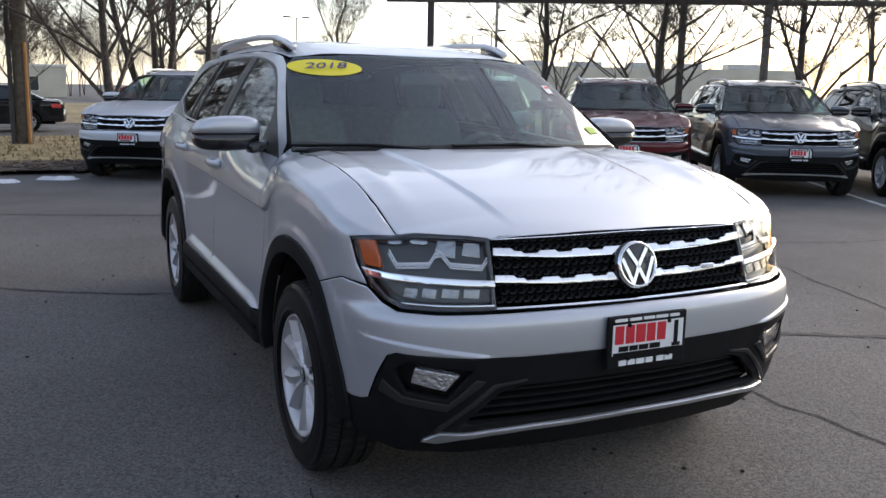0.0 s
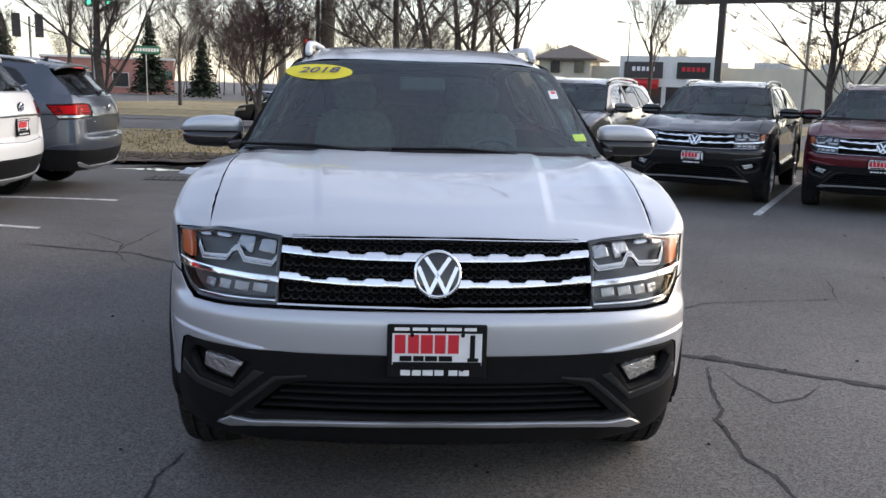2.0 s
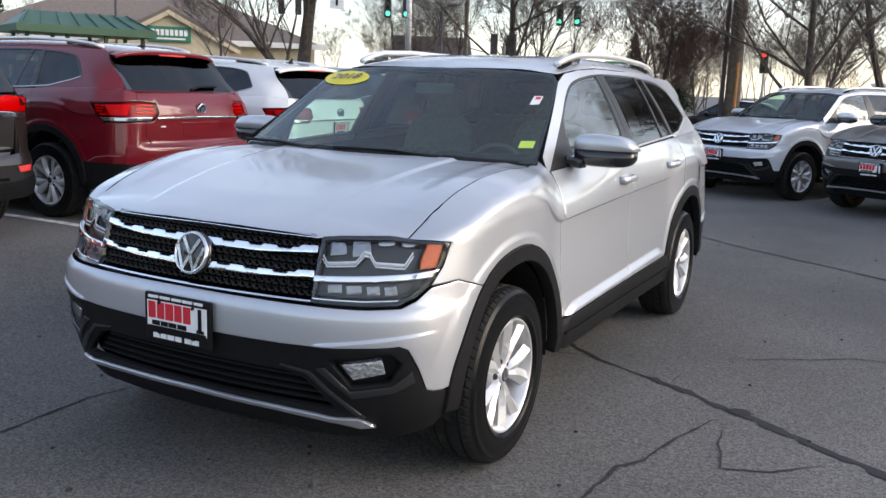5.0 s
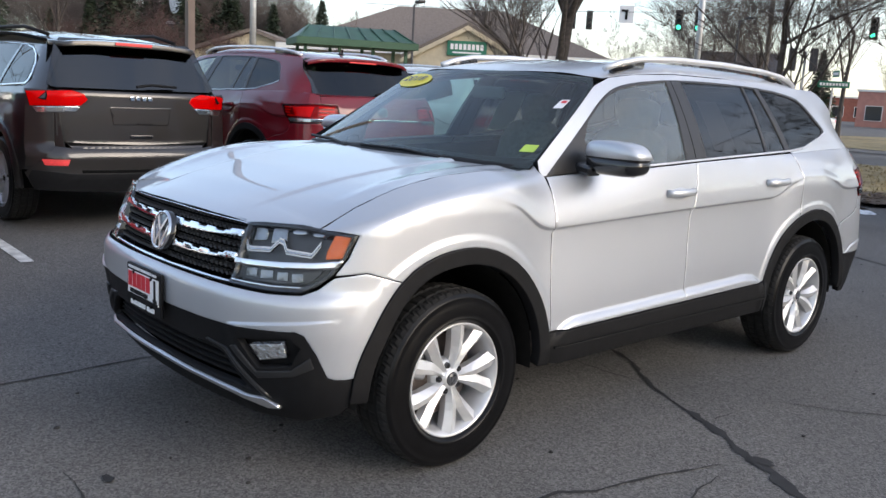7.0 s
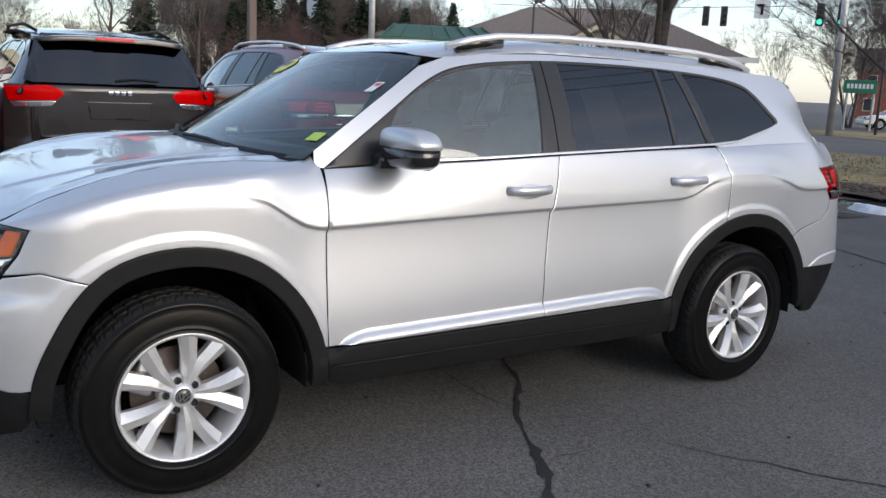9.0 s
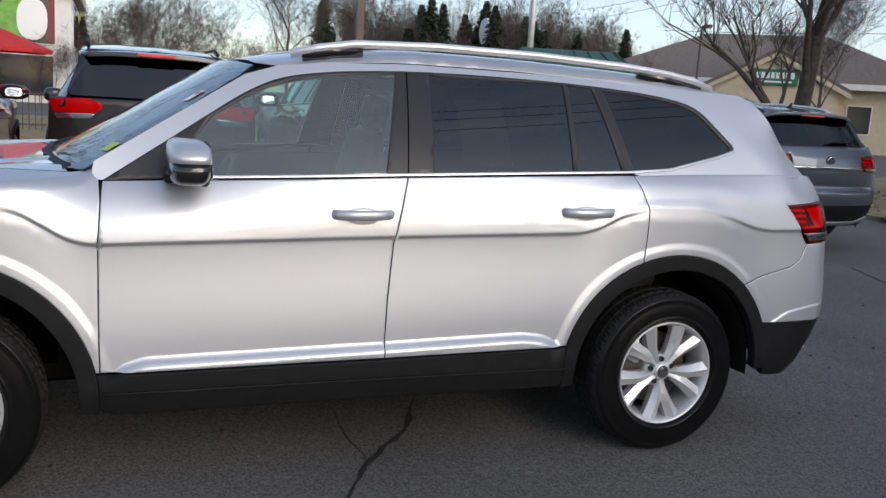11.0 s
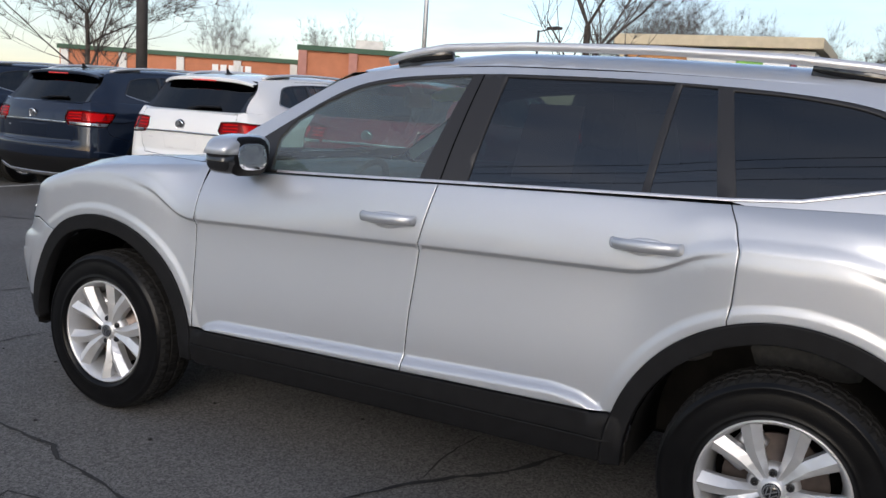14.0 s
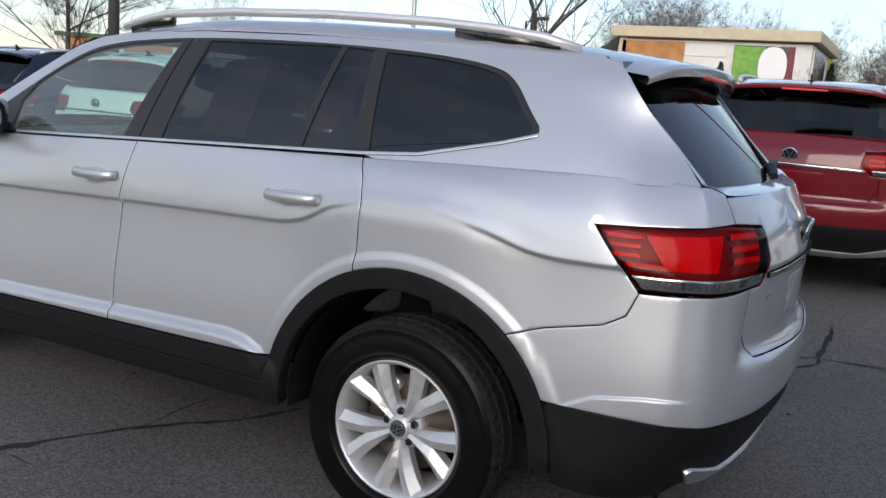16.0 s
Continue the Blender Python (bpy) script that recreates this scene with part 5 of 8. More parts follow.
        rb = part("roof_rail", sweep(bmesh.new(), [(s * x, y, z) for x, y, z in rail], 0.019, 0.017, 12), rail_metal, car, "satin aluminium roof rail", True)
        for ends in (((0.625, -0.17, 1.692), (0.632, -0.05, 1.722), (0.637, 0.08, 1.735)), ((0.625, 1.42, 1.735), (0.612, 1.6, 1.71), (0.588, 1.80, 1.685))):
            part("rail_foot", sweep(bmesh.new(), [(s * x, y, z) for x, y, z in ends], 0.015, 0.03, 8), gloss_black, rb, smooth=True)
        # inside of the cabin wall
        patch("door_card", P([(-0.95, 0.97), (2.25, 0.97), (2.25, 1.2), (1.2, 1.24), (-0.9, 1.17)]), inset(0.07), cabin_dark, car, res=0.15, flange=0, side=s)
    patch("arm_antenna", [(0.03, 1.815), (-0.03, 1.815), (0, 1.70)], roof, gloss_black, car, res=0.05, offset=0.01)
    part("roof_fin", prism(bmesh.new(), [(-0.058, -0.01), (0.045, -0.01), (0.050, 0.056), (0.030, 0.047), (0.0, 0.018)], 0.018, Matrix.Translation((0.009, 1.762, 1.729)) @ Matrix.Rotation(radians(90), 4, "Z")), gloss_black, car)
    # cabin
    # plain boxes, near black so the underside and nose read as shaded
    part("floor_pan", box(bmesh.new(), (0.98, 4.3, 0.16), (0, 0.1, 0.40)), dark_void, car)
    part("engine_block", box(bmesh.new(), (1.05, 1.1, 0.55), (0, -1.65, 0.68)), dark_void, car)
    dash = superblob(bmesh.new(), (0, -0.83, 1.06), (0.80, 0.30, 0.155), 4, 8, 28)
    part("dashboard", dash, cabin_dark, car, smooth=True)
    part("console", box(bmesh.new(), (0.26, 1.0, 0.36), (0, -0.25, 0.72), (0, 0, 0), 0.04), cabin_dark, car)
    wheel_bm = bmesh.new()
    lathe(wheel_bm, [(0.175 + 0.016 * math.cos(a), 0.016 * math.sin(a)) for a in (2 * math.pi * k / 8 for k in range(9))], 28)
    box(wheel_bm, (0.03, 0.33, 0.05))
    box(wheel_bm, (0.04, 0.12, 0.11), bevel=0.01)
    bmesh.ops.transform(wheel_bm, matrix=pose(0.39, -0.48, 1.10, 0, 0, 90) @ pose(0, 0, 0, 0, 26, 0), verts=wheel_bm.verts)
    part("steering_wheel", wheel_bm, cabin_dark, car, smooth=True)
    for x in (0.39, -0.39):
        seat(car, x, -0.02)
    seat(car, 0, 0.95, 1.32)
    seat(car, 0, 1.52, 1.1)
    patch("headliner", mirrored([(0, -0.40), (0.60, -0.3), (0.62, 2.0), (0, 2.05)]), lambda x, y: roof(x, y) - np.array([0, 0, 0.035]), cabin_light, car, res=0.15, flange=0)
    part("rear_view_mirror", box(bmesh.new(), (0.24, 0.03, 0.07), (0, -0.42, 1.545), (0, 0, 0), 0.012), cabin_dark, car)
    return car


suv = make_suv(paint_silver)
tagged(suv, "silver metallic three-row SUV parked alone on asphalt", "car")
front_plate = dealer_plate(suv, (0, -2.375, 0.660))
wsn = next(o for o in suv.children if o.name.startswith("windscreen"))


def on_screen(name, poly, mat, proud, parent=wsn):
    return patch(name, poly, lambda x, z: screen(x, z) - np.array([0, 0.002 + proud * 0.86, -proud * 0.5]), mat, parent, res=0.03, flange=0, gap=0, roll=0)


def text_mesh(name, body, size, mat, m, parent, shear=0.0):
    c = bpy.data.curves.new(name, "FONT")
    c.body, c.size, c.align_x, c.align_y, c.extrude, c.shear = body, size, "CENTER", "CENTER", 0.0006, shear
    tmp = bpy.data.objects.new(name, c)
    me = bpy.data.meshes.new_from_object(tmp)
    bpy.data.objects.remove(tmp)
    ob = finish(new(name, me), mat)
    ob.parent = parent
    ob.matrix_basis = m
    return ob


oval = [(-0.545 + 0.178 * math.cos(a), 1.592 + 0.040 * math.sin(a) - 0.0) for a in np.linspace(0, 2 * math.pi, 36, endpoint=False)]
year = on_screen("year_sticker", oval, yellow_vinyl, 0.004)
year["label"] = "yellow oval year sticker"
year_at = Vector(screen(np.array(-0.545), np.array(1.592)))
tan_x = (Vector(screen(np.array(-0.50), np.array(1.592))) - Vector(screen(np.array(-0.59), np.array(1.592)))).normalized()
tan_z = (Vector(screen(np.array(-0.545), np.array(1.61))) - Vector(screen(np.array(-0.545), np.array(1.57)))).normalized()
nrm_s = tan_x.cross(tan_z).normalized()
text_mesh("year_text", "2018", 0.105, navy_vinyl, Matrix.Translation(year_at + nrm_s * 0.012) @ Matrix((tan_x, tan_z, nrm_s)).transposed().to_4x4() @ Matrix.Diagonal((1.0, 0.72, 1, 1)), wsn, 0.25)
on_screen("inspection_sticker", [(0.735, 1.287), (0.80, 1.289), (0.792, 1.320), (0.728, 1.318)], lime_sticker, 0.003)
on_screen("registration_sticker", [(0.658, 1.485), (0.703, 1.487), (0.697, 1.528), (0.653, 1.527)], white_paint, 0.003)
on_screen("registration_mark", [(0.668, 1.510), (0.693, 1.511), (0.691, 1.523), (0.667, 1.522)], red_paint, 0.005)
# a price sheet inside the rear side windows
for k in (1, -1):
    patch("price_sheet", [(0.47, 1.30), (0.465, 1.57), (0.68, 1.572), (0.70, 1.302)], upper_in(0.03), paper, suv, side=k, res=0.1, flange=0)

# ---- the other parked SUVs, the same model in other colours ----
TAIL = -math.pi / 2
BACK_ROW = -math.atan2(0.514, 0.857)


def park(name_label, paint, x, y, turn, plate_front=False, plate_rear=False, group=""):
    """x, y: the middle of the nose on the ground."""
    m = Matrix.Translation((x, y, lift(x + 2.4, y) if turn == TAIL else 0)) @ Matrix.Rotation(turn, 4, "Z") @ Matrix.Translation((0, 2.405, 0))
    ob = copy_thing(suv, m)
    for o in ob.children_recursive:
        for slot in o.material_slots:
            if slot.material == paint_silver:
                slot.link = "OBJECT"
                slot.material = paint
    drop = ("plate_", "year_", "inspection", "registration", "price_sheet")
    for o in list(ob.children_recursive):
        if o.name.startswith(drop[1:]) or (not plate_front and o.name.startswith("plate_") and not o.name.startswith("plate_recess")):
            bpy.data.objects.remove(o)
    if plate_rear:
        dealer_plate(ob, (0, 2.603, 0.905), True)
    return tagged(ob, name_label, "car", group)


FR, RR = "SUVs facing the lane", "SUVs parked tail out"
park("pale silver SUV parked nose out beside grass", paint_pale, -0.45, 9.55, BACK_ROW, True, group=FR)
park("grey-beige SUV parked nose out in a row", paint_beige, 1.85, 8.25, BACK_ROW, True, group=FR)
park("glossy black SUV parked nose out in a row", paint_black, 4.1, 7.0, BACK_ROW, True, group=FR)
park("dark red SUV parked nose out in a row", paint_darkred, 6.25, 5.9, BACK_ROW, True, group=FR)
park("slate grey SUV parked nose out in a row", paint_grey, 8.3, 4.55, BACK_ROW, True, group=FR)
park("black SUV at the end of the row, nose out", paint_black, 10.45, 3.3, BACK_ROW, True, group=FR)
park("slate grey SUV parked tail out by the grass", paint_grey, -3.95 - 5.04, 7.15, TAIL, group=RR)
park("white SUV parked tail out with dealer plate", paint_white, -4.1 - 5.04, 4.62, TAIL, plate_rear=True, group=RR)
park("bright red SUV parked tail out beside off-roader", paint_red, -4.0 - 5.04, 2.02, TAIL, group=RR)
park("red SUV parked tail out between white and bronze cars", paint_red, -3.62 - 5.04, -3.02, TAIL, group=RR)
park("white SUV parked tail out beside a blue one", paint_white, -3.72 - 5.04, -5.6, TAIL, group=RR)
park("midnight blue SUV parked tail out", paint_blue, -3.75 - 5.04, -8.12, TAIL, group=RR)
park("midnight blue SUV parked tail out at the row end", paint_blue, -3.75 - 5.04, -10.7, TAIL, group=RR)

# ---- the off-roader and the saloons ----
def j_side(y, z):
    x = 0.958 - 0.10 * np.maximum(z - 0.98, 0) - 0.05 * np.maximum(0.55 - z, 0) - 1.3 * np.maximum(y - 1.85, 0) ** 2 - 0.45 * np.maximum(-1.75 - y, 0) ** 2
    for hub in (-1.46, 1.46):
        x = x + 0.022 * (1 - sstep(0.50, 0.56, np.hypot(y - hub, z - HUB_Z)))
    return np.stack([x, y + 0 * z, z + 0 * y], -1)


def j_up(y, z):
    h = z - 1.08
    x = 0.925 - 0.44 * h - 0.25 * h * h - 0.75 * np.maximum(y - 1.95 + 0.5 * h, 0) ** 2
    return np.stack([x + 0 * y, y + 0 * z, z + 0 * y], -1)


def j_back(x, z):
    y = 2.40 - 0.12 * x ** 2 - 0.9 * np.maximum(np.abs(x) - 0.66, 0) ** 1.5 - 0.62 * np.maximum(z - 1.17, 0) - 0.045 * sstep(0.66, 0.74, z) - 0.25 * np.maximum(0.45 - z, 0)
    return np.stack([x + 0 * z, y, z + 0 * x], -1)


def j_roof(x, y):
    z = 1.735 - 0.10 * np.maximum(-0.2 - y, 0) ** 1.5 - 0.035 * np.maximum(y - 0.4, 0) ** 2 - 0.04 * (np.abs(x) / 0.68) ** 3
    return np.stack([x + 0 * y, y + 0 * x, z], -1)


def j_hood(x, y):
    return np.stack([x + 0 * y, y + 0 * x, 1.10 + 0.10 * (y + 1.0) - 0.05 * (np.abs(x) / 0.9) ** 3 - 0.3 * np.maximum(-2.1 - y, 0)], -1)


def make_offroader(paint):
    car = empty("offroader")
    r = 0.47
    def arcj(hub, a0, a1, n=14):
        return arc(hub, r, a0, a1, n)
    for s in (1, -1):
        patch("side_panel", [(-2.3, 0.52)] + arcj(-1.46, 160, 12) + [(-0.9, 0.46), (0.95, 0.46)] + arcj(1.46, 168, 15) + [(2.2, 0.52), (2.33, 0.62), (2.28, 1.16), (1.0, 1.14), (-1.0, 1.08), (-2.2, 0.98)], j_side, paint, car, res=0.07, side=s)
        for y in (-0.92, 0.10, 1.08):
            patch("door_gap", [(y, 0.50), (y + 0.008, 0.50), (y + 0.012, 1.05), (y + 0.004, 1.05)], j_side, gap_black, car, res=0.1, side=s, offset=0.002, gap=0, flange=0, roll=0)
        for y in (-0.05, 0.95):
            h = part("door_handle", superblob(bmesh.new(), (s * 0.975, y, 0.965), (0.016, 0.085, 0.017), 3), paint, car, smooth=True)
        for hub in (-1.46, 1.46):
            patch("wheel_flare", arc(hub, 0.53, -4, 184, 22) + arc(hub, 0.455, 184, -4, 22), j_side, paint, car, res=0.06, side=s, offset=0.012, flange=0.04)
            wheel(car, (s * 0.845, hub, HUB_Z), s)
            b = bmesh.new()
            pts = arc(hub, 0.47, -5, 185, 16)
            ra = [[b.verts.new((s * x, y, z)) for y, z in pts] for x in (0.5, 0.93)]
            for i in range(len(pts) - 1):
                b.faces.new((ra[0][i], ra[0][i + 1], ra[1][i + 1], ra[1][i]))
            b.faces.new(ra[0])
            # void black gives the arch its shade by colour
            part("wheel_housing", b, dark_void, car)
        patch("sill", [(-0.98, 0.46), (0.98, 0.46), (0.95, 0.32), (-0.95, 0.32)], j_side, trim_black, car, res=0.1, side=s, offset=0.004)
        glass_line = [(-0.95, 1.12), (-0.35, 1.52), (0.0, 1.60), (0.9, 1.60), (1.5, 1.57), (1.85, 1.46), (1.96, 1.27), (1.88, 1.21)]
        patch("upper_side", [(-1.15, 1.05), (-0.50, 1.56), (-0.1, 1.665), (0.9, 1.675), (1.75, 1.64), (2.02, 1.58), (2.28, 1.12)], j_up, paint, car, res=0.07, side=s, holes=[glass_line], flange=0.02)
        patch("window_trim", eased(glass_line, 1), j_up, chrome, car, res=0.06, side=s, offset=0.004, holes=[eased([(y * 0.97 + 0.015, 1.11 + (z - 1.085) * 0.93) for y, z in glass_line], 1)], flange=0.01)
        sg = patch("side_glass", glass_line, j_up, glass_tint, car, res=0.1, side=s, offset=-0.004, flange=0)
        for y in (0.14, 1.10):
            patch("window_pillar", [(y, 1.09), (y + 0.08, 1.09), (y + 0.10, 1.60), (y + 0.02, 1.60)], j_up, gloss_black, sg, res=0.1, side=s, offset=0.002, flange=0)
        part("roof_rail", sweep(bmesh.new(), [(s * 0.63, -0.1, 1.68), (s * 0.64, 0.1, 1.745), (s * 0.63, 1.2, 1.735), (s * 0.60, 1.75, 1.66)], 0.016), trim_black, car, smooth=True)
        mr = part("wing_mirror", superblob(bmesh.new(), (s * 1.06, -0.72, 1.16), (0.11, 0.08, 0.08), 3), paint, car, smooth=True)
        lamp = [(0.925, 1.175), (0.60, 1.195), (0.50, 1.165), (0.47, 1.12), (0.53, 1.07), (0.90, 1.055)]
        tl = patch("tail_lamp", lamp, j_back, lamp_red, car, res=0.05, side=s, offset=0.006, flange=0.03, label="red tail lamp with clear lower band")
        patch("lamp_lens", lamp, j_back, glass_red, tl, res=0.06, side=s, offset=0.014, flange=0)
        patch("clear_band", [(0.89, 1.052), (0.56, 1.066), (0.53, 1.06), (0.57, 1.015), (0.86, 1.0)], j_back, lamp_bowl, tl, res=0.05, side=s, offset=0.008, flange=0.02)
        patch("reflector", [(0.84, 0.62), (0.64, 0.62), (0.66, 0.565), (0.82, 0.565)], j_back, lamp_red, car, res=0.05, side=s, offset=0.026)
        patch("rear_corner", [(0.958, 0.55), (0.90, 0.55), (0.74, 0.72), (0.74, 1.20), (0.93, 1.20)], j_back, paint, car, res=0.05, side=s)
    gate = patch("tailgate", mirrored([(0, 0.70), (0.60, 0.70), (0.735, 0.82), (0.735, 1.17), (0.70, 1.20), (0, 1.20)]), j_back, paint, car, res=0.06)
    patch("plate_recess", mirrored([(0, 0.91), (0.26, 0.91), (0.29, 1.07), (0, 1.07)]), j_back, paint, gate, res=0.06, offset=0.003, roll=0.9)
    # thin black strip drawn as the dark gap under the tailgate, not chrome
    patch("chrome_line", mirrored([(0, 0.728), (0.62, 0.728), (0.66, 0.75), (0.66, 0.762), (0, 0.745)]), j_back, gap_black, gate, res=0.04, offset=0.003)
    for k in range(4):
        patch("badge_bar", [(0.105 - 0.055 * k, 1.12), (0.065 - 0.055 * k, 1.12), (0.065 - 0.055 * k, 1.16), (0.105 - 0.055 * k, 1.16)], j_back, chrome, gate, res=0.05, offset=0.01, flange=0.01)
    patch("handle", mirrored([(0, 0.79), (0.11, 0.79), (0.11, 0.825), (0, 0.825)]), j_back, gloss_black, gate, res=0.05, offset=0.006)
    patch("rear_glass", mirrored([(0, 1.215), (0.72, 1.215), (0.78, 1.235), (0.66, 1.58), (0.60, 1.635), (0, 1.645)]), j_back, glass_tint, car, res=0.07, offset=0.002)
    # added black sheet that keeps the rear glass dark
    patch("glass_backing", mirrored([(0, 1.17), (0.78, 1.17), (0.66, 1.62), (0, 1.66)]), lambda x, z: j_back(x, z) - np.array([0, 0.12, 0]), dark_void, car, res=0.2, flange=0)
    part("rear_wiper", sweep(bmesh.new(), [(0.05, 2.375, 1.245), (-0.1, 2.36, 1.265), (-0.34, 2.335, 1.255)], 0.016, 0.012), trim_black, car)
    bp = patch("rear_bumper", mirrored([(0, 0.70), (0.60, 0.70), (0.74, 0.72), (0.90, 0.55), (0.955, 0.50), (0.90, 0.38), (0, 0.35)]), j_back, paint, car, res=0.06, offset=0.02, flange=0.03)
    patch("bumper_skirt", mirrored([(0, 0.50), (0.60, 0.50), (0.90, 0.53), (0.93, 0.46), (0.88, 0.36), (0, 0.33)]), j_back, trim_black, bp, res=0.08, offset=0.03, flange=0.03)
    patch("bumper_band", mirrored([(0, 0.50), (0.55, 0.50), (0.55, 0.53), (0, 0.53)]), j_back, gap_black, bp, res=0.1, offset=0.023)
    patch("roof", mirrored([(0, -0.55), (0.55, -0.45), (0.67, -0.1), (0.67, 1.75), (0.60, 2.02), (0, 2.05)]), j_roof, paint, car, res=0.1, flange=0.03)
    sp = patch("spoiler", mirrored([(0, 2.05), (0.60, 2.02), (0.66, 1.85), (0.68, 2.0), (0.60, 2.17), (0, 2.21)]), j_roof, paint, car, res=0.08, flange=0.04)
    part("brake_light", box(bmesh.new(), (0.34, 0.02, 0.025), (0, 2.205, 1.605), bevel=0.006), lamp_red, sp)
    patch("hood", mirrored([(0, -2.38), (0.6, -2.3), (0.86, -2.0), (0.90, -1.0), (0, -1.1)]), j_hood, paint, car, res=0.1, flange=0.03)
    patch("front_face", mirrored([(0, 0.40), (0.7, 0.40), (0.85, 0.6), (0.85, 1.0), (0, 1.06)]), lambda x, z: np.stack([x + 0 * z, -2.40 + 0.3 * np.abs(x) ** 3 + 0 * z, z + 0 * x], -1), trim_black, car, res=0.1)
    patch("windscreen", mirrored([(0, 1.13), (0.84, 1.10), (0.62, 1.62), (0, 1.66)]), lambda x, z: np.stack([x + 0 * z, -1.12 + 1.25 * (z - 1.12) + 0.2 * x ** 2, z + 0 * x], -1), glass_tint, car, res=0.1, flange=0)
    # added black boxes in place of the unlit cabin and underside
    part("cabin_mass", box(bmesh.new(), (1.5, 3.1, 0.6), (0, 0.5, 0.85)), dark_void, car)
    part("floor_pan", box(bmesh.new(), (1.0, 4.2, 0.2), (0, 0, 0.42)), dark_void, car)
    return car


offroader = make_offroader(paint_bronze)
offroader.matrix_world = Matrix.Translation((-4.30, -0.52, lift(-6.5, -0.5))) @ Matrix.Rotation(TAIL, 4, "Z") @ Matrix.Diagonal((1.0, 1.0, 1.03, 1)) @ Matrix.Translation((0, -2.41, 0))
tagged(offroader, "dark bronze-grey off-roader parked tail out", "car", RR)


def make_saloon(paint):
    """A low four-door car; local -y is its nose."""
    car = empty("saloon")
    side_x = lambda y, z: np.stack([0.91 - 0.35 * np.maximum(z - 0.8, 0) - 0.12 * np.maximum(np.abs(y) - 1.7, 0) ** 1.6 - 0.1 * np.maximum(0.45 - z, 0) + 0 * y, y + 0 * z, z + 0 * y], -1)  # noqa: E731
    cab_x = lambda y, z: np.stack([0.80 - 0.42 * (z - 0.95) + 0 * y, y + 0 * z, z + 0 * y], -1)  # noqa: E731
    top = lambda x, y: np.stack([x + 0 * y, y + 0 * x, np.interp(y, [-2.38, -2.2, -1.0, 1.6, 2.3, 2.4], [0.62, 0.76, 0.95, 1.02, 0.98, 0.7]) - 0.06 * np.abs(x / 0.85) ** 3], -1)  # noqa: E731
    roofs = lambda x, y: np.stack([x + 0 * y, y + 0 * x, np.interp(y, [-1.15, -0.35, 0.2, 0.9, 1.85], [0.96, 1.38, 1.44, 1.40, 1.02]) - 0.04 * np.abs(x / 0.7) ** 3], -1)  # noqa: E731
    r = 0.37
    for s in (1, -1):
        patch("side_panel", [(-2.35, 0.35)] + [(-1.4 + r * math.cos(a), 0.32 + r * math.sin(a)) for a in np.linspace(math.pi, 0, 12)] + [(-0.9, 0.25), (0.9, 0.25)]
              + [(1.38 + r * math.cos(a), 0.32 + r * math.sin(a)) for a in np.linspace(math.pi, 0, 12)] + [(2.35, 0.4), (2.38, 0.85), (1.6, 0.97), (-1.0, 0.92), (-2.2, 0.72)], side_x, paint, car, res=0.1, side=s)
        patch("cabin_side", [(-1.12, 0.94), (-0.38, 1.36), (0.2, 1.42), (0.9, 1.38), (1.8, 1.0)], cab_x, paint, car, res=0.1, side=s)
        patch("side_glass", eased([(-0.85, 0.98), (-0.32, 1.30), (0.2, 1.355), (0.8, 1.32), (1.35, 1.06), (1.3, 1.0)], 1), cab_x, dark_window, car, res=0.1, side=s, offset=0.006)
        patch("window_post", [(0.22, 0.98), (0.30, 0.98), (0.30, 1.36), (0.24, 1.36)], cab_x, paint, car, res=0.1, side=s, offset=0.010)
        patch("head_lamp", [(-2.3, 0.62), (-1.95, 0.70), (-1.95, 0.60), (-2.3, 0.54)], side_x, lamp_bowl, car, res=0.1, side=s, offset=0.006)
        patch("tail_lamp", [(2.3, 0.86), (2.0, 0.86), (2.05, 0.74), (2.3, 0.74)], side_x, lamp_red, car, res=0.1, side=s, offset=0.006)
        for y in (-1.4, 1.38):
            w = wheel(car, (s * 0.80, y, 0.32), s)
            w.matrix_basis = w.matrix_basis @ Matrix.Diagonal((0.85, 0.85, 0.85, 1))
        part("wing_mirror", superblob(bmesh.new(), (s * 0.93, -0.72, 1.0), (0.09, 0.06, 0.06), 3), paint, car, smooth=True)
    patch("deck", mirrored([(0, -2.38), (0.55, -2.3), (0.84, -1.9), (0.84, 2.1), (0.6, 2.36), (0, 2.4)]), top, paint, car, res=0.12)
    patch("roof", mirrored([(0, -1.15), (0.74, -1.1), (0.62, -0.3), (0.60, 0.9), (0.72, 1.8), (0, 1.85)]), roofs, paint, car, res=0.1)
    patch("windscreen", mirrored([(0, -1.08), (0.68, -1.04), (0.56, -0.36), (0, -0.36)]), roofs, dark_window, car, res=0.1, offset=0.008)
    patch("rear_glass", mirrored([(0, 1.75), (0.64, 1.72), (0.54, 1.0), (0, 1.0)]), roofs, dark_window, car, res=0.1, offset=0.008)
    part("front_bumper", superblob(bmesh.new(), (0, -2.1, 0.45), (0.86, 0.33, 0.2), 4), paint, car, smooth=True)
    part("rear_bumper", superblob(bmesh.new(), (0, 2.1, 0.5), (0.86, 0.33, 0.22), 4), paint, car, smooth=True)
    # black block, the dark below the body given by its colour
    part("floor_pan", box(bmesh.new(), (1.5, 4.2, 0.5), (0, 0, 0.5)), dark_void, car)
    return car


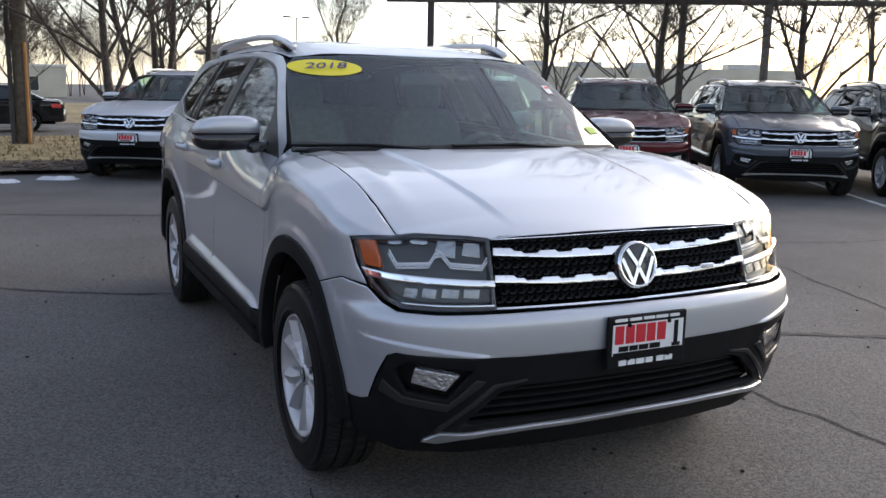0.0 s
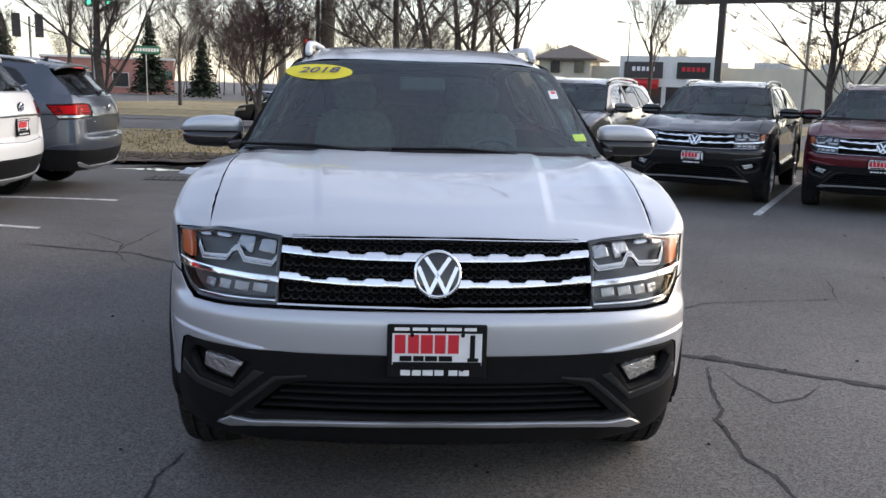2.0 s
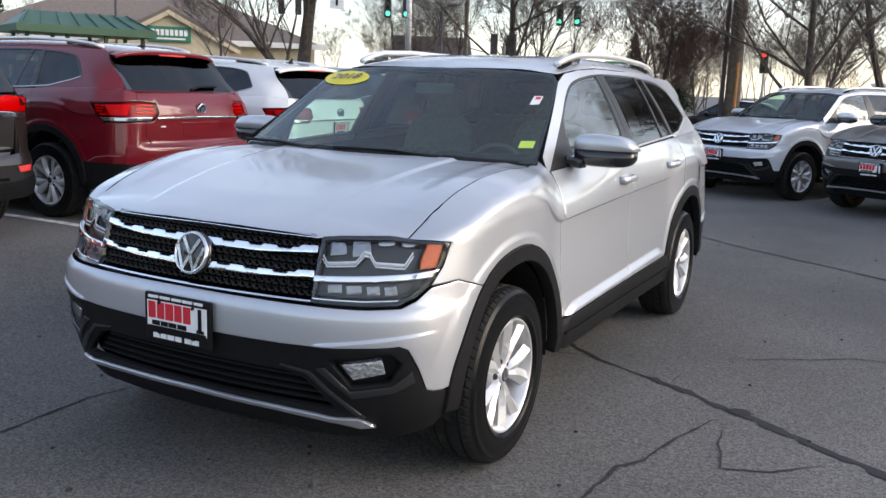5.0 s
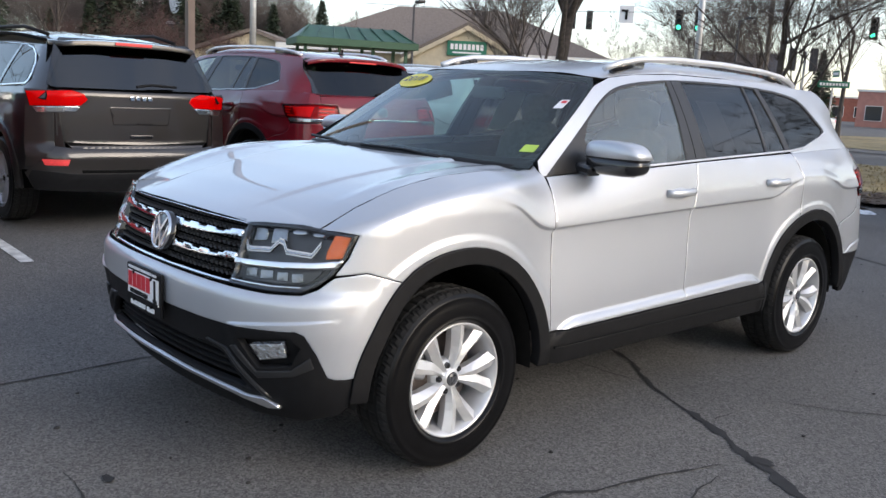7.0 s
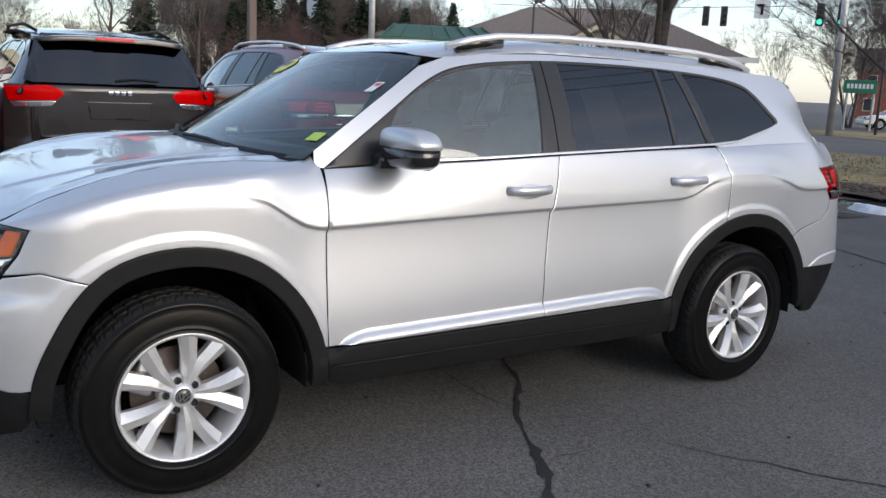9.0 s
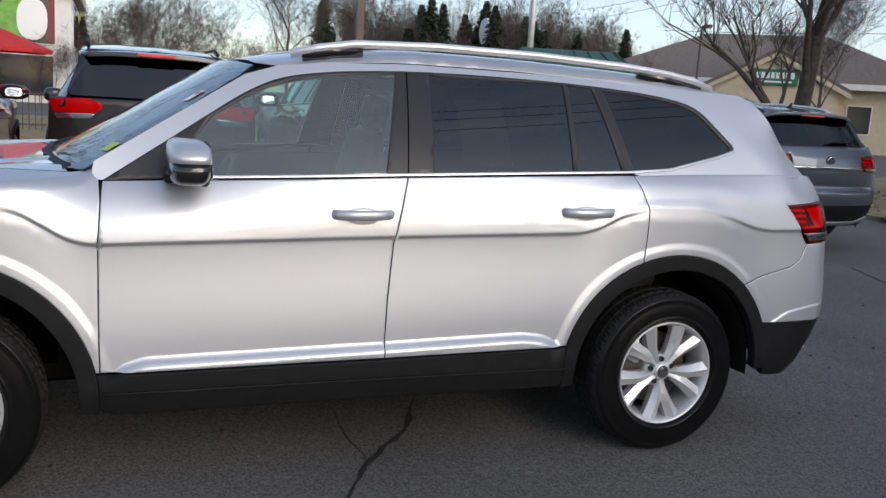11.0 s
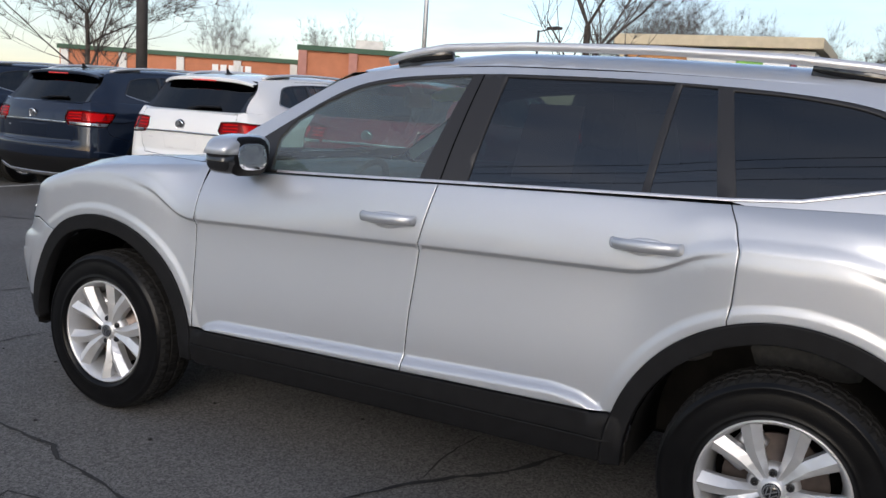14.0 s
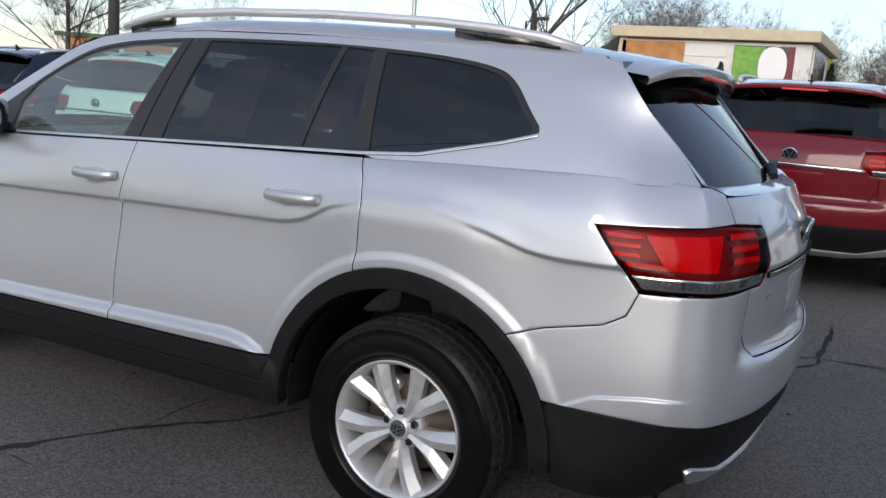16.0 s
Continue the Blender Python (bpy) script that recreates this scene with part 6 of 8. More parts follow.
saloon = make_saloon(paint_black)
saloon.matrix_world = Matrix.Translation((-3.0, 25.6, 0.006)) @ Matrix.Rotation(radians(-93), 4, "Z")
tagged(saloon, "black saloon waiting on the road", "car", "saloons")
for x, y, a, paint, lab in ((17.5, 36.5, 80, paint_black, "black saloon in the lot before the mall"), (6.0, 60, 60, paint_red, "small red saloon far down the road"), (-10, 66, 30, paint_grey, "grey saloon far down the road"),
                            (-24, 52, -40, paint_white, "white saloon across the junction"), (-27, 50.5, -40, paint_white, "white saloon across the junction"), (14, 62, 75, paint_beige, "grey-beige saloon in the far lot"), (25, 60, -100, paint_blue, "blue saloon in the far lot")):
    c = copy_thing(saloon, Matrix.Translation((x, y, 0.03)) @ Matrix.Rotation(radians(a), 4, "Z"))
    for o in c.children_recursive:
        for slot in o.material_slots:
            if slot.material == paint_black:
                slot.link = "OBJECT"
                slot.material = paint
    tagged(c, lab, "car", "saloons")

# ---- the lot: lines, cracks, verge, grate ----
def ribbon(name, pts, width, z, mat, seed=0, wobble=0.03, label="", category="", parent=None):
    """A thin crooked strip on the ground."""
    rnd = random.Random(seed)
    fine = []
    for a, b in zip(pts, pts[1:]):
        n = max(2, int((Vector(b) - Vector(a)).length / 0.05))
        for i in range(n):
            t = i / n
            fine.append(Vector((a[0] + (b[0] - a[0]) * t, a[1] + (b[1] - a[1]) * t)))
    fine.append(Vector(pts[-1]))
    walk_x = walk_y = 0.0
    out = []
    for p in fine:
        walk_x, walk_y = walk_x * 0.8 + rnd.uniform(-1, 1) * wobble * 0.5, walk_y * 0.8 + rnd.uniform(-1, 1) * wobble * 0.5
        out.append(p + Vector((walk_x, walk_y)))
    bm = bmesh.new()
    prev = None
    for i, p in enumerate(out):
        d = (out[min(i + 1, len(out) - 1)] - out[max(i - 1, 0)]).normalized()
        w = width * (0.35 + rnd.random() * 0.9) * 0.5 * min(1.0, 0.25 + 0.15 * min(i, len(out) - 1 - i))
        row = [bm.verts.new((p.x - d.y * w, p.y + d.x * w, z + lift(p.x, p.y))), bm.verts.new((p.x + d.y * w, p.y - d.x * w, z + lift(p.x, p.y)))]
        if prev:
            bm.faces.new((prev[0], prev[1], row[1], row[0]))
        prev = row
    ob = mesh_object(name, bm, mat)
    return tagged(ob, label, category, kind="structure")


CRACKS = [
    ([(0.1, 0.58), (0.44, 0.44), (0.82, 0.13), (1.08, 0.0)], 0.03, crack_tar), ([(1.08, 0.0), (1.4, -0.13), (1.64, -0.3), (1.88, -0.38), (2.2, -0.66), (2.65, -0.9), (3.1, -1.15), (4.2, -1.9)], 0.065, crack_tar),
    ([(1.66, -0.5), (1.53, -0.9), (1.5, -1.17), (1.42, -1.3), (1.36, -1.75), (1.42, -1.94), (1.41, -2.3), (1.33, -2.8), (1.45, -3.3)], 0.02, crack_dry), ([(1.72, -0.6), (1.79, -1.08), (1.98, -0.99), (2.18, -0.82)], 0.014, crack_dry),
    ([(-0.95, -3.0), (-1.02, -2.6), (-1.04, -2.32), (-1.08, -1.94), (-1.0, -1.7)], 0.02, crack_dry), ([(0.14, -2.78), (0.45, -2.8), (0.84, -2.76), (1.2, -2.62)], 0.016, crack_dry),
    ([(-3.4, 2.55), (-2.44, 2.54), (-1.4, 1.86), (-0.9, 1.7)], 0.04, crack_tar), ([(-2.56, 2.6), (-2.49, 3.99)], 0.018, crack_dry), ([(4.18, 0.94), (3.93, 0.28), (3.68, -0.53), (3.5, -1.3)], 0.02, crack_dry),
    ([(4.6, 2.0), (5.08, 1.88), (5.78, 1.63), (6.41, 1.6), (7.6, 1.2)], 0.03, crack_tar), ([(-3.2, 6.8), (-2.18, 6.41), (-0.59, 5.8), (0.13, 5.36), (1.11, 4.59), (1.76, 4.18), (2.6, 3.6)], 0.04, crack_tar),
    ([(0.1, -4.1), (-0.51, -3.81), (-0.9, -3.6)], 0.018, crack_dry), ([(-2.5, -7.14), (-2.64, -6.5), (-2.4, -6.1)], 0.05, crack_tar), ([(0.82, 0.13), (0.2, 0.12)], 0.014, crack_dry), ([(1.34, -0.1), (1.36, 0.17)], 0.014, crack_dry),
    ([(-2.4, 2.2), (-2.56, 2.52), (-2.62, 2.93), (-3.1, 3.4)], 0.018, crack_dry), ([(-4.8, 1.6), (-4.78, 3.18)], 0.02, crack_dry), ([(1.42, 0.5), (2.2, 1.0), (3.3, 1.2), (3.6, 2.0)], 0.012, crack_dry),
]
for k, (pts, w, mat) in enumerate(CRACKS):
    ribbon("crack", pts, w, 0.004, mat, k, 0.02 if w < 0.05 else 0.035, "dark crooked crack in the asphalt", "crack")
rnd = random.Random(5)
bm = bmesh.new()
for _ in range(260):      # crumbs and grit
    x, y = rnd.uniform(-3.2, 5), rnd.uniform(-5.5, 6)
    r = rnd.uniform(0.004, 0.012)
    bmesh.ops.create_icosphere(bm, subdivisions=1, radius=r, matrix=Matrix.Translation((x, y, r * 0.4)) @ Matrix.Diagonal((1, rnd.uniform(0.6, 1.4), 0.6, 1)))
tagged(mesh_object("grit", bm, crack_dry), "scattered dark crumbs of grit on asphalt", "grit", kind="stuff")
for x, y, r in ((0.30, -2.66, 0.035), (-0.35, -2.95, 0.03), (-0.2, -3.0, 0.025), (1.75, -0.33, 0.06)):
    polygon("stain", [(x + r * rnd.uniform(0.7, 1.3) * math.cos(a), y + 0.6 * r * rnd.uniform(0.7, 1.3) * math.sin(a)) for a in np.linspace(0, 2 * math.pi, 14, endpoint=False)], 0.0065, crack_tar, label="small dark oil stain on asphalt", category="stain")


def stall_line(a, b, width=0.10):
    a, b = Vector(a), Vector(b)
    n = Vector((-(b - a).y, (b - a).x)).normalized() * width / 2
    bm = bmesh.new()
    steps = 24
    rows = [[bm.verts.new((*(a.lerp(b, k / steps) + s * n), 0.006 + lift(*a.lerp(b, k / steps)))) for s in (-1, 1)] for k in range(steps + 1)]
    for p, q in zip(rows, rows[1:]):
        bm.faces.new((p[0], q[0], q[1], p[1]))
    tagged(mesh_object("stall_line", bm, line_paint), "worn white parking stall line", "marking", kind="structure")


for y in (-9.45, -6.9, -4.35, -1.78, 0.85, 3.42, 5.88):
    stall_line((-3.55, y), (-8.7, y))
for k in range(-1, 5):
    a = Vector((4.62 + 2.1 * k, 5.85 - 1.27 * k))
    stall_line(a, a + Vector((0.514, 0.857)) * 5.2)

verge = [(-40, 11.6), (-12, 11.3), (-6, 11.4), (-3.9, 12.0), (-1.7, 12.15), (0.2, 12.6), (1.6, 14.6), (3.2, 16.2), (10.5, 12.0), (30, 0.2), (36, 4), (14, 16.8), (4.5, 21.6), (-40, 22.5)]
bm = bmesh.new()
top = [bm.verts.new((x, y, 0.07)) for x, y in verge]
low = [bm.verts.new((x, y, -0.02)) for x, y in verge]
bm.faces.new(top)
for i in range(len(top)):
    bm.faces.new((top[i], low[i], low[(i + 1) % len(top)], top[(i + 1) % len(top)]))
bmesh.ops.recalc_face_normals(bm, faces=bm.faces)
tagged(mesh_object("grass_verge", bm, grass), "strip of dry winter grass beside the road", "grass", kind="structure")
blades = bmesh.new()
for _ in range(5200):
    x, y = rnd.uniform(-12, 5), rnd.uniform(11.5, 21.2)
    if not inside(verge, np.array([[x, y]]))[0]:
        continue
    h, a = rnd.uniform(0.03, 0.10), rnd.uniform(0, 6.3)
    c = Vector((x, y, 0.068))
    w = Vector((math.cos(a), math.sin(a), 0)) * 0.02
    blades.faces.new([blades.verts.new(p) for p in (c - w, c + w, c + Vector((rnd.uniform(-0.06, 0.06), rnd.uniform(-0.06, 0.06), h)))])
tagged(mesh_object("grass_blades", blades, grass), "tufts of dry yellow winter grass", "grass", kind="stuff")


def blot(name, pts, z, mat, label, category, seed=0, rough=0.12):
    r = random.Random(seed)
    out = []
    for a, b in zip(pts, pts[1:] + pts[:1]):
        for i in range(6):
            t = i / 6
            out.append((a[0] + (b[0] - a[0]) * t + r.uniform(-rough, rough), a[1] + (b[1] - a[1]) * t + r.uniform(-rough, rough)))
    return polygon(name, out, z, mat, label=label, category=category)


blot("mud_bank", [(-7, 11.2), (-4, 11.0), (-1, 11.2), (0.4, 11.9), (0.6, 13.0), (-1.5, 13.2), (-4, 13.3), (-7, 12.6)], 0.076, mulch, "bank of bare mud and mulch at the grass edge", "mud", 1, 0.2)
bm = bmesh.new()
for _ in range(420):
    x, y = rnd.uniform(-7, 0.6), rnd.gauss(12.0, 0.45)
    r = rnd.uniform(0.02, 0.075)
    bmesh.ops.create_icosphere(bm, subdivisions=1, radius=r, matrix=Matrix.Translation((x, y, 0.075)) @ Matrix.Diagonal((rnd.uniform(0.8, 1.8), 1, 0.55, 1)))
tagged(mesh_object("mud_clods", bm, mulch), "dark clods of mud and leaf litter", "mud", kind="stuff")
blot("puddle", [(-4.95, 10.2), (-4.0, 9.95), (-2.9, 9.9), (-2.3, 10.2), (-2.4, 10.75), (-2.8, 10.95), (-4.2, 10.9)], 0.008, meltwater, "shallow still puddle of meltwater along the muddy verge", "puddle", 2, 0.09)
def snow_patch(x0, x1, y0, y1, high, seed):
    """What is left of a ploughed bank: low, lumpy, with a ragged rim."""
    r = random.Random(seed)
    bm, rows = bmesh.new(), []
    lumps = [(r.uniform(x0, x1), r.uniform(y0, y1), r.uniform(0.15, 0.4)) for _ in range(14)]
    for j in range(13):
        row = []
        for i in range(31):
            u, w = i / 30, j / 12
            x, y = x0 + (x1 - x0) * u, y0 + (y1 - y0) * w
            edge = min(1.0, 5 * u, 5 * (1 - u)) * min(1.0, 3 * w, 3 * (1 - w))
            z = high * edge * (0.35 + 0.9 * max(math.exp(-((x - a) ** 2 + (y - b) ** 2) / c ** 2) for a, b, c in lumps)) + r.uniform(-0.008, 0.008) - 0.012
            row.append(bm.verts.new((x + r.uniform(-0.02, 0.02), y + r.uniform(-0.02, 0.02) + 0.10 * math.sin(5 * x + seed), z)))
        rows.append(row)
    for p, q in zip(rows, rows[1:]):
        for i in range(30):
            bm.faces.new((p[i], p[i + 1], q[i + 1], q[i]))
    return tagged(mesh_object("snow_patch", bm, snow, smooth=True), "thin patch of old grey-white snow at the lot's edge", "snow")


snow_patch(-2.5, -1.95, 9.95, 10.25, 0.045, 3)
snow_patch(-1.75, -1.1, 10.2, 10.5, 0.05, 5)
snow_patch(-3.7, -2.85, 9.5, 9.9, 0.09, 8)
grate = empty("drain_grate")
part("grate_frame", box(bmesh.new(), (1.05, 0.62, 0.012), (-3.45, 8.75, 0.004)), iron, grate)
for k in range(9):
    part("grate_bar", box(bmesh.new(), (0.055, 0.54, 0.016), (-3.89 + 0.11 * k, 8.75, 0.013)), steel_dark, grate)
tagged(grate, "rusty cast iron drain grate set in asphalt", "drain")

# the road behind the verge and its far side
polygon("road", [(-90, 22.6), (4.6, 21.7), (60, -6), (90, 12), (20, 45), (-20, 47), (-90, 47)], 0.006, asphalt, label="grey asphalt road crossing behind the verge", category="road")
for k, (a, b) in enumerate((((-13, 30.5), (-5.5, 29.6)), ((-5, 27.5), (-1, 28.2)), ((-14, 34), (-8, 33.2)), ((-40, 26), (-18, 29)))):
    stall_line(a, b, 0.5 if k < 3 else 0.15)
polygon("far_verge", [(-30, 36), (-11, 33.5), (-4, 31.5), (8, 31), (30, 27), (60, 10), (75, 20), (40, 60), (12, 66), (-12, 70), (-22, 48)], 0.02, grass, label="dry grass island across the road", category="grass")
polygon("far_lot", [(10, 44), (60, 22), (120, 60), (60, 110), (0, 100)], 0.03, asphalt, label="asphalt lot in front of the shops", category="ground")
tagged(sheet("west_lawn", [-34, -20, -13] + [-12.7 + 0.3 * k for k in range(12)] + [-9.25], [-40, -20, -13] + [-12.5 + 0.5 * k for k in range(48)], 0.010, grass), "dry lawn behind the parked cars", "grass", kind="structure")

# ---- trees ----
def tree_mesh(seed, height, trunks=1, spread=0.5, levels=4, lean=0.06, start=0.28, twigs=5, stout=0.0145, rise=0.22, reach=1.0):
    """Two meshes: the trunk with its limbs, and the fine crown of twigs."""
    r = random.Random(seed)
    wood, fine = ([], []), ([], [])

    def stick(store, p, q, r0, r1, n):
        v, f = store
        d = (q - p).normalized()
        a = d.orthogonal().normalized()
        b = d.cross(a)
        base = len(v)
        for c, rad in ((p, r0), (q, r1)):
            v.extend([tuple(c + (a * math.cos(t) + b * math.sin(t)) * rad) for t in (2 * math.pi * k / n for k in range(n))])
        f.extend([(base + k, base + (k + 1) % n, base + n + (k + 1) % n, base + n + k) for k in range(n)])

    def grow(p, d, length, rad, level):
        steps = 4 if level < 2 else 3
        for i in range(steps):
            bend = Vector((r.uniform(-1, 1), r.uniform(-1, 1), r.uniform(-0.4, 0.8))) * (0.10 if level == 0 else 0.22)
            d = (d + bend).normalized()
            q = p + d * length / steps
            r1 = max(rad * (0.84 if level == 0 else 0.76), 0.006)
            stick(wood if level < 2 else fine, p, q, rad, r1, 8 if level == 0 else 5 if level == 1 else 3)
            frac = (i + 1) / steps
            if level < levels and (level > 0 or frac > start):
                for _ in range(r.choice((1, 2, 2, 3)) if level < 2 else r.choice((1, 2, 2))):
                    side = Vector((r.uniform(-1, 1), r.uniform(-1, 1), r.uniform(-0.1, 0.5))).normalized()
                    nd = (d * (1 - spread) + side * (spread + 0.15) + Vector((0, 0, rise))).normalized()
                    grow(q, nd, length * r.uniform(0.48, 0.72) * (reach if level == 0 else 1.0), r1 * r.uniform(0.45, 0.66), level + 1)
            p, rad = q, r1
        if level == levels:
            for _ in range(twigs):
                side = (d + Vector((r.uniform(-1, 1), r.uniform(-1, 1), r.uniform(-0.5, 0.8)))).normalized()
                stick(fine, p, p + side * length * r.uniform(0.3, 0.8), 0.006, 0.003, 3)

    for k in range(trunks):
        a = 2 * math.pi * k / trunks + r.random()
        d = Vector((math.cos(a) * (lean + 0.16 * (trunks > 1)), math.sin(a) * (lean + 0.16 * (trunks > 1)), 1)).normalized()
        grow(Vector((0.12 * math.cos(a) * (trunks > 1), 0.12 * math.sin(a) * (trunks > 1), -0.1)), d, height * 0.55 * r.uniform(0.85, 1.1), height * stout / (1 + 0.25 * (trunks - 1)), 0)
    meshes = []
    for name, (v, f) in (("trunk", wood), ("crown", fine)):
        me = bpy.data.meshes.new(name)
        me.from_pydata(v, [], f)
        me.update()
        me.polygons.foreach_set("use_smooth", [True] * len(f))
        meshes.append(me)
    return meshes


def make_tree(meshes, x, y, scale=1.0, turn=0.0, mats=None, label="", group="bare trees", name="tree", z=0.0):
    t = empty(name, Matrix.Translation((x, y, z)) @ Matrix.Rotation(turn, 4, "Z") @ Matrix.Diagonal((scale, scale, scale, 1)))
    for me, mat in zip(meshes, mats or (bark, twig)):
        if not me.materials:
            me.materials.append(mat)
        o = new(me.name.split(".")[0], me)
        o.parent = t
        if me.materials[0] != mat:
            o.material_slots[0].link = "OBJECT"
            o.material_slots[0].material = mat
    return tagged(t, label or "bare winter tree with fine branching crown", "tree", group)


oak = tree_mesh(3, 11, 1, 0.52, 4, start=0.3)
split = tree_mesh(8, 11, 3, 0.60, 3, start=0.15, twigs=12, stout=0.017, rise=0.10, reach=1.25)
maple = tree_mesh(14, 6.0, 1, 0.55, 4, start=0.22)
broad = tree_mesh(51, 7.6, 1, 0.62, 3, start=0.2, twigs=14, stout=0.016, rise=0.13, reach=1.3)
broad2 = tree_mesh(57, 7.6, 1, 0.60, 3, start=0.15, twigs=14, stout=0.017, rise=0.15, reach=1.35)
sapling = tree_mesh(21, 7.0, 1, 0.5, 2, start=0.3, twigs=7, stout=0.02)
poplar = tree_mesh(31, 11, 1, 0.30, 4, start=0.25)
make_tree(maple, -3.55, 17.4, 0.95, 0.4, (bark, twig_red), "small bare tree with reddish twigs in the verge", z=0.06)
make_tree(split, 2.0, 24.0, 1.05, 1.0, label="large bare tree with several dark trunks", z=0.0)
make_tree(oak, 4.6, 29.5, 0.95, 2.2)
shade = tree_mesh(63, 9.5, 1, 0.50, 4, start=0.2, stout=0.027)
make_tree(shade, -11.6, 13.2, 0.95, 0.3, label="broad bare tree beside the bus shelter", z=0.06)
make_tree(broad, -6.9, 16.3, 1.0, 1.2, (bark, twig), "spreading bare tree near the street sign", z=0.06)
make_tree(broad2, 0.1, 17.6, 1.0, 0.6, (bark, twig), "spreading bare tree on the verge", z=0.06)
for k, (x, y, s) in enumerate(((8.6, 11.9, 0.85), (10.6, 10.8, 0.85), (13.2, 9.3, 0.95))):
    make_tree((broad, broad2)[k % 2], x, y, s, 2.3 * k, label="spreading bare tree behind the parked SUVs")
make_tree(sapling, -11.9, -3.7, 0.82, 0.5, label="young bare tree with twin stems", z=0.005)
for k, (x, y, s, kind) in enumerate(((30, 21, 0.9, oak), (27, 31, 0.8, poplar), (-7, 38, 0.8, maple), (-2, 44, 1.3, maple), (5, 40, 1.0, oak), (12, 36, 0.8, poplar),
                                     (-16, 40, 0.9, oak), (-24, 46, 0.95, poplar), (-30, 50, 0.9, split), (-33, 34, 0.8, oak), (-13, 50, 0.8, oak), (-50, 14, 1.0, poplar), (-22, 62, 1.0, poplar),
                                     (-15.5, -20.5, 0.9, broad), (-68, -16, 0.95, split), (-45, 8, 0.8, oak))):
    make_tree(kind, x, y, s, k * 1.7, z=0.02)
# trees on the far side of the lane, seen in the car's windows
for k, (x, y, s) in enumerate(((19, -5, 0.75), (24, 3, 0.8), (16, -14, 0.7))):
    make_tree(oak, x, y, s, k * 2.1)


def evergreen_mesh(seed, h):
    """Whorls of drooping branches, each a row of flat sprays left and right."""
    r = random.Random(seed)
    v, f = [], []
    whorls = 36
    for i in range(whorls):
        t = i / whorls
        z, reach = h * (0.07 + 0.92 * t), h * 0.27 * (1 - t) ** 0.95 + 0.10
        for k in range(9):
            a = 2 * math.pi * (k + 0.5 * (i % 2)) / 9 + r.uniform(-0.25, 0.25)
            long = reach * r.uniform(0.7, 1.15)
            out, side = Vector((math.cos(a), math.sin(a), 0)), Vector((-math.sin(a), math.cos(a), 0))
            for n in range(5):
                g = (n + 0.6) / 5
                root = out * long * g + Vector((0, 0, z - long * 0.22 * g * g + r.uniform(-0.16, 0.16)))
                for sgn in (-1, 1):
                    way = (out * 0.75 + side * sgn * r.uniform(0.5, 0.9) + Vector((0, 0, r.uniform(-0.5, 0.05)))).normalized()
                    size = (0.22 * long + 0.22) * (1.1 - 0.5 * g)
                    wide = way.cross(Vector((r.uniform(-0.9, 0.9), r.uniform(-0.9, 0.9), 1))).normalized() * size * 0.46
                    b = len(v)
                    v += [tuple(root - wide * 0.5), tuple(root + way * size * 0.45 + wide), tuple(root + way * size), tuple(root + way * size * 0.45 - wide)]
                    f.append((b, b + 1, b + 2, b + 3))
    me = bpy.data.meshes.new("crown")
    me.from_pydata(v, [], f)
    trunk = tube(bmesh.new(), (0, 0, 0), (0, 0, h * 0.95), h * 0.014, 0.02, 7)
    mt = bpy.data.meshes.new("trunk")
    trunk.to_mesh(mt)
    trunk.free()
    return mt, me


fir = evergreen_mesh(4, 11)
fir2 = evergreen_mesh(9, 9)
rf = random.Random(6)
places = [(-36, 80, 0.9), (-51, -8, 0.5), (-17, 76, 0.7), (-24, 85, 0.8), (-73, 40, 1.0)]
places += [(63 * math.cos(radians(a)) + rf.uniform(-3, 3), 63 * math.sin(radians(a)) + rf.uniform(-3, 3), rf.uniform(0.62, 0.95)) for a in np.linspace(149.5, 165.5, 17)]
places += [(70 * math.cos(radians(a)) + rf.uniform(-3, 3), 70 * math.sin(radians(a)) + rf.uniform(-3, 3), rf.uniform(0.8, 1.05)) for a in np.linspace(151, 160, 8)]
places += [(-66, -14.5, 0.42), (-65, -16.5, 0.36), (-67, -19, 0.4), (-63, -3, 0.6)]
for k, (x, y, s) in enumerate(places):
    make_tree(fir if k % 2 else fir2, x, y, s * 0.9, k * 1.3, (bark, needles), "dark evergreen in a belt of trees", "evergreens")


def woods(name, places, kinds, mat, label):
    """Many far trees joined into one piece."""
    v, f, base = [], [], 0
    for x, y, s, k, a in places:
        for me in kinds[k % len(kinds)]:
            co = np.empty(len(me.vertices) * 3)
            me.vertices.foreach_get("co", co)
            co = co.reshape(-1, 3) * s
            c, t = math.cos(a), math.sin(a)
            v.append(np.stack([co[:, 0] * c - co[:, 1] * t + x, co[:, 0] * t + co[:, 1] * c + y, co[:, 2]], 1))
            f += [tuple(i + base for i in p.vertices) for p in me.polygons]
            base += len(co)
    me = bpy.data.meshes.new(name)
    me.from_pydata(np.concatenate(v).tolist(), [], f)
    return tagged(finish(new(name, me), mat), label, "woods", kind="stuff")


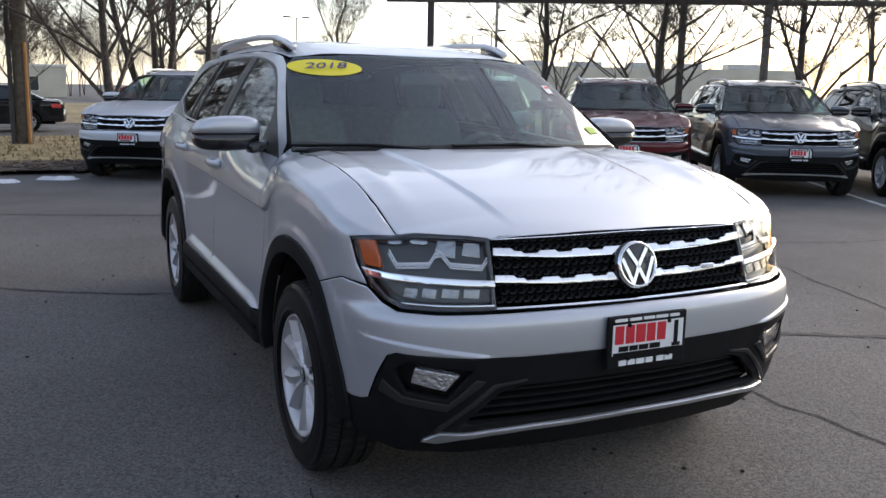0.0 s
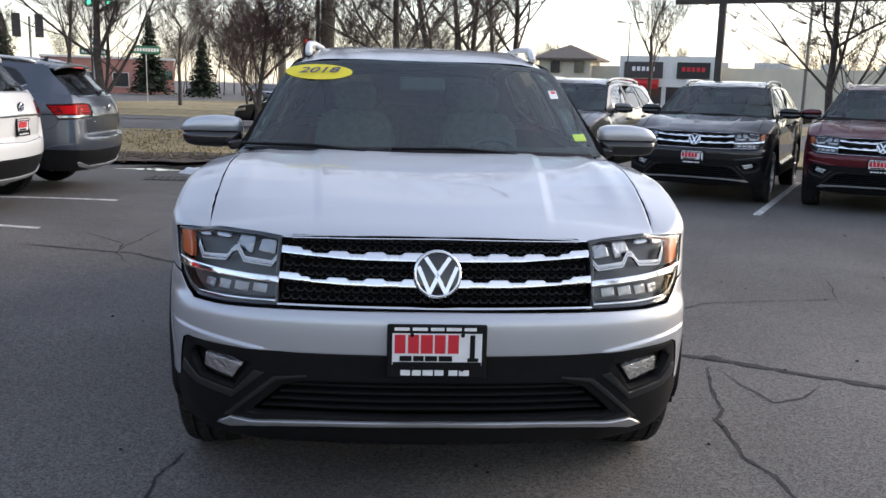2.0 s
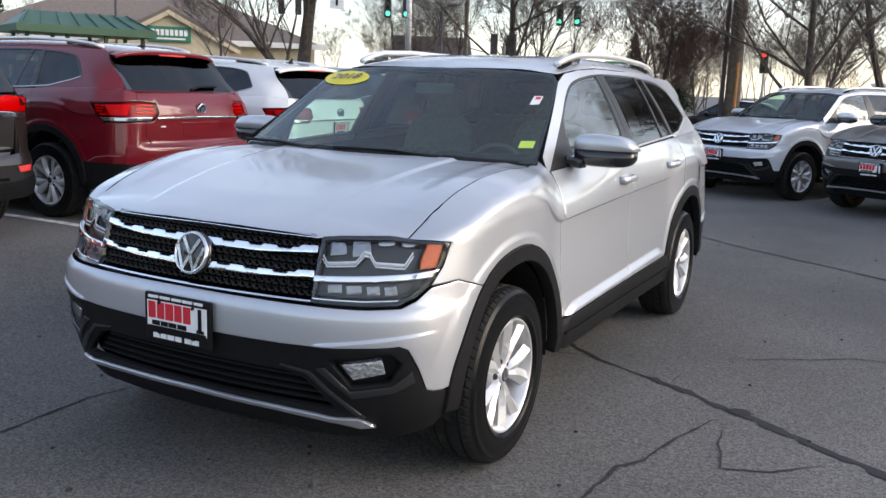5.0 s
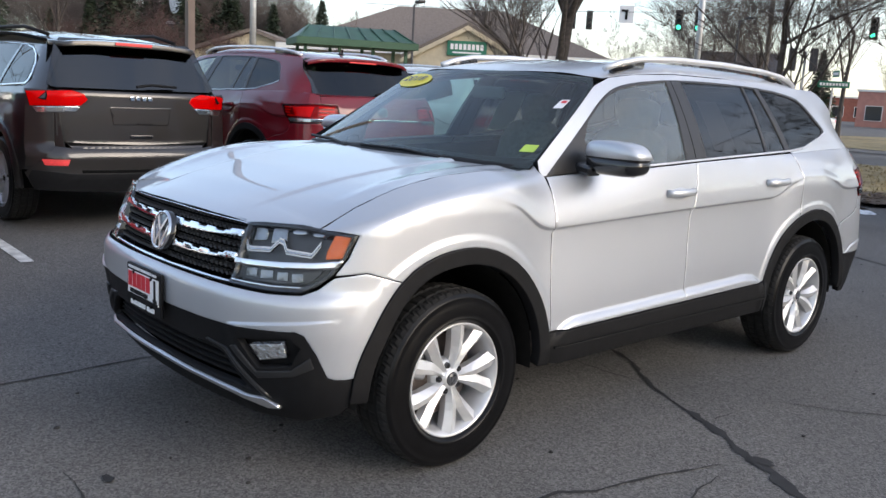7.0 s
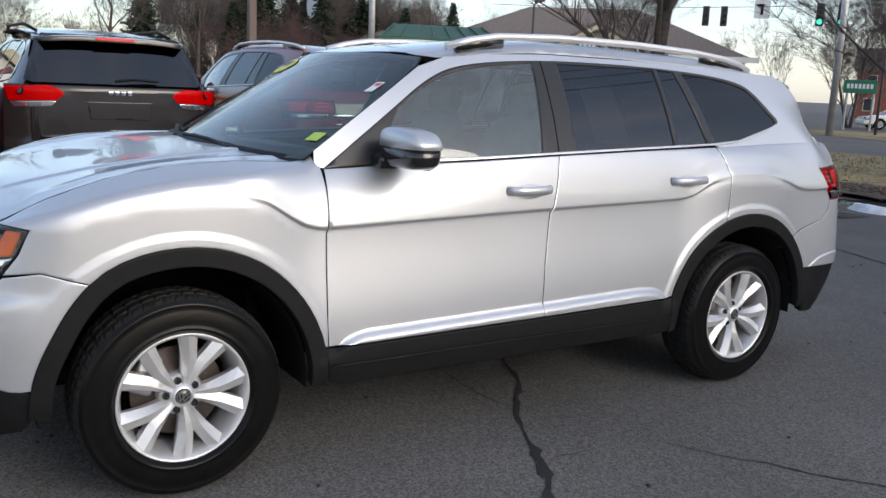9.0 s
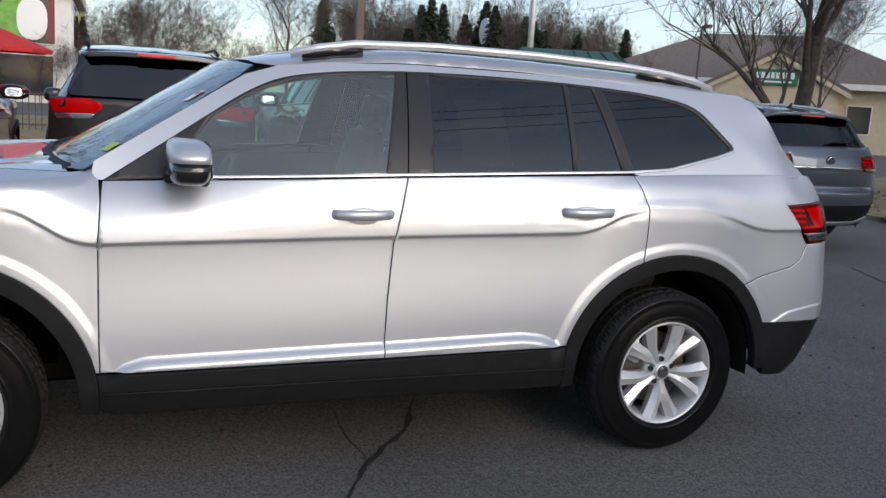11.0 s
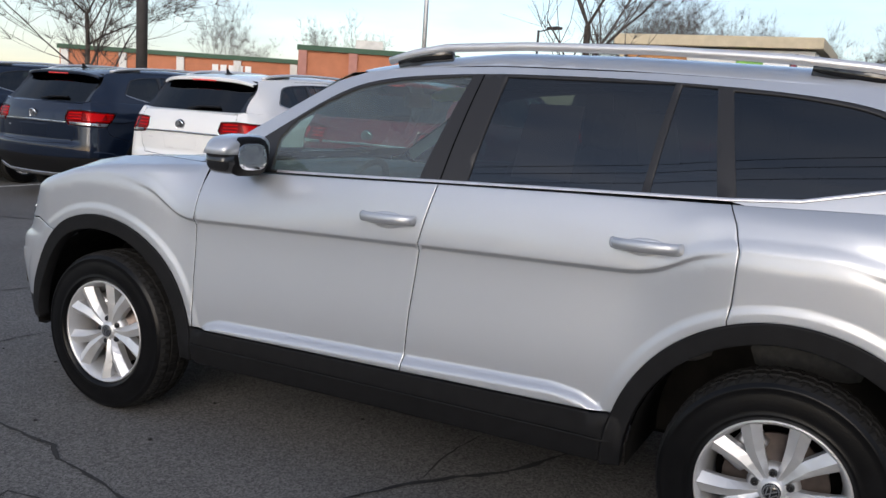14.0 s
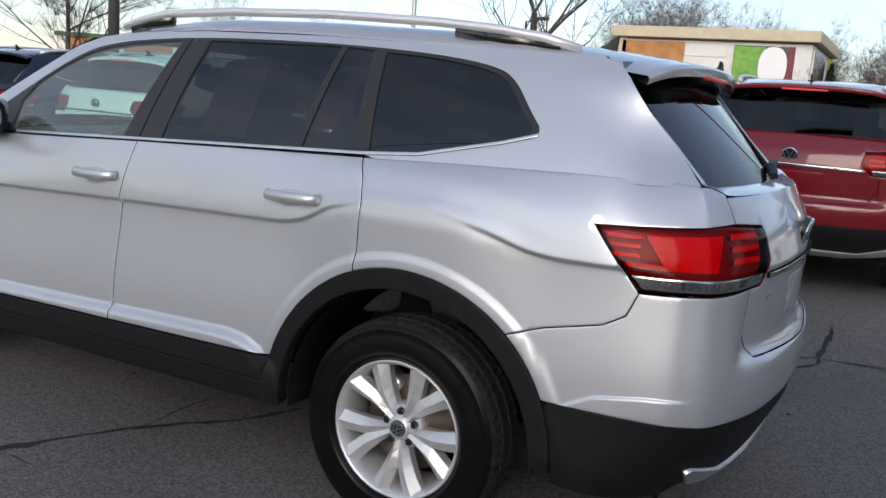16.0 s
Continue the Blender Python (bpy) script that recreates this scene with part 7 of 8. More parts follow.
thin_a, thin_b = tree_mesh(41, 12, 1, 0.34, 3, start=0.3, twigs=9, stout=0.009), tree_mesh(43, 12, 2, 0.38, 3, start=0.3, twigs=9, stout=0.009)
rw = random.Random(12)
belt_of_trees = []
for lo, hi, d0, d1, n, size in ((148, 167, 68, 84, 85, 0.80), (174, 186, 66, 78, 14, 0.80), (169, 200, 75, 95, 16, 0.62), (200, 225, 60, 90, 8, 0.6), (112, 146, 80, 110, 20, 0.75), (20, 112, 100, 140, 60, 0.70), (86, 106, 95, 120, 26, 0.85), (187, 197, 72, 84, 34, 0.78), (-70, 20, 62, 92, 60, 0.62)):
    for k in range(n):
        a, d = radians(rw.uniform(lo, hi)), rw.uniform(d0, d1)
        belt_of_trees.append((d * math.cos(a), d * math.sin(a), rw.uniform(0.75, 1.1) * size, k, rw.uniform(0, 6)))
woods("far_woods", belt_of_trees, (thin_a, thin_b), twig, "far belt of bare grey-brown winter woods")
rw2 = random.Random(3)
shrubs = []
for k in range(60):
    a = radians(rw2.uniform(146, 190))
    d = rw2.uniform(50, 58)
    shrubs.append((d * math.cos(a), d * math.sin(a), rw2.uniform(0.25, 0.42), k, rw2.uniform(0, 6)))
woods("undergrowth", shrubs, (thin_b, thin_a), twig_red, "brown leafless undergrowth at the wood's edge")

# ---- poles, signs, signals ----
def pole(name, x, y, h, r, mat, label, category="pole", square=False, r1=None, lean=(0, 0)):
    t = empty(name)
    bm = bmesh.new()
    if square:
        box(bm, (2 * r, 2 * r, h + 0.2), (x, y, h / 2 - 0.1))
    else:
        tube(bm, (x, y, -0.1), (x + lean[0], y + lean[1], h), r, r1 or r, 14)
    part("shaft", bm, mat, t, smooth=not square)
    return tagged(t, label, category)


up = pole("utility_pole", -1.82, 18.3, 10.5, 0.19, wood_pole, "weathered wooden utility pole on the grass verge", "pole", r1=0.14)
part("conduit", tube(bmesh.new(), (-2.06, 18.2, -0.1), (-2.05, 18.2, 8), 0.055, n=8), steel_dark, up, "dark conduit strapped to the pole")
part("guard", tube(bmesh.new(), (-1.72, 18.1, -0.1), (-1.72, 18.1, 2.4), 0.04, n=8), wood_panel, up)
part("crossarm", box(bmesh.new(), (2.4, 0.10, 0.12), (-1.82, 18.2, 9.6)), wood_pole, up)
gantry = empty("rail_gantry")
for k in (0, 6.7, 14.5, 22):
    part("post", box(bmesh.new(), (0.17, 0.17, 4.1), (8.3 + 0.857 * k, 17.5 - 0.514 * k, 1.9), (0, 0, -31)), steel_dark, gantry)
part("rail", box(bmesh.new(), (27, 0.13, 0.14), (8.3 + 0.857 * 12.3, 17.5 - 0.514 * 12.3, 3.9), (0, 0, -30.95)), steel_dark, gantry)
tagged(gantry, "dark steel posts carrying a long overhead rail", "gantry")


def lamp_post(x, y, h, arm=(1.2, 0), mat=steel_dark, label="dark lamp post with a flat head", heads=1):
    t = pole("lamp_post", x, y, h, 0.07, mat, label, "lamp post", r1=0.05)
    for s in ((1,) if heads == 1 else (1, -1)):
        d = Vector((arm[0], arm[1], 0)) * s
        part("arm", tube(bmesh.new(), (x, y, h - 0.05), (x + d.x, y + d.y, h + 0.05), 0.03, n=6), mat, t)
        part("head", box(bmesh.new(), (0.65, 0.35, 0.12), (x + d.x, y + d.y, h + 0.05), (0, 0, math.degrees(math.atan2(d.y, d.x))), 0.03), mat, t)
    return t


lamp_post(21.6, 76, 7.8, (0.9, 0), heads=2)
lamp_post(27.9, 50, 5.6, (0.7, 0), heads=2)
lamp_post(44, 84, 7.5, (0.9, 0), heads=2)
lamp_post(60, 66, 6.5, (0.9, 0), heads=2)
pole("flag_pole", 12.6, 21.6, 9, 0.05, galv, "slim grey pole behind the cars")
lamp_post(-32.0, -12.5, 5.0, (0.5, 0.9), label="dark street lamp on a slim post")
pole("pole", -12.8, -15.6, 9, 0.14, steel_dark, "dark steel pole behind the parked cars")
pole("pole", -30.5, -17.2, 10, 0.10, galv, "tall slim grey pole near the orange building")
pole("pole", -32.3, 16.6, 10, 0.16, galv, "tall pale grey steel pole", r1=0.12)
sp_ = pole("sign_post", -10.6, 3.0, 6.5, 0.06, brown_steel, "brown square steel post behind parked cars", "sign", True)
tagged(sp_, "brown square steel post behind the parked cars", "post")
ds_ = pole("drive_thru_sign", -58.0, 25.2, 6.0, 0.14, steel_dark, "round white sign over a dark drive-thru board", "sign")
part("round_sign", tube(bmesh.new(), (-58.0, 25.0, 6.9), (-58.0, 25.2, 6.9), 1.0, n=32), white_paint, ds_)
part("sign_rim", tube(bmesh.new(), (-58.0, 25.2, 6.9), (-58.0, 25.75, 6.9), 1.06, n=32), steel_dark, ds_)
part("sign_board", box(bmesh.new(), (1.7, 0.16, 0.55), (-58.0, 25.05, 5.3), (0, 0, 25)), steel_dark, ds_)
text_mesh("board_text", "DRIVE THRU", 0.30, white_paint, Matrix.Translation((-57.96, 24.955, 5.3)) @ Matrix.Rotation(radians(25), 4, "Z") @ Matrix.Rotation(radians(90), 4, "X"), ds_)
lamp_post(-30, 24, 5.5, (0.9, -0.4))
lamp_post(-22, 40, 6.0, (0.9, -0.4))


def street_sign(x, y, z, turn, w=1.05, h=0.22, post=True):
    t = empty("street_sign")
    m = Matrix.Translation((x, y, z)) @ Matrix.Rotation(radians(turn), 4, "Z")
    part("blade", box(bmesh.new(), (w, 0.02, h), bevel=0.006), green_sign, t).matrix_basis = m
    for k in range(9):
        part("sign_bar", box(bmesh.new(), (w * 0.07, 0.006, h * 0.42), (-w * 0.40 + k * w * 0.1, -0.013, 0)), white_paint, t).matrix_basis = m
    if post:
        part("post", tube(bmesh.new(), (x - 0.05, y + 0.06, 0), (x - 0.05, y + 0.06, z + 0.1), 0.035, n=8), galv, t)
    return tagged(t, "green street sign with lettering as bars", "sign")


street_sign(-10.5, 26.8, 2.42, 38)
street_sign(-10.5, 26.9, 2.78, -50, 0.75, post=False)
street_sign(-16, 54, 3.4, 30, 1.8, 0.5)


def signal(x, y, z, turn, lit=2, post=0.0, heads=2):
    t = empty("traffic_light")
    for k in range(heads):
        m = Matrix.Translation((x, y, z)) @ Matrix.Rotation(radians(turn), 4, "Z") @ Matrix.Translation(((k - (heads - 1) / 2) * 0.95, 0, 0))
        b = part("housing", box(bmesh.new(), (0.36, 0.26, 1.05), bevel=0.03), steel_dark, t)
        b.matrix_basis = m
        for j in range(3):
            mat = (signal_red if j == 0 else signal_green) if j == lit else dark_window
            part("lens", tube(bmesh.new(), (0, -0.13, 0.33 - 0.33 * j), (0, -0.15, 0.33 - 0.33 * j), 0.12, n=16), mat, b)
            part("visor", lathe(bmesh.new(), [(0.13, 0), (0.13, 0.16)], 14, Matrix.Translation((0, -0.13, 0.33 - 0.33 * j)) @ Matrix.Rotation(radians(-90), 4, "Z")), steel_dark, b)
    if post:
        part("post", tube(bmesh.new(), (x, y + 0.2, 0), (x, y + 0.2, post), 0.06, n=8), galv, t)
    return tagged(t, "dark traffic light hung over the crossing", "traffic light")


signal(-22.4, 35.8, 5.6, 30)
signal(-30, 36.5, 5.9, 40, lit=9)
signal(-14.6, 40.5, 5.5, 10)
signal(-16.7, 36.9, 3.8, 200, lit=9, post=4.2)
signal(-4.3, 39, 3.2, 0, lit=0, post=3.0, heads=1)
pole("signal_mast", -21.2, 35.0, 10, 0.17, galv, "tall grey signal mast at the crossing", "pole", r1=0.13)
pole("signal_mast", -5.6, 40.0, 10, 0.22, galv, "tall grey signal mast at the crossing", "pole", r1=0.16)
pole("utility_pole", -24, 47, 11, 0.14, wood_pole, "wooden utility pole across the road")
pole("utility_pole", 28.6, 25.5, 9, 0.18, wood_pole, "wooden utility pole behind the car row")
ground_sign = empty("bank_sign")
part("board", box(bmesh.new(), (1.75, 0.14, 0.75), (-26.35, 45.0, 2.5), (0, 0, 28), 0.03), green_sign, ground_sign, "green board with lettering as white bars")
for k in range(7):
    part("sign_bar", box(bmesh.new(), (0.14, 0.03, 0.26), (-26.35 + math.cos(radians(28)) * (-0.62 + 0.205 * k) + 0.04, 45.0 + math.sin(radians(28)) * (-0.62 + 0.205 * k) - 0.075, 2.52), (0, 0, 28)), white_paint, ground_sign)
for k in (-0.7, 0.7):
    part("post", box(bmesh.new(), (0.1, 0.1, 2.9), (-26.35 + k * math.cos(radians(28)), 45.1 + k * math.sin(radians(28)), 1.4)), galv, ground_sign)
tagged(ground_sign, "green sign board on two grey posts by the road", "sign")
turn_sign = empty("lane_sign")
part("plate", box(bmesh.new(), (0.75, 0.03, 0.9), (-25.4, 34.6, 5.9), (0, 0, 35), 0.01), white_paint, turn_sign)
part("arrow", box(bmesh.new(), (0.12, 0.012, 0.45), (-25.38, 34.56, 5.85), (0, 0, 35)), black_print, turn_sign)
part("arrow_head", box(bmesh.new(), (0.35, 0.012, 0.12), (-25.45, 34.51, 6.08), (0, 0, 35)), black_print, turn_sign)
tagged(turn_sign, "white lane sign with a black arrow, on the span wire", "sign")
pole("utility_pole", 17.0, -26.0, 10, 0.17, wood_pole, "wooden utility pole behind the lane")
wires = empty("overhead_wires")
for a, b, sag in (((-42, 30, 6.6), (-5.6, 40, 6.4), 0.5), ((-1.82, 18.3, 9.6), (-60, 34, 9.5), 1.2), ((-1.82, 18.3, 9.0), (-60, 34, 8.8), 1.2), ((-1.82, 18.3, 9.7), (45, 14, 9.2), 1.3), ((-5.6, 40, 8), (-40, 60, 8), 0.8), ((-21, 35, 9.2), (14, 60, 8.6), 0.9),
                  ((-1.82, 18.3, 9.5), (17, -26, 9.4), 0.7), ((-1.82, 18.3, 8.9), (17, -26, 8.8), 0.8), ((-1.82, 18.3, 8.2), (17, -26, 8.1), 0.9)):
    a, b = Vector(a), Vector(b)
    part("cable", sweep(bmesh.new(), [a.lerp(b, k / 14) - Vector((0, 0, sag * 4 * (k / 14) * (1 - k / 14))) for k in range(15)], 0.014, n=5), steel_dark, wires)
tagged(wires, "thin dark overhead wires across the sky", "wires")

# ---- buildings ----
def house_block(parent, w, d, h, mat, m, name="wall", z0=0.0):
    o = part(name, box(bmesh.new(), (w, d, h), (0, d / 2, z0 + h / 2)), mat, parent)
    o.matrix_basis = m
    return o


def window_on(wall, x, z, w, h, y=-0.02, frame=trim_white, glass=dark_window, name="window"):
    fr = part(name, box(bmesh.new(), (w + 0.14, 0.08, h + 0.14), (x, y, z)), frame, wall)
    part("pane", box(bmesh.new(), (w, 0.03, h), (x, y - 0.04, z)), glass, fr)
    return fr


def gable_roof(parent, w, d, h, m, mat, over=0.5, z=0.0, y0=0.0, name="roof", hip=0.0):
    bm = bmesh.new()
    x0, x1, a, b = -w / 2 - over, w / 2 + over, y0 - over, y0 + d + over
    pts = [(x0, a, z), (x1, a, z), (x1, b, z), (x0, b, z), (x0 + hip, (a + b) / 2, z + h), (x1 - hip, (a + b) / 2, z + h)]
    v = [bm.verts.new(p) for p in pts]
    for q in ((0, 1, 5, 4), (1, 2, 5), (2, 3, 4, 5), (3, 0, 4), (3, 2, 1, 0)):
        bm.faces.new([v[i] for i in q])
    bmesh.ops.recalc_face_normals(bm, faces=bm.faces)
    o = part(name, bm, mat, parent)
    o.matrix_basis = m
    return o


# bank with a hipped roof and a green sign in its gable
bank = empty("bank_building")
face = Matrix.Translation((-40.5, 37.5, 0)) @ Matrix.Rotation(radians(47), 4, "Z")
body_at = face @ Matrix.Translation((-1.3, 0, 0))
wl_ = house_block(bank, 21.4, 14, 3.9, stucco, body_at)
for x in (-8.7, -6.3, 6.2, 8.8):
    window_on(wl_, x, 2.0, 1.3, 1.6)
gable_roof(bank, 21.4, 14, 3.6, body_at, shingle, 0.7, 3.9, hip=7.5)
part("fascia", box(bmesh.new(), (22.9, 0.12, 0.35), (0, -0.72, 3.92)), trim_white, bank).matrix_basis = body_at
porch = part("gable_wall", prism(bmesh.new(), [(-3.6, 0), (3.6, 0), (3.6, 3.6), (0, 5.5), (-3.6, 3.6)], 5.0, Matrix.Translation((0, -1.6, 0))), stucco, bank)
porch.matrix_basis = face
for s in (1, -1):
    bm = prism(bmesh.new(), [(0, 5.95), (s * 4.3, 3.65), (s * 4.3, 3.4), (0, 5.7)], 6.0, Matrix.Translation((0, -1.9, 0)))
    bmesh.ops.recalc_face_normals(bm, faces=bm.faces)
    part("gable_roof", bm, shingle, bank).matrix_basis = face
    bm = prism(bmesh.new(), [(0, 5.72), (s * 4.3, 3.42), (s * 4.3, 3.15), (0, 5.42)], 0.1, Matrix.Translation((0, -1.92, 0)))
    bmesh.ops.recalc_face_normals(bm, faces=bm.faces)
    part("barge_board", bm, stucco, bank).matrix_basis = face
sg = part("sign_board", box(bmesh.new(), (2.6, 0.12, 0.95), (0, -1.72, 4.25), bevel=0.04), green_sign, bank, "green sign with lettering as white bars")
sg.matrix_basis = face
for k in range(8):
    part("sign_bar", box(bmesh.new(), (0.20, 0.04, 0.36), (-0.98 + 0.28 * k, -1.79, 4.35)), white_paint, sg)
part("sign_bar", box(bmesh.new(), (1.9, 0.04, 0.10), (0, -1.79, 3.98)), white_paint, sg)
wing = part("wing_wall", prism(bmesh.new(), [(-4, 0), (4, 0), (4, 3.3), (0, 4.7), (-4, 3.3)], 8.0, Matrix.Translation((-14.5, 0.2, 0))), stucco, bank)
wing.matrix_basis = face
for s in (1, -1):
    bm = prism(bmesh.new(), [(0, 5.0), (s * 4.5, 3.4), (s * 4.5, 3.15), (0, 4.75)], 8.6, Matrix.Translation((-14.5, -0.2, 0)))
    bmesh.ops.recalc_face_normals(bm, faces=bm.faces)
    part("wing_roof", bm, shingle, bank).matrix_basis = face
tagged(bank, "cream stucco bank with brown hipped roof and green sign", "building")

# bus shelter
shelter = empty("bus_shelter")
sm_ = Matrix.Translation((-14.1, 8.85, 0)) @ Matrix.Rotation(math.atan2(2.7, 1.2), 4, "Z") @ Matrix.Diagonal((0.80, 0.85, 0.96, 1))
gable_roof(shelter, 3.1, 1.5, 0.36, sm_, green_metal, 0.25, 2.66, -0.75, hip=0.5)
part("roof_fascia", box(bmesh.new(), (3.6, 2.0, 0.16), (0, 0, 2.60)), green_trim, shelter).matrix_basis = sm_
for x in np.linspace(-1.7, 1.7, 8):
    for s in (1, -1):
        part("roof_seam", tube(bmesh.new(), (x * 0.76, s * 0.06, 3.025), (x, s * 0.98, 2.68), 0.018, n=5), green_metal, shelter).matrix_basis = sm_
for x in (-1.5, -0.5, 0.5, 1.5):
    for y in (-0.7, 0.7):
        part("post", box(bmesh.new(), (0.09, 0.09, 2.54), (x, y, 1.27)), green_trim, shelter).matrix_basis = sm_
for x in (-1.0, 0.0, 1.0):
    part("pane", box(bmesh.new(), (0.88, 0.012, 1.7), (x, 0.7, 1.3)), glass_clear, shelter).matrix_basis = sm_
    part("rail", box(bmesh.new(), (0.92, 0.05, 0.08), (x, 0.7, 2.2)), green_trim, shelter).matrix_basis = sm_
tagged(shelter, "green metal bus shelter with glazed back", "shelter")

# children's centre: flat roof, wood and white panels, coloured window
kids = empty("kids_building")
km = Matrix.Translation((-53.1, -9.1, 0)) @ Matrix.Rotation(radians(90), 4, "Z") @ Matrix.Diagonal((1.14, 1.28, 1.21, 1))
kw = house_block(kids, 10.2, 9, 5.1, white_panel, km)
part("roof_slab", box(bmesh.new(), (11.0, 10, 0.55), (0, 4.5, 5.45), bevel=0.04), stucco, kids).matrix_basis = km
for x, z, w, h, mat in ((-3.2, 4.0, 3.5, 2.0, wood_panel), (-3.2, 1.35, 3.5, 2.4, wood_panel), (-4.98, 2.6, 0.5, 5.1, stucco)):
    part("panel", box(bmesh.new(), (w, 0.12, h), (x, -0.05, z)), mat, kw)
for k in range(8):
    part("siding", box(bmesh.new(), (2.3, 0.06, 0.46), (-0.25, -0.04, 0.5 + 0.58 * k)), white_panel, kw)
big = window_on(kw, 2.75, 3.9, 3.1, 2.1, -0.04)
for x, w, mat in ((-0.72, 1.6, lime_panel), (1.38, 0.26, maroon)):
    part("graphic", box(bmesh.new(), (w, 0.03, 2.0), (2.75 + x, -0.11, 3.9)), mat, big)
disc = superblob(bmesh.new(), (3.25, -0.13, 3.95), (0.72, 0.02, 0.98), 2.4)
part("graphic_disc", disc, white_paint, big)
window_on(kw, 2.6, 1.3, 3.2, 1.9, -0.04)
part("corner_panel", box(bmesh.new(), (0.22, 0.6, 5.1), (5.12, 8.6, 2.55)), yellow_wall, kw)
side_win = part("side_window", box(bmesh.new(), (0.08, 5.2, 2.3), (5.12, 3.2, 3.85)), trim_white, kw)
for y in (1.45, 3.2, 4.95):
    part("pane", box(bmesh.new(), (0.05, 1.6, 2.05), (5.15, y, 3.85)), dark_window, side_win)
tagged(kids, "flat-roofed building with wood panels and colourful window", "building")
umb = empty("parasol")
part("canopy", lathe(bmesh.new(), [(0.02, 2.72), (0.7, 2.45), (1.35, 2.20), (1.33, 2.10)], 8, Matrix.Translation((-20.4, -3.7, 0)) @ Matrix.Rotation(radians(-90), 4, "Y")), canvas_red, umb)
part("mast", tube(bmesh.new(), (-20.4, -3.7, 0), (-20.4, -3.7, 2.75), 0.035), steel_dark, umb)
tagged(umb, "red parasol on a dark mast", "parasol")
fence = empty("railing")
for k in range(46):
    part("bar", box(bmesh.new(), (0.025, 0.025, 1.1), (-24, -8.5 + 0.17 * k, 0.55)), steel_dark, fence)
for z in (0.15, 1.05):
    part("rail", box(bmesh.new(), (0.04, 7.8, 0.04), (-24, -4.7, z)), steel_dark, fence)
tagged(fence, "black metal railing before the terrace", "railing")

# terracotta shops with green cornices
shops = empty("orange_shops")
om = Matrix.Translation((-36.0, -27.8, 0)) @ Matrix.Rotation(radians(121.5), 4, "Z")
ow = house_block(shops, 8.4, 12, 4.1, orange_wall, om @ Matrix.Translation((4.2, 0, 0)))
part("cornice", box(bmesh.new(), (8.9, 12.4, 0.28), (0, 6, 4.22)), green_trim, ow)
for x in (-4.15, -1.4, 4.15):
    part("pilaster", box(bmesh.new(), (0.45, 0.2, 4.1), (x, -0.08, 2.05)), pink_wall, ow)
part("roof_unit", box(bmesh.new(), (1.6, 1.3, 0.7), (-0.6, 4, 4.7)), galv, ow)
wg = house_block(shops, 13, 12, 3.35, orange_wall, om @ Matrix.Translation((-6.7, 1.0, 0)), "wing")
part("cornice", box(bmesh.new(), (13.2, 12.3, 0.24), (0, 6, 3.45)), green_trim, wg)
for k in range(5):
    part("pilaster", box(bmesh.new(), (0.4, 0.16, 3.3), (-6.2 + 3.1 * k, -0.06, 1.65)), white_panel, wg)
for k in range(4):
    window_on(wg, -4.65 + 3.1 * k, 1.3, 2.0, 1.7)
for k in range(5):
    part("sign_bar", box(bmesh.new(), (0.32, 0.08, 0.45), (1.9 + 0.45 * k, -0.1, 2.8)), white_paint, wg)
tagged(shops, "terracotta shop block with dark green cornices", "building")

# long beige mall
mall = empty("shopping_mall")
mm = Matrix.Translation((43.5, 73, 0)) @ Matrix.Rotation(radians(-24), 4, "Z")
mw = house_block(mall, 58, 20, 4.1, beige_wall, mm)
for k in range(9):
    part("roof_unit", box(bmesh.new(), (2.2 + 0.6 * (k % 3), 2, 0.8), (-20 + 5.6 * k, 6 + (k % 2), 4.4)), galv, mw)
part("entry_block", box(bmesh.new(), (9, 3, 5.0), (-18, -1.4, 2.5)), white_panel, mw)
for x, w, mat in ((-20.2, 3.6, steel_dark), (-15.6, 3.0, trim_grey)):
    b = part("sign_board", box(bmesh.new(), (w, 0.2, 1.5), (x, -3.0, 3.7)), mat, mw)
    for k in range(5):
        part("sign_bar", box(bmesh.new(), (0.3, 0.08, 0.4), (x - 0.9 + 0.45 * k, -3.13, 3.8)), white_paint if mat == steel_dark else red_paint, b)
part("awning", box(bmesh.new(), (3.4, 1.2, 0.5), (-20.4, -3.4, 2.4), (20, 0, 0)), canvas_red, mw)
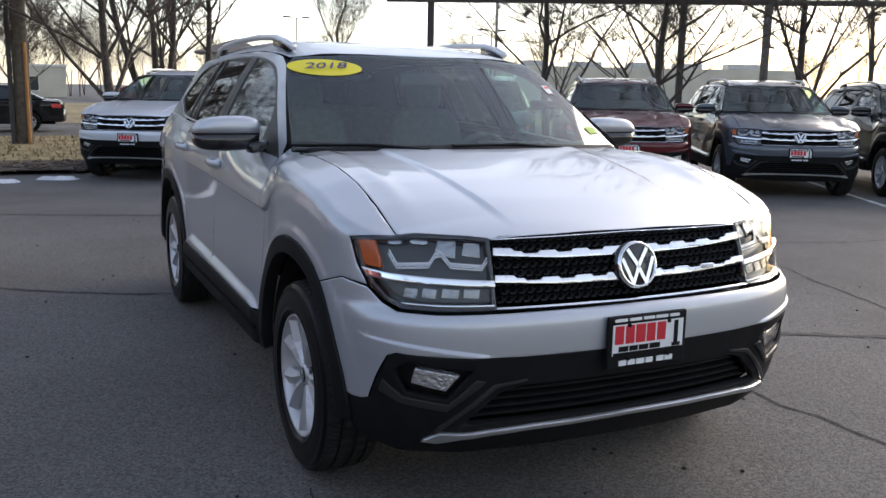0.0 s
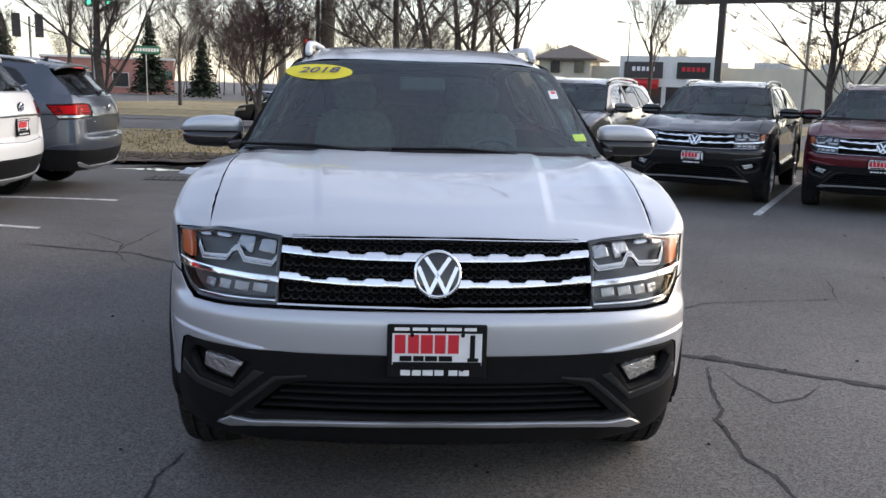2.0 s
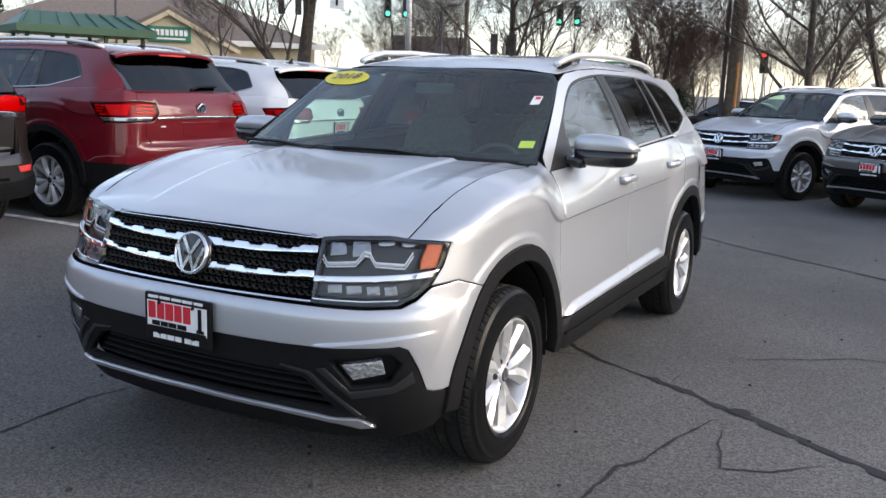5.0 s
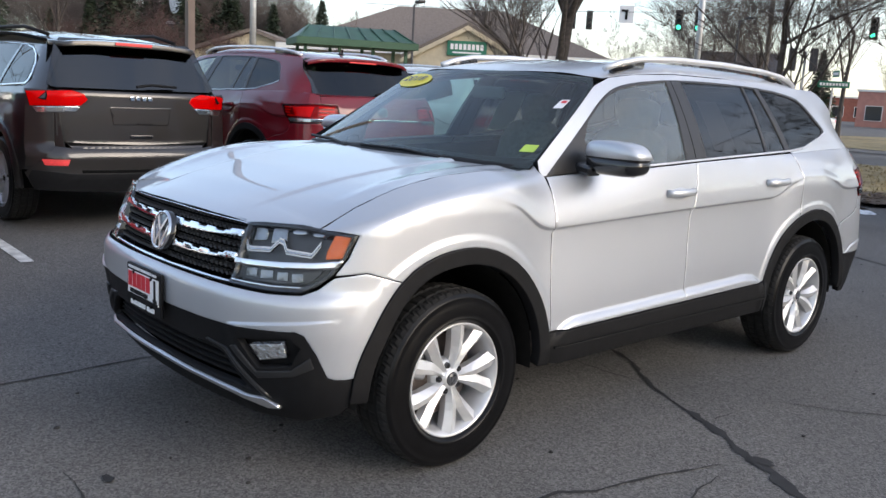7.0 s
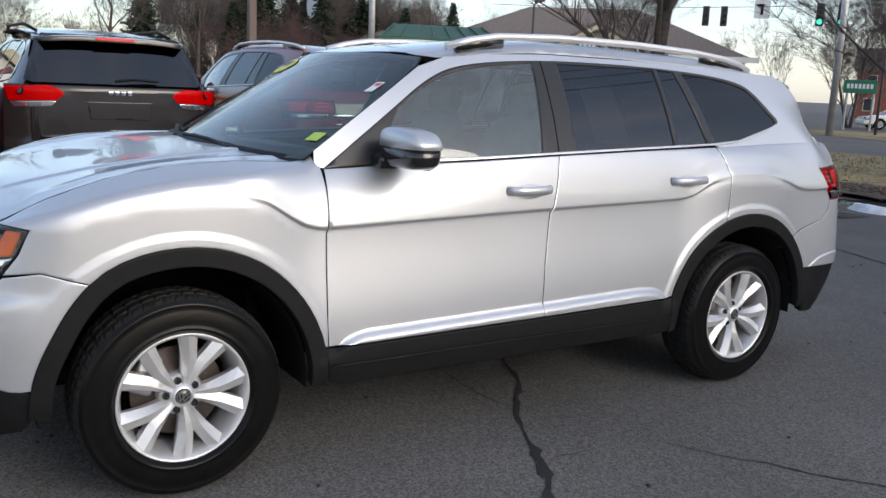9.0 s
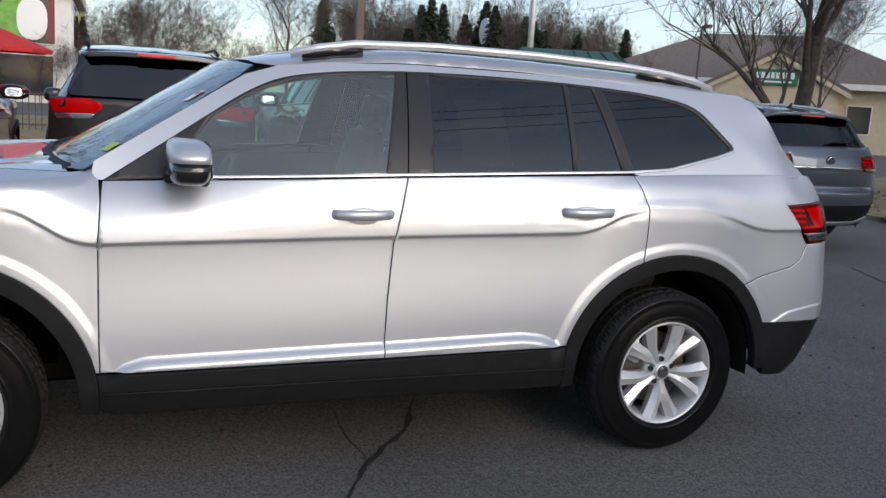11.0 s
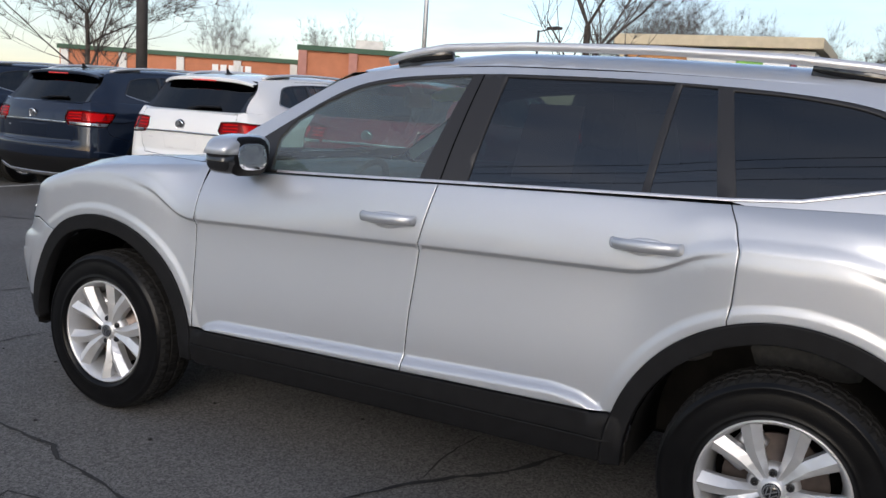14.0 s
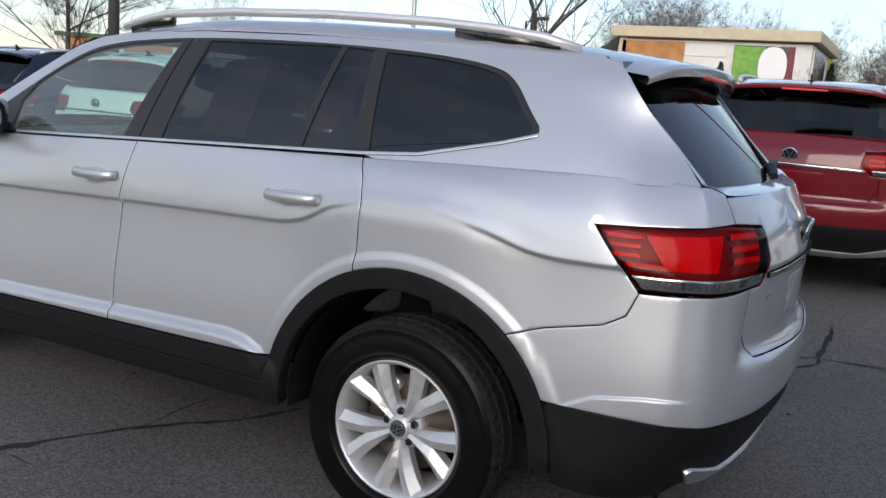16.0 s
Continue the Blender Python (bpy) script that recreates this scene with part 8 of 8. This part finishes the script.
for k in range(4):
    window_on(mw, -21.5 + 2.2 * k, 1.1, 1.8, 2.1, -2.94)
tower = part("tower", box(bmesh.new(), (5.2, 5.2, 4.7), (-28.3, 1.5, 2.35)), beige_wall, mw)
part("tower_roof", lathe(bmesh.new(), [(0.05, 6.2), (4.9, 4.75), (4.8, 4.55)], 4, Matrix.Translation((-28.3, 1.5, 0)) @ Matrix.Rotation(radians(-90), 4, "Y") @ Matrix.Rotation(radians(45), 4, "X")), shingle, tower)
for s in (-1.2, 1.2):
    part("tower_window", box(bmesh.new(), (0.9, 0.1, 1.1), (-28 + s, -1.28, 3.9)), dark_window, tower)
tagged(mall, "long beige shopping mall with flat roof and shop signs", "building")

# low buildings across the junction
for name, x, y, w, h, turn, mat, lab in (("pink_shop", -29.5, 90, 13, 3.6, 18, pink_wall, "low pink shop with a green awning across the junction"), ("brick_block", -60, 122, 26, 3.4, 30, brick_red, "long low red brick block across the road"),
                                         ("plain_store", 0.2, 96, 5, 3.2, 0, beige_wall, "low pale store far down the road")):
    t = empty(name)
    m = Matrix.Translation((x, y, 0)) @ Matrix.Rotation(radians(turn), 4, "Z")
    wq = house_block(t, w, 8, h, mat, m)
    part("parapet", box(bmesh.new(), (w + 0.3, 8.3, 0.22), (0, 4, h + 0.05)), trim_white, wq)
    for k in range(int(w / 3)):
        window_on(wq, -w / 2 + 1.6 + 3 * k, 1.4, 1.5, 1.4)
    if mat == pink_wall:
        part("awning", box(bmesh.new(), (2.6, 1.2, 0.5), (w / 2 - 1.6, -0.6, 2.0), (25, 0, 0)), green_metal, wq)
    tagged(t, lab, "building")
back_house = empty("house")
hm = Matrix.Translation((-51, 91, 0)) @ Matrix.Rotation(radians(32), 4, "Z")
hw_ = house_block(back_house, 9, 8, 5.2, brick_red, hm)
gable_roof(back_house, 9, 8, 2.6, hm, steel_dark, 0.4, 5.2)
for x in (-3, 0, 3):
    for z in (1.5, 4.0):
        window_on(hw_, x, z, 1.0, 1.3)
tagged(back_house, "two-storey brick house with dark gabled roof", "house")
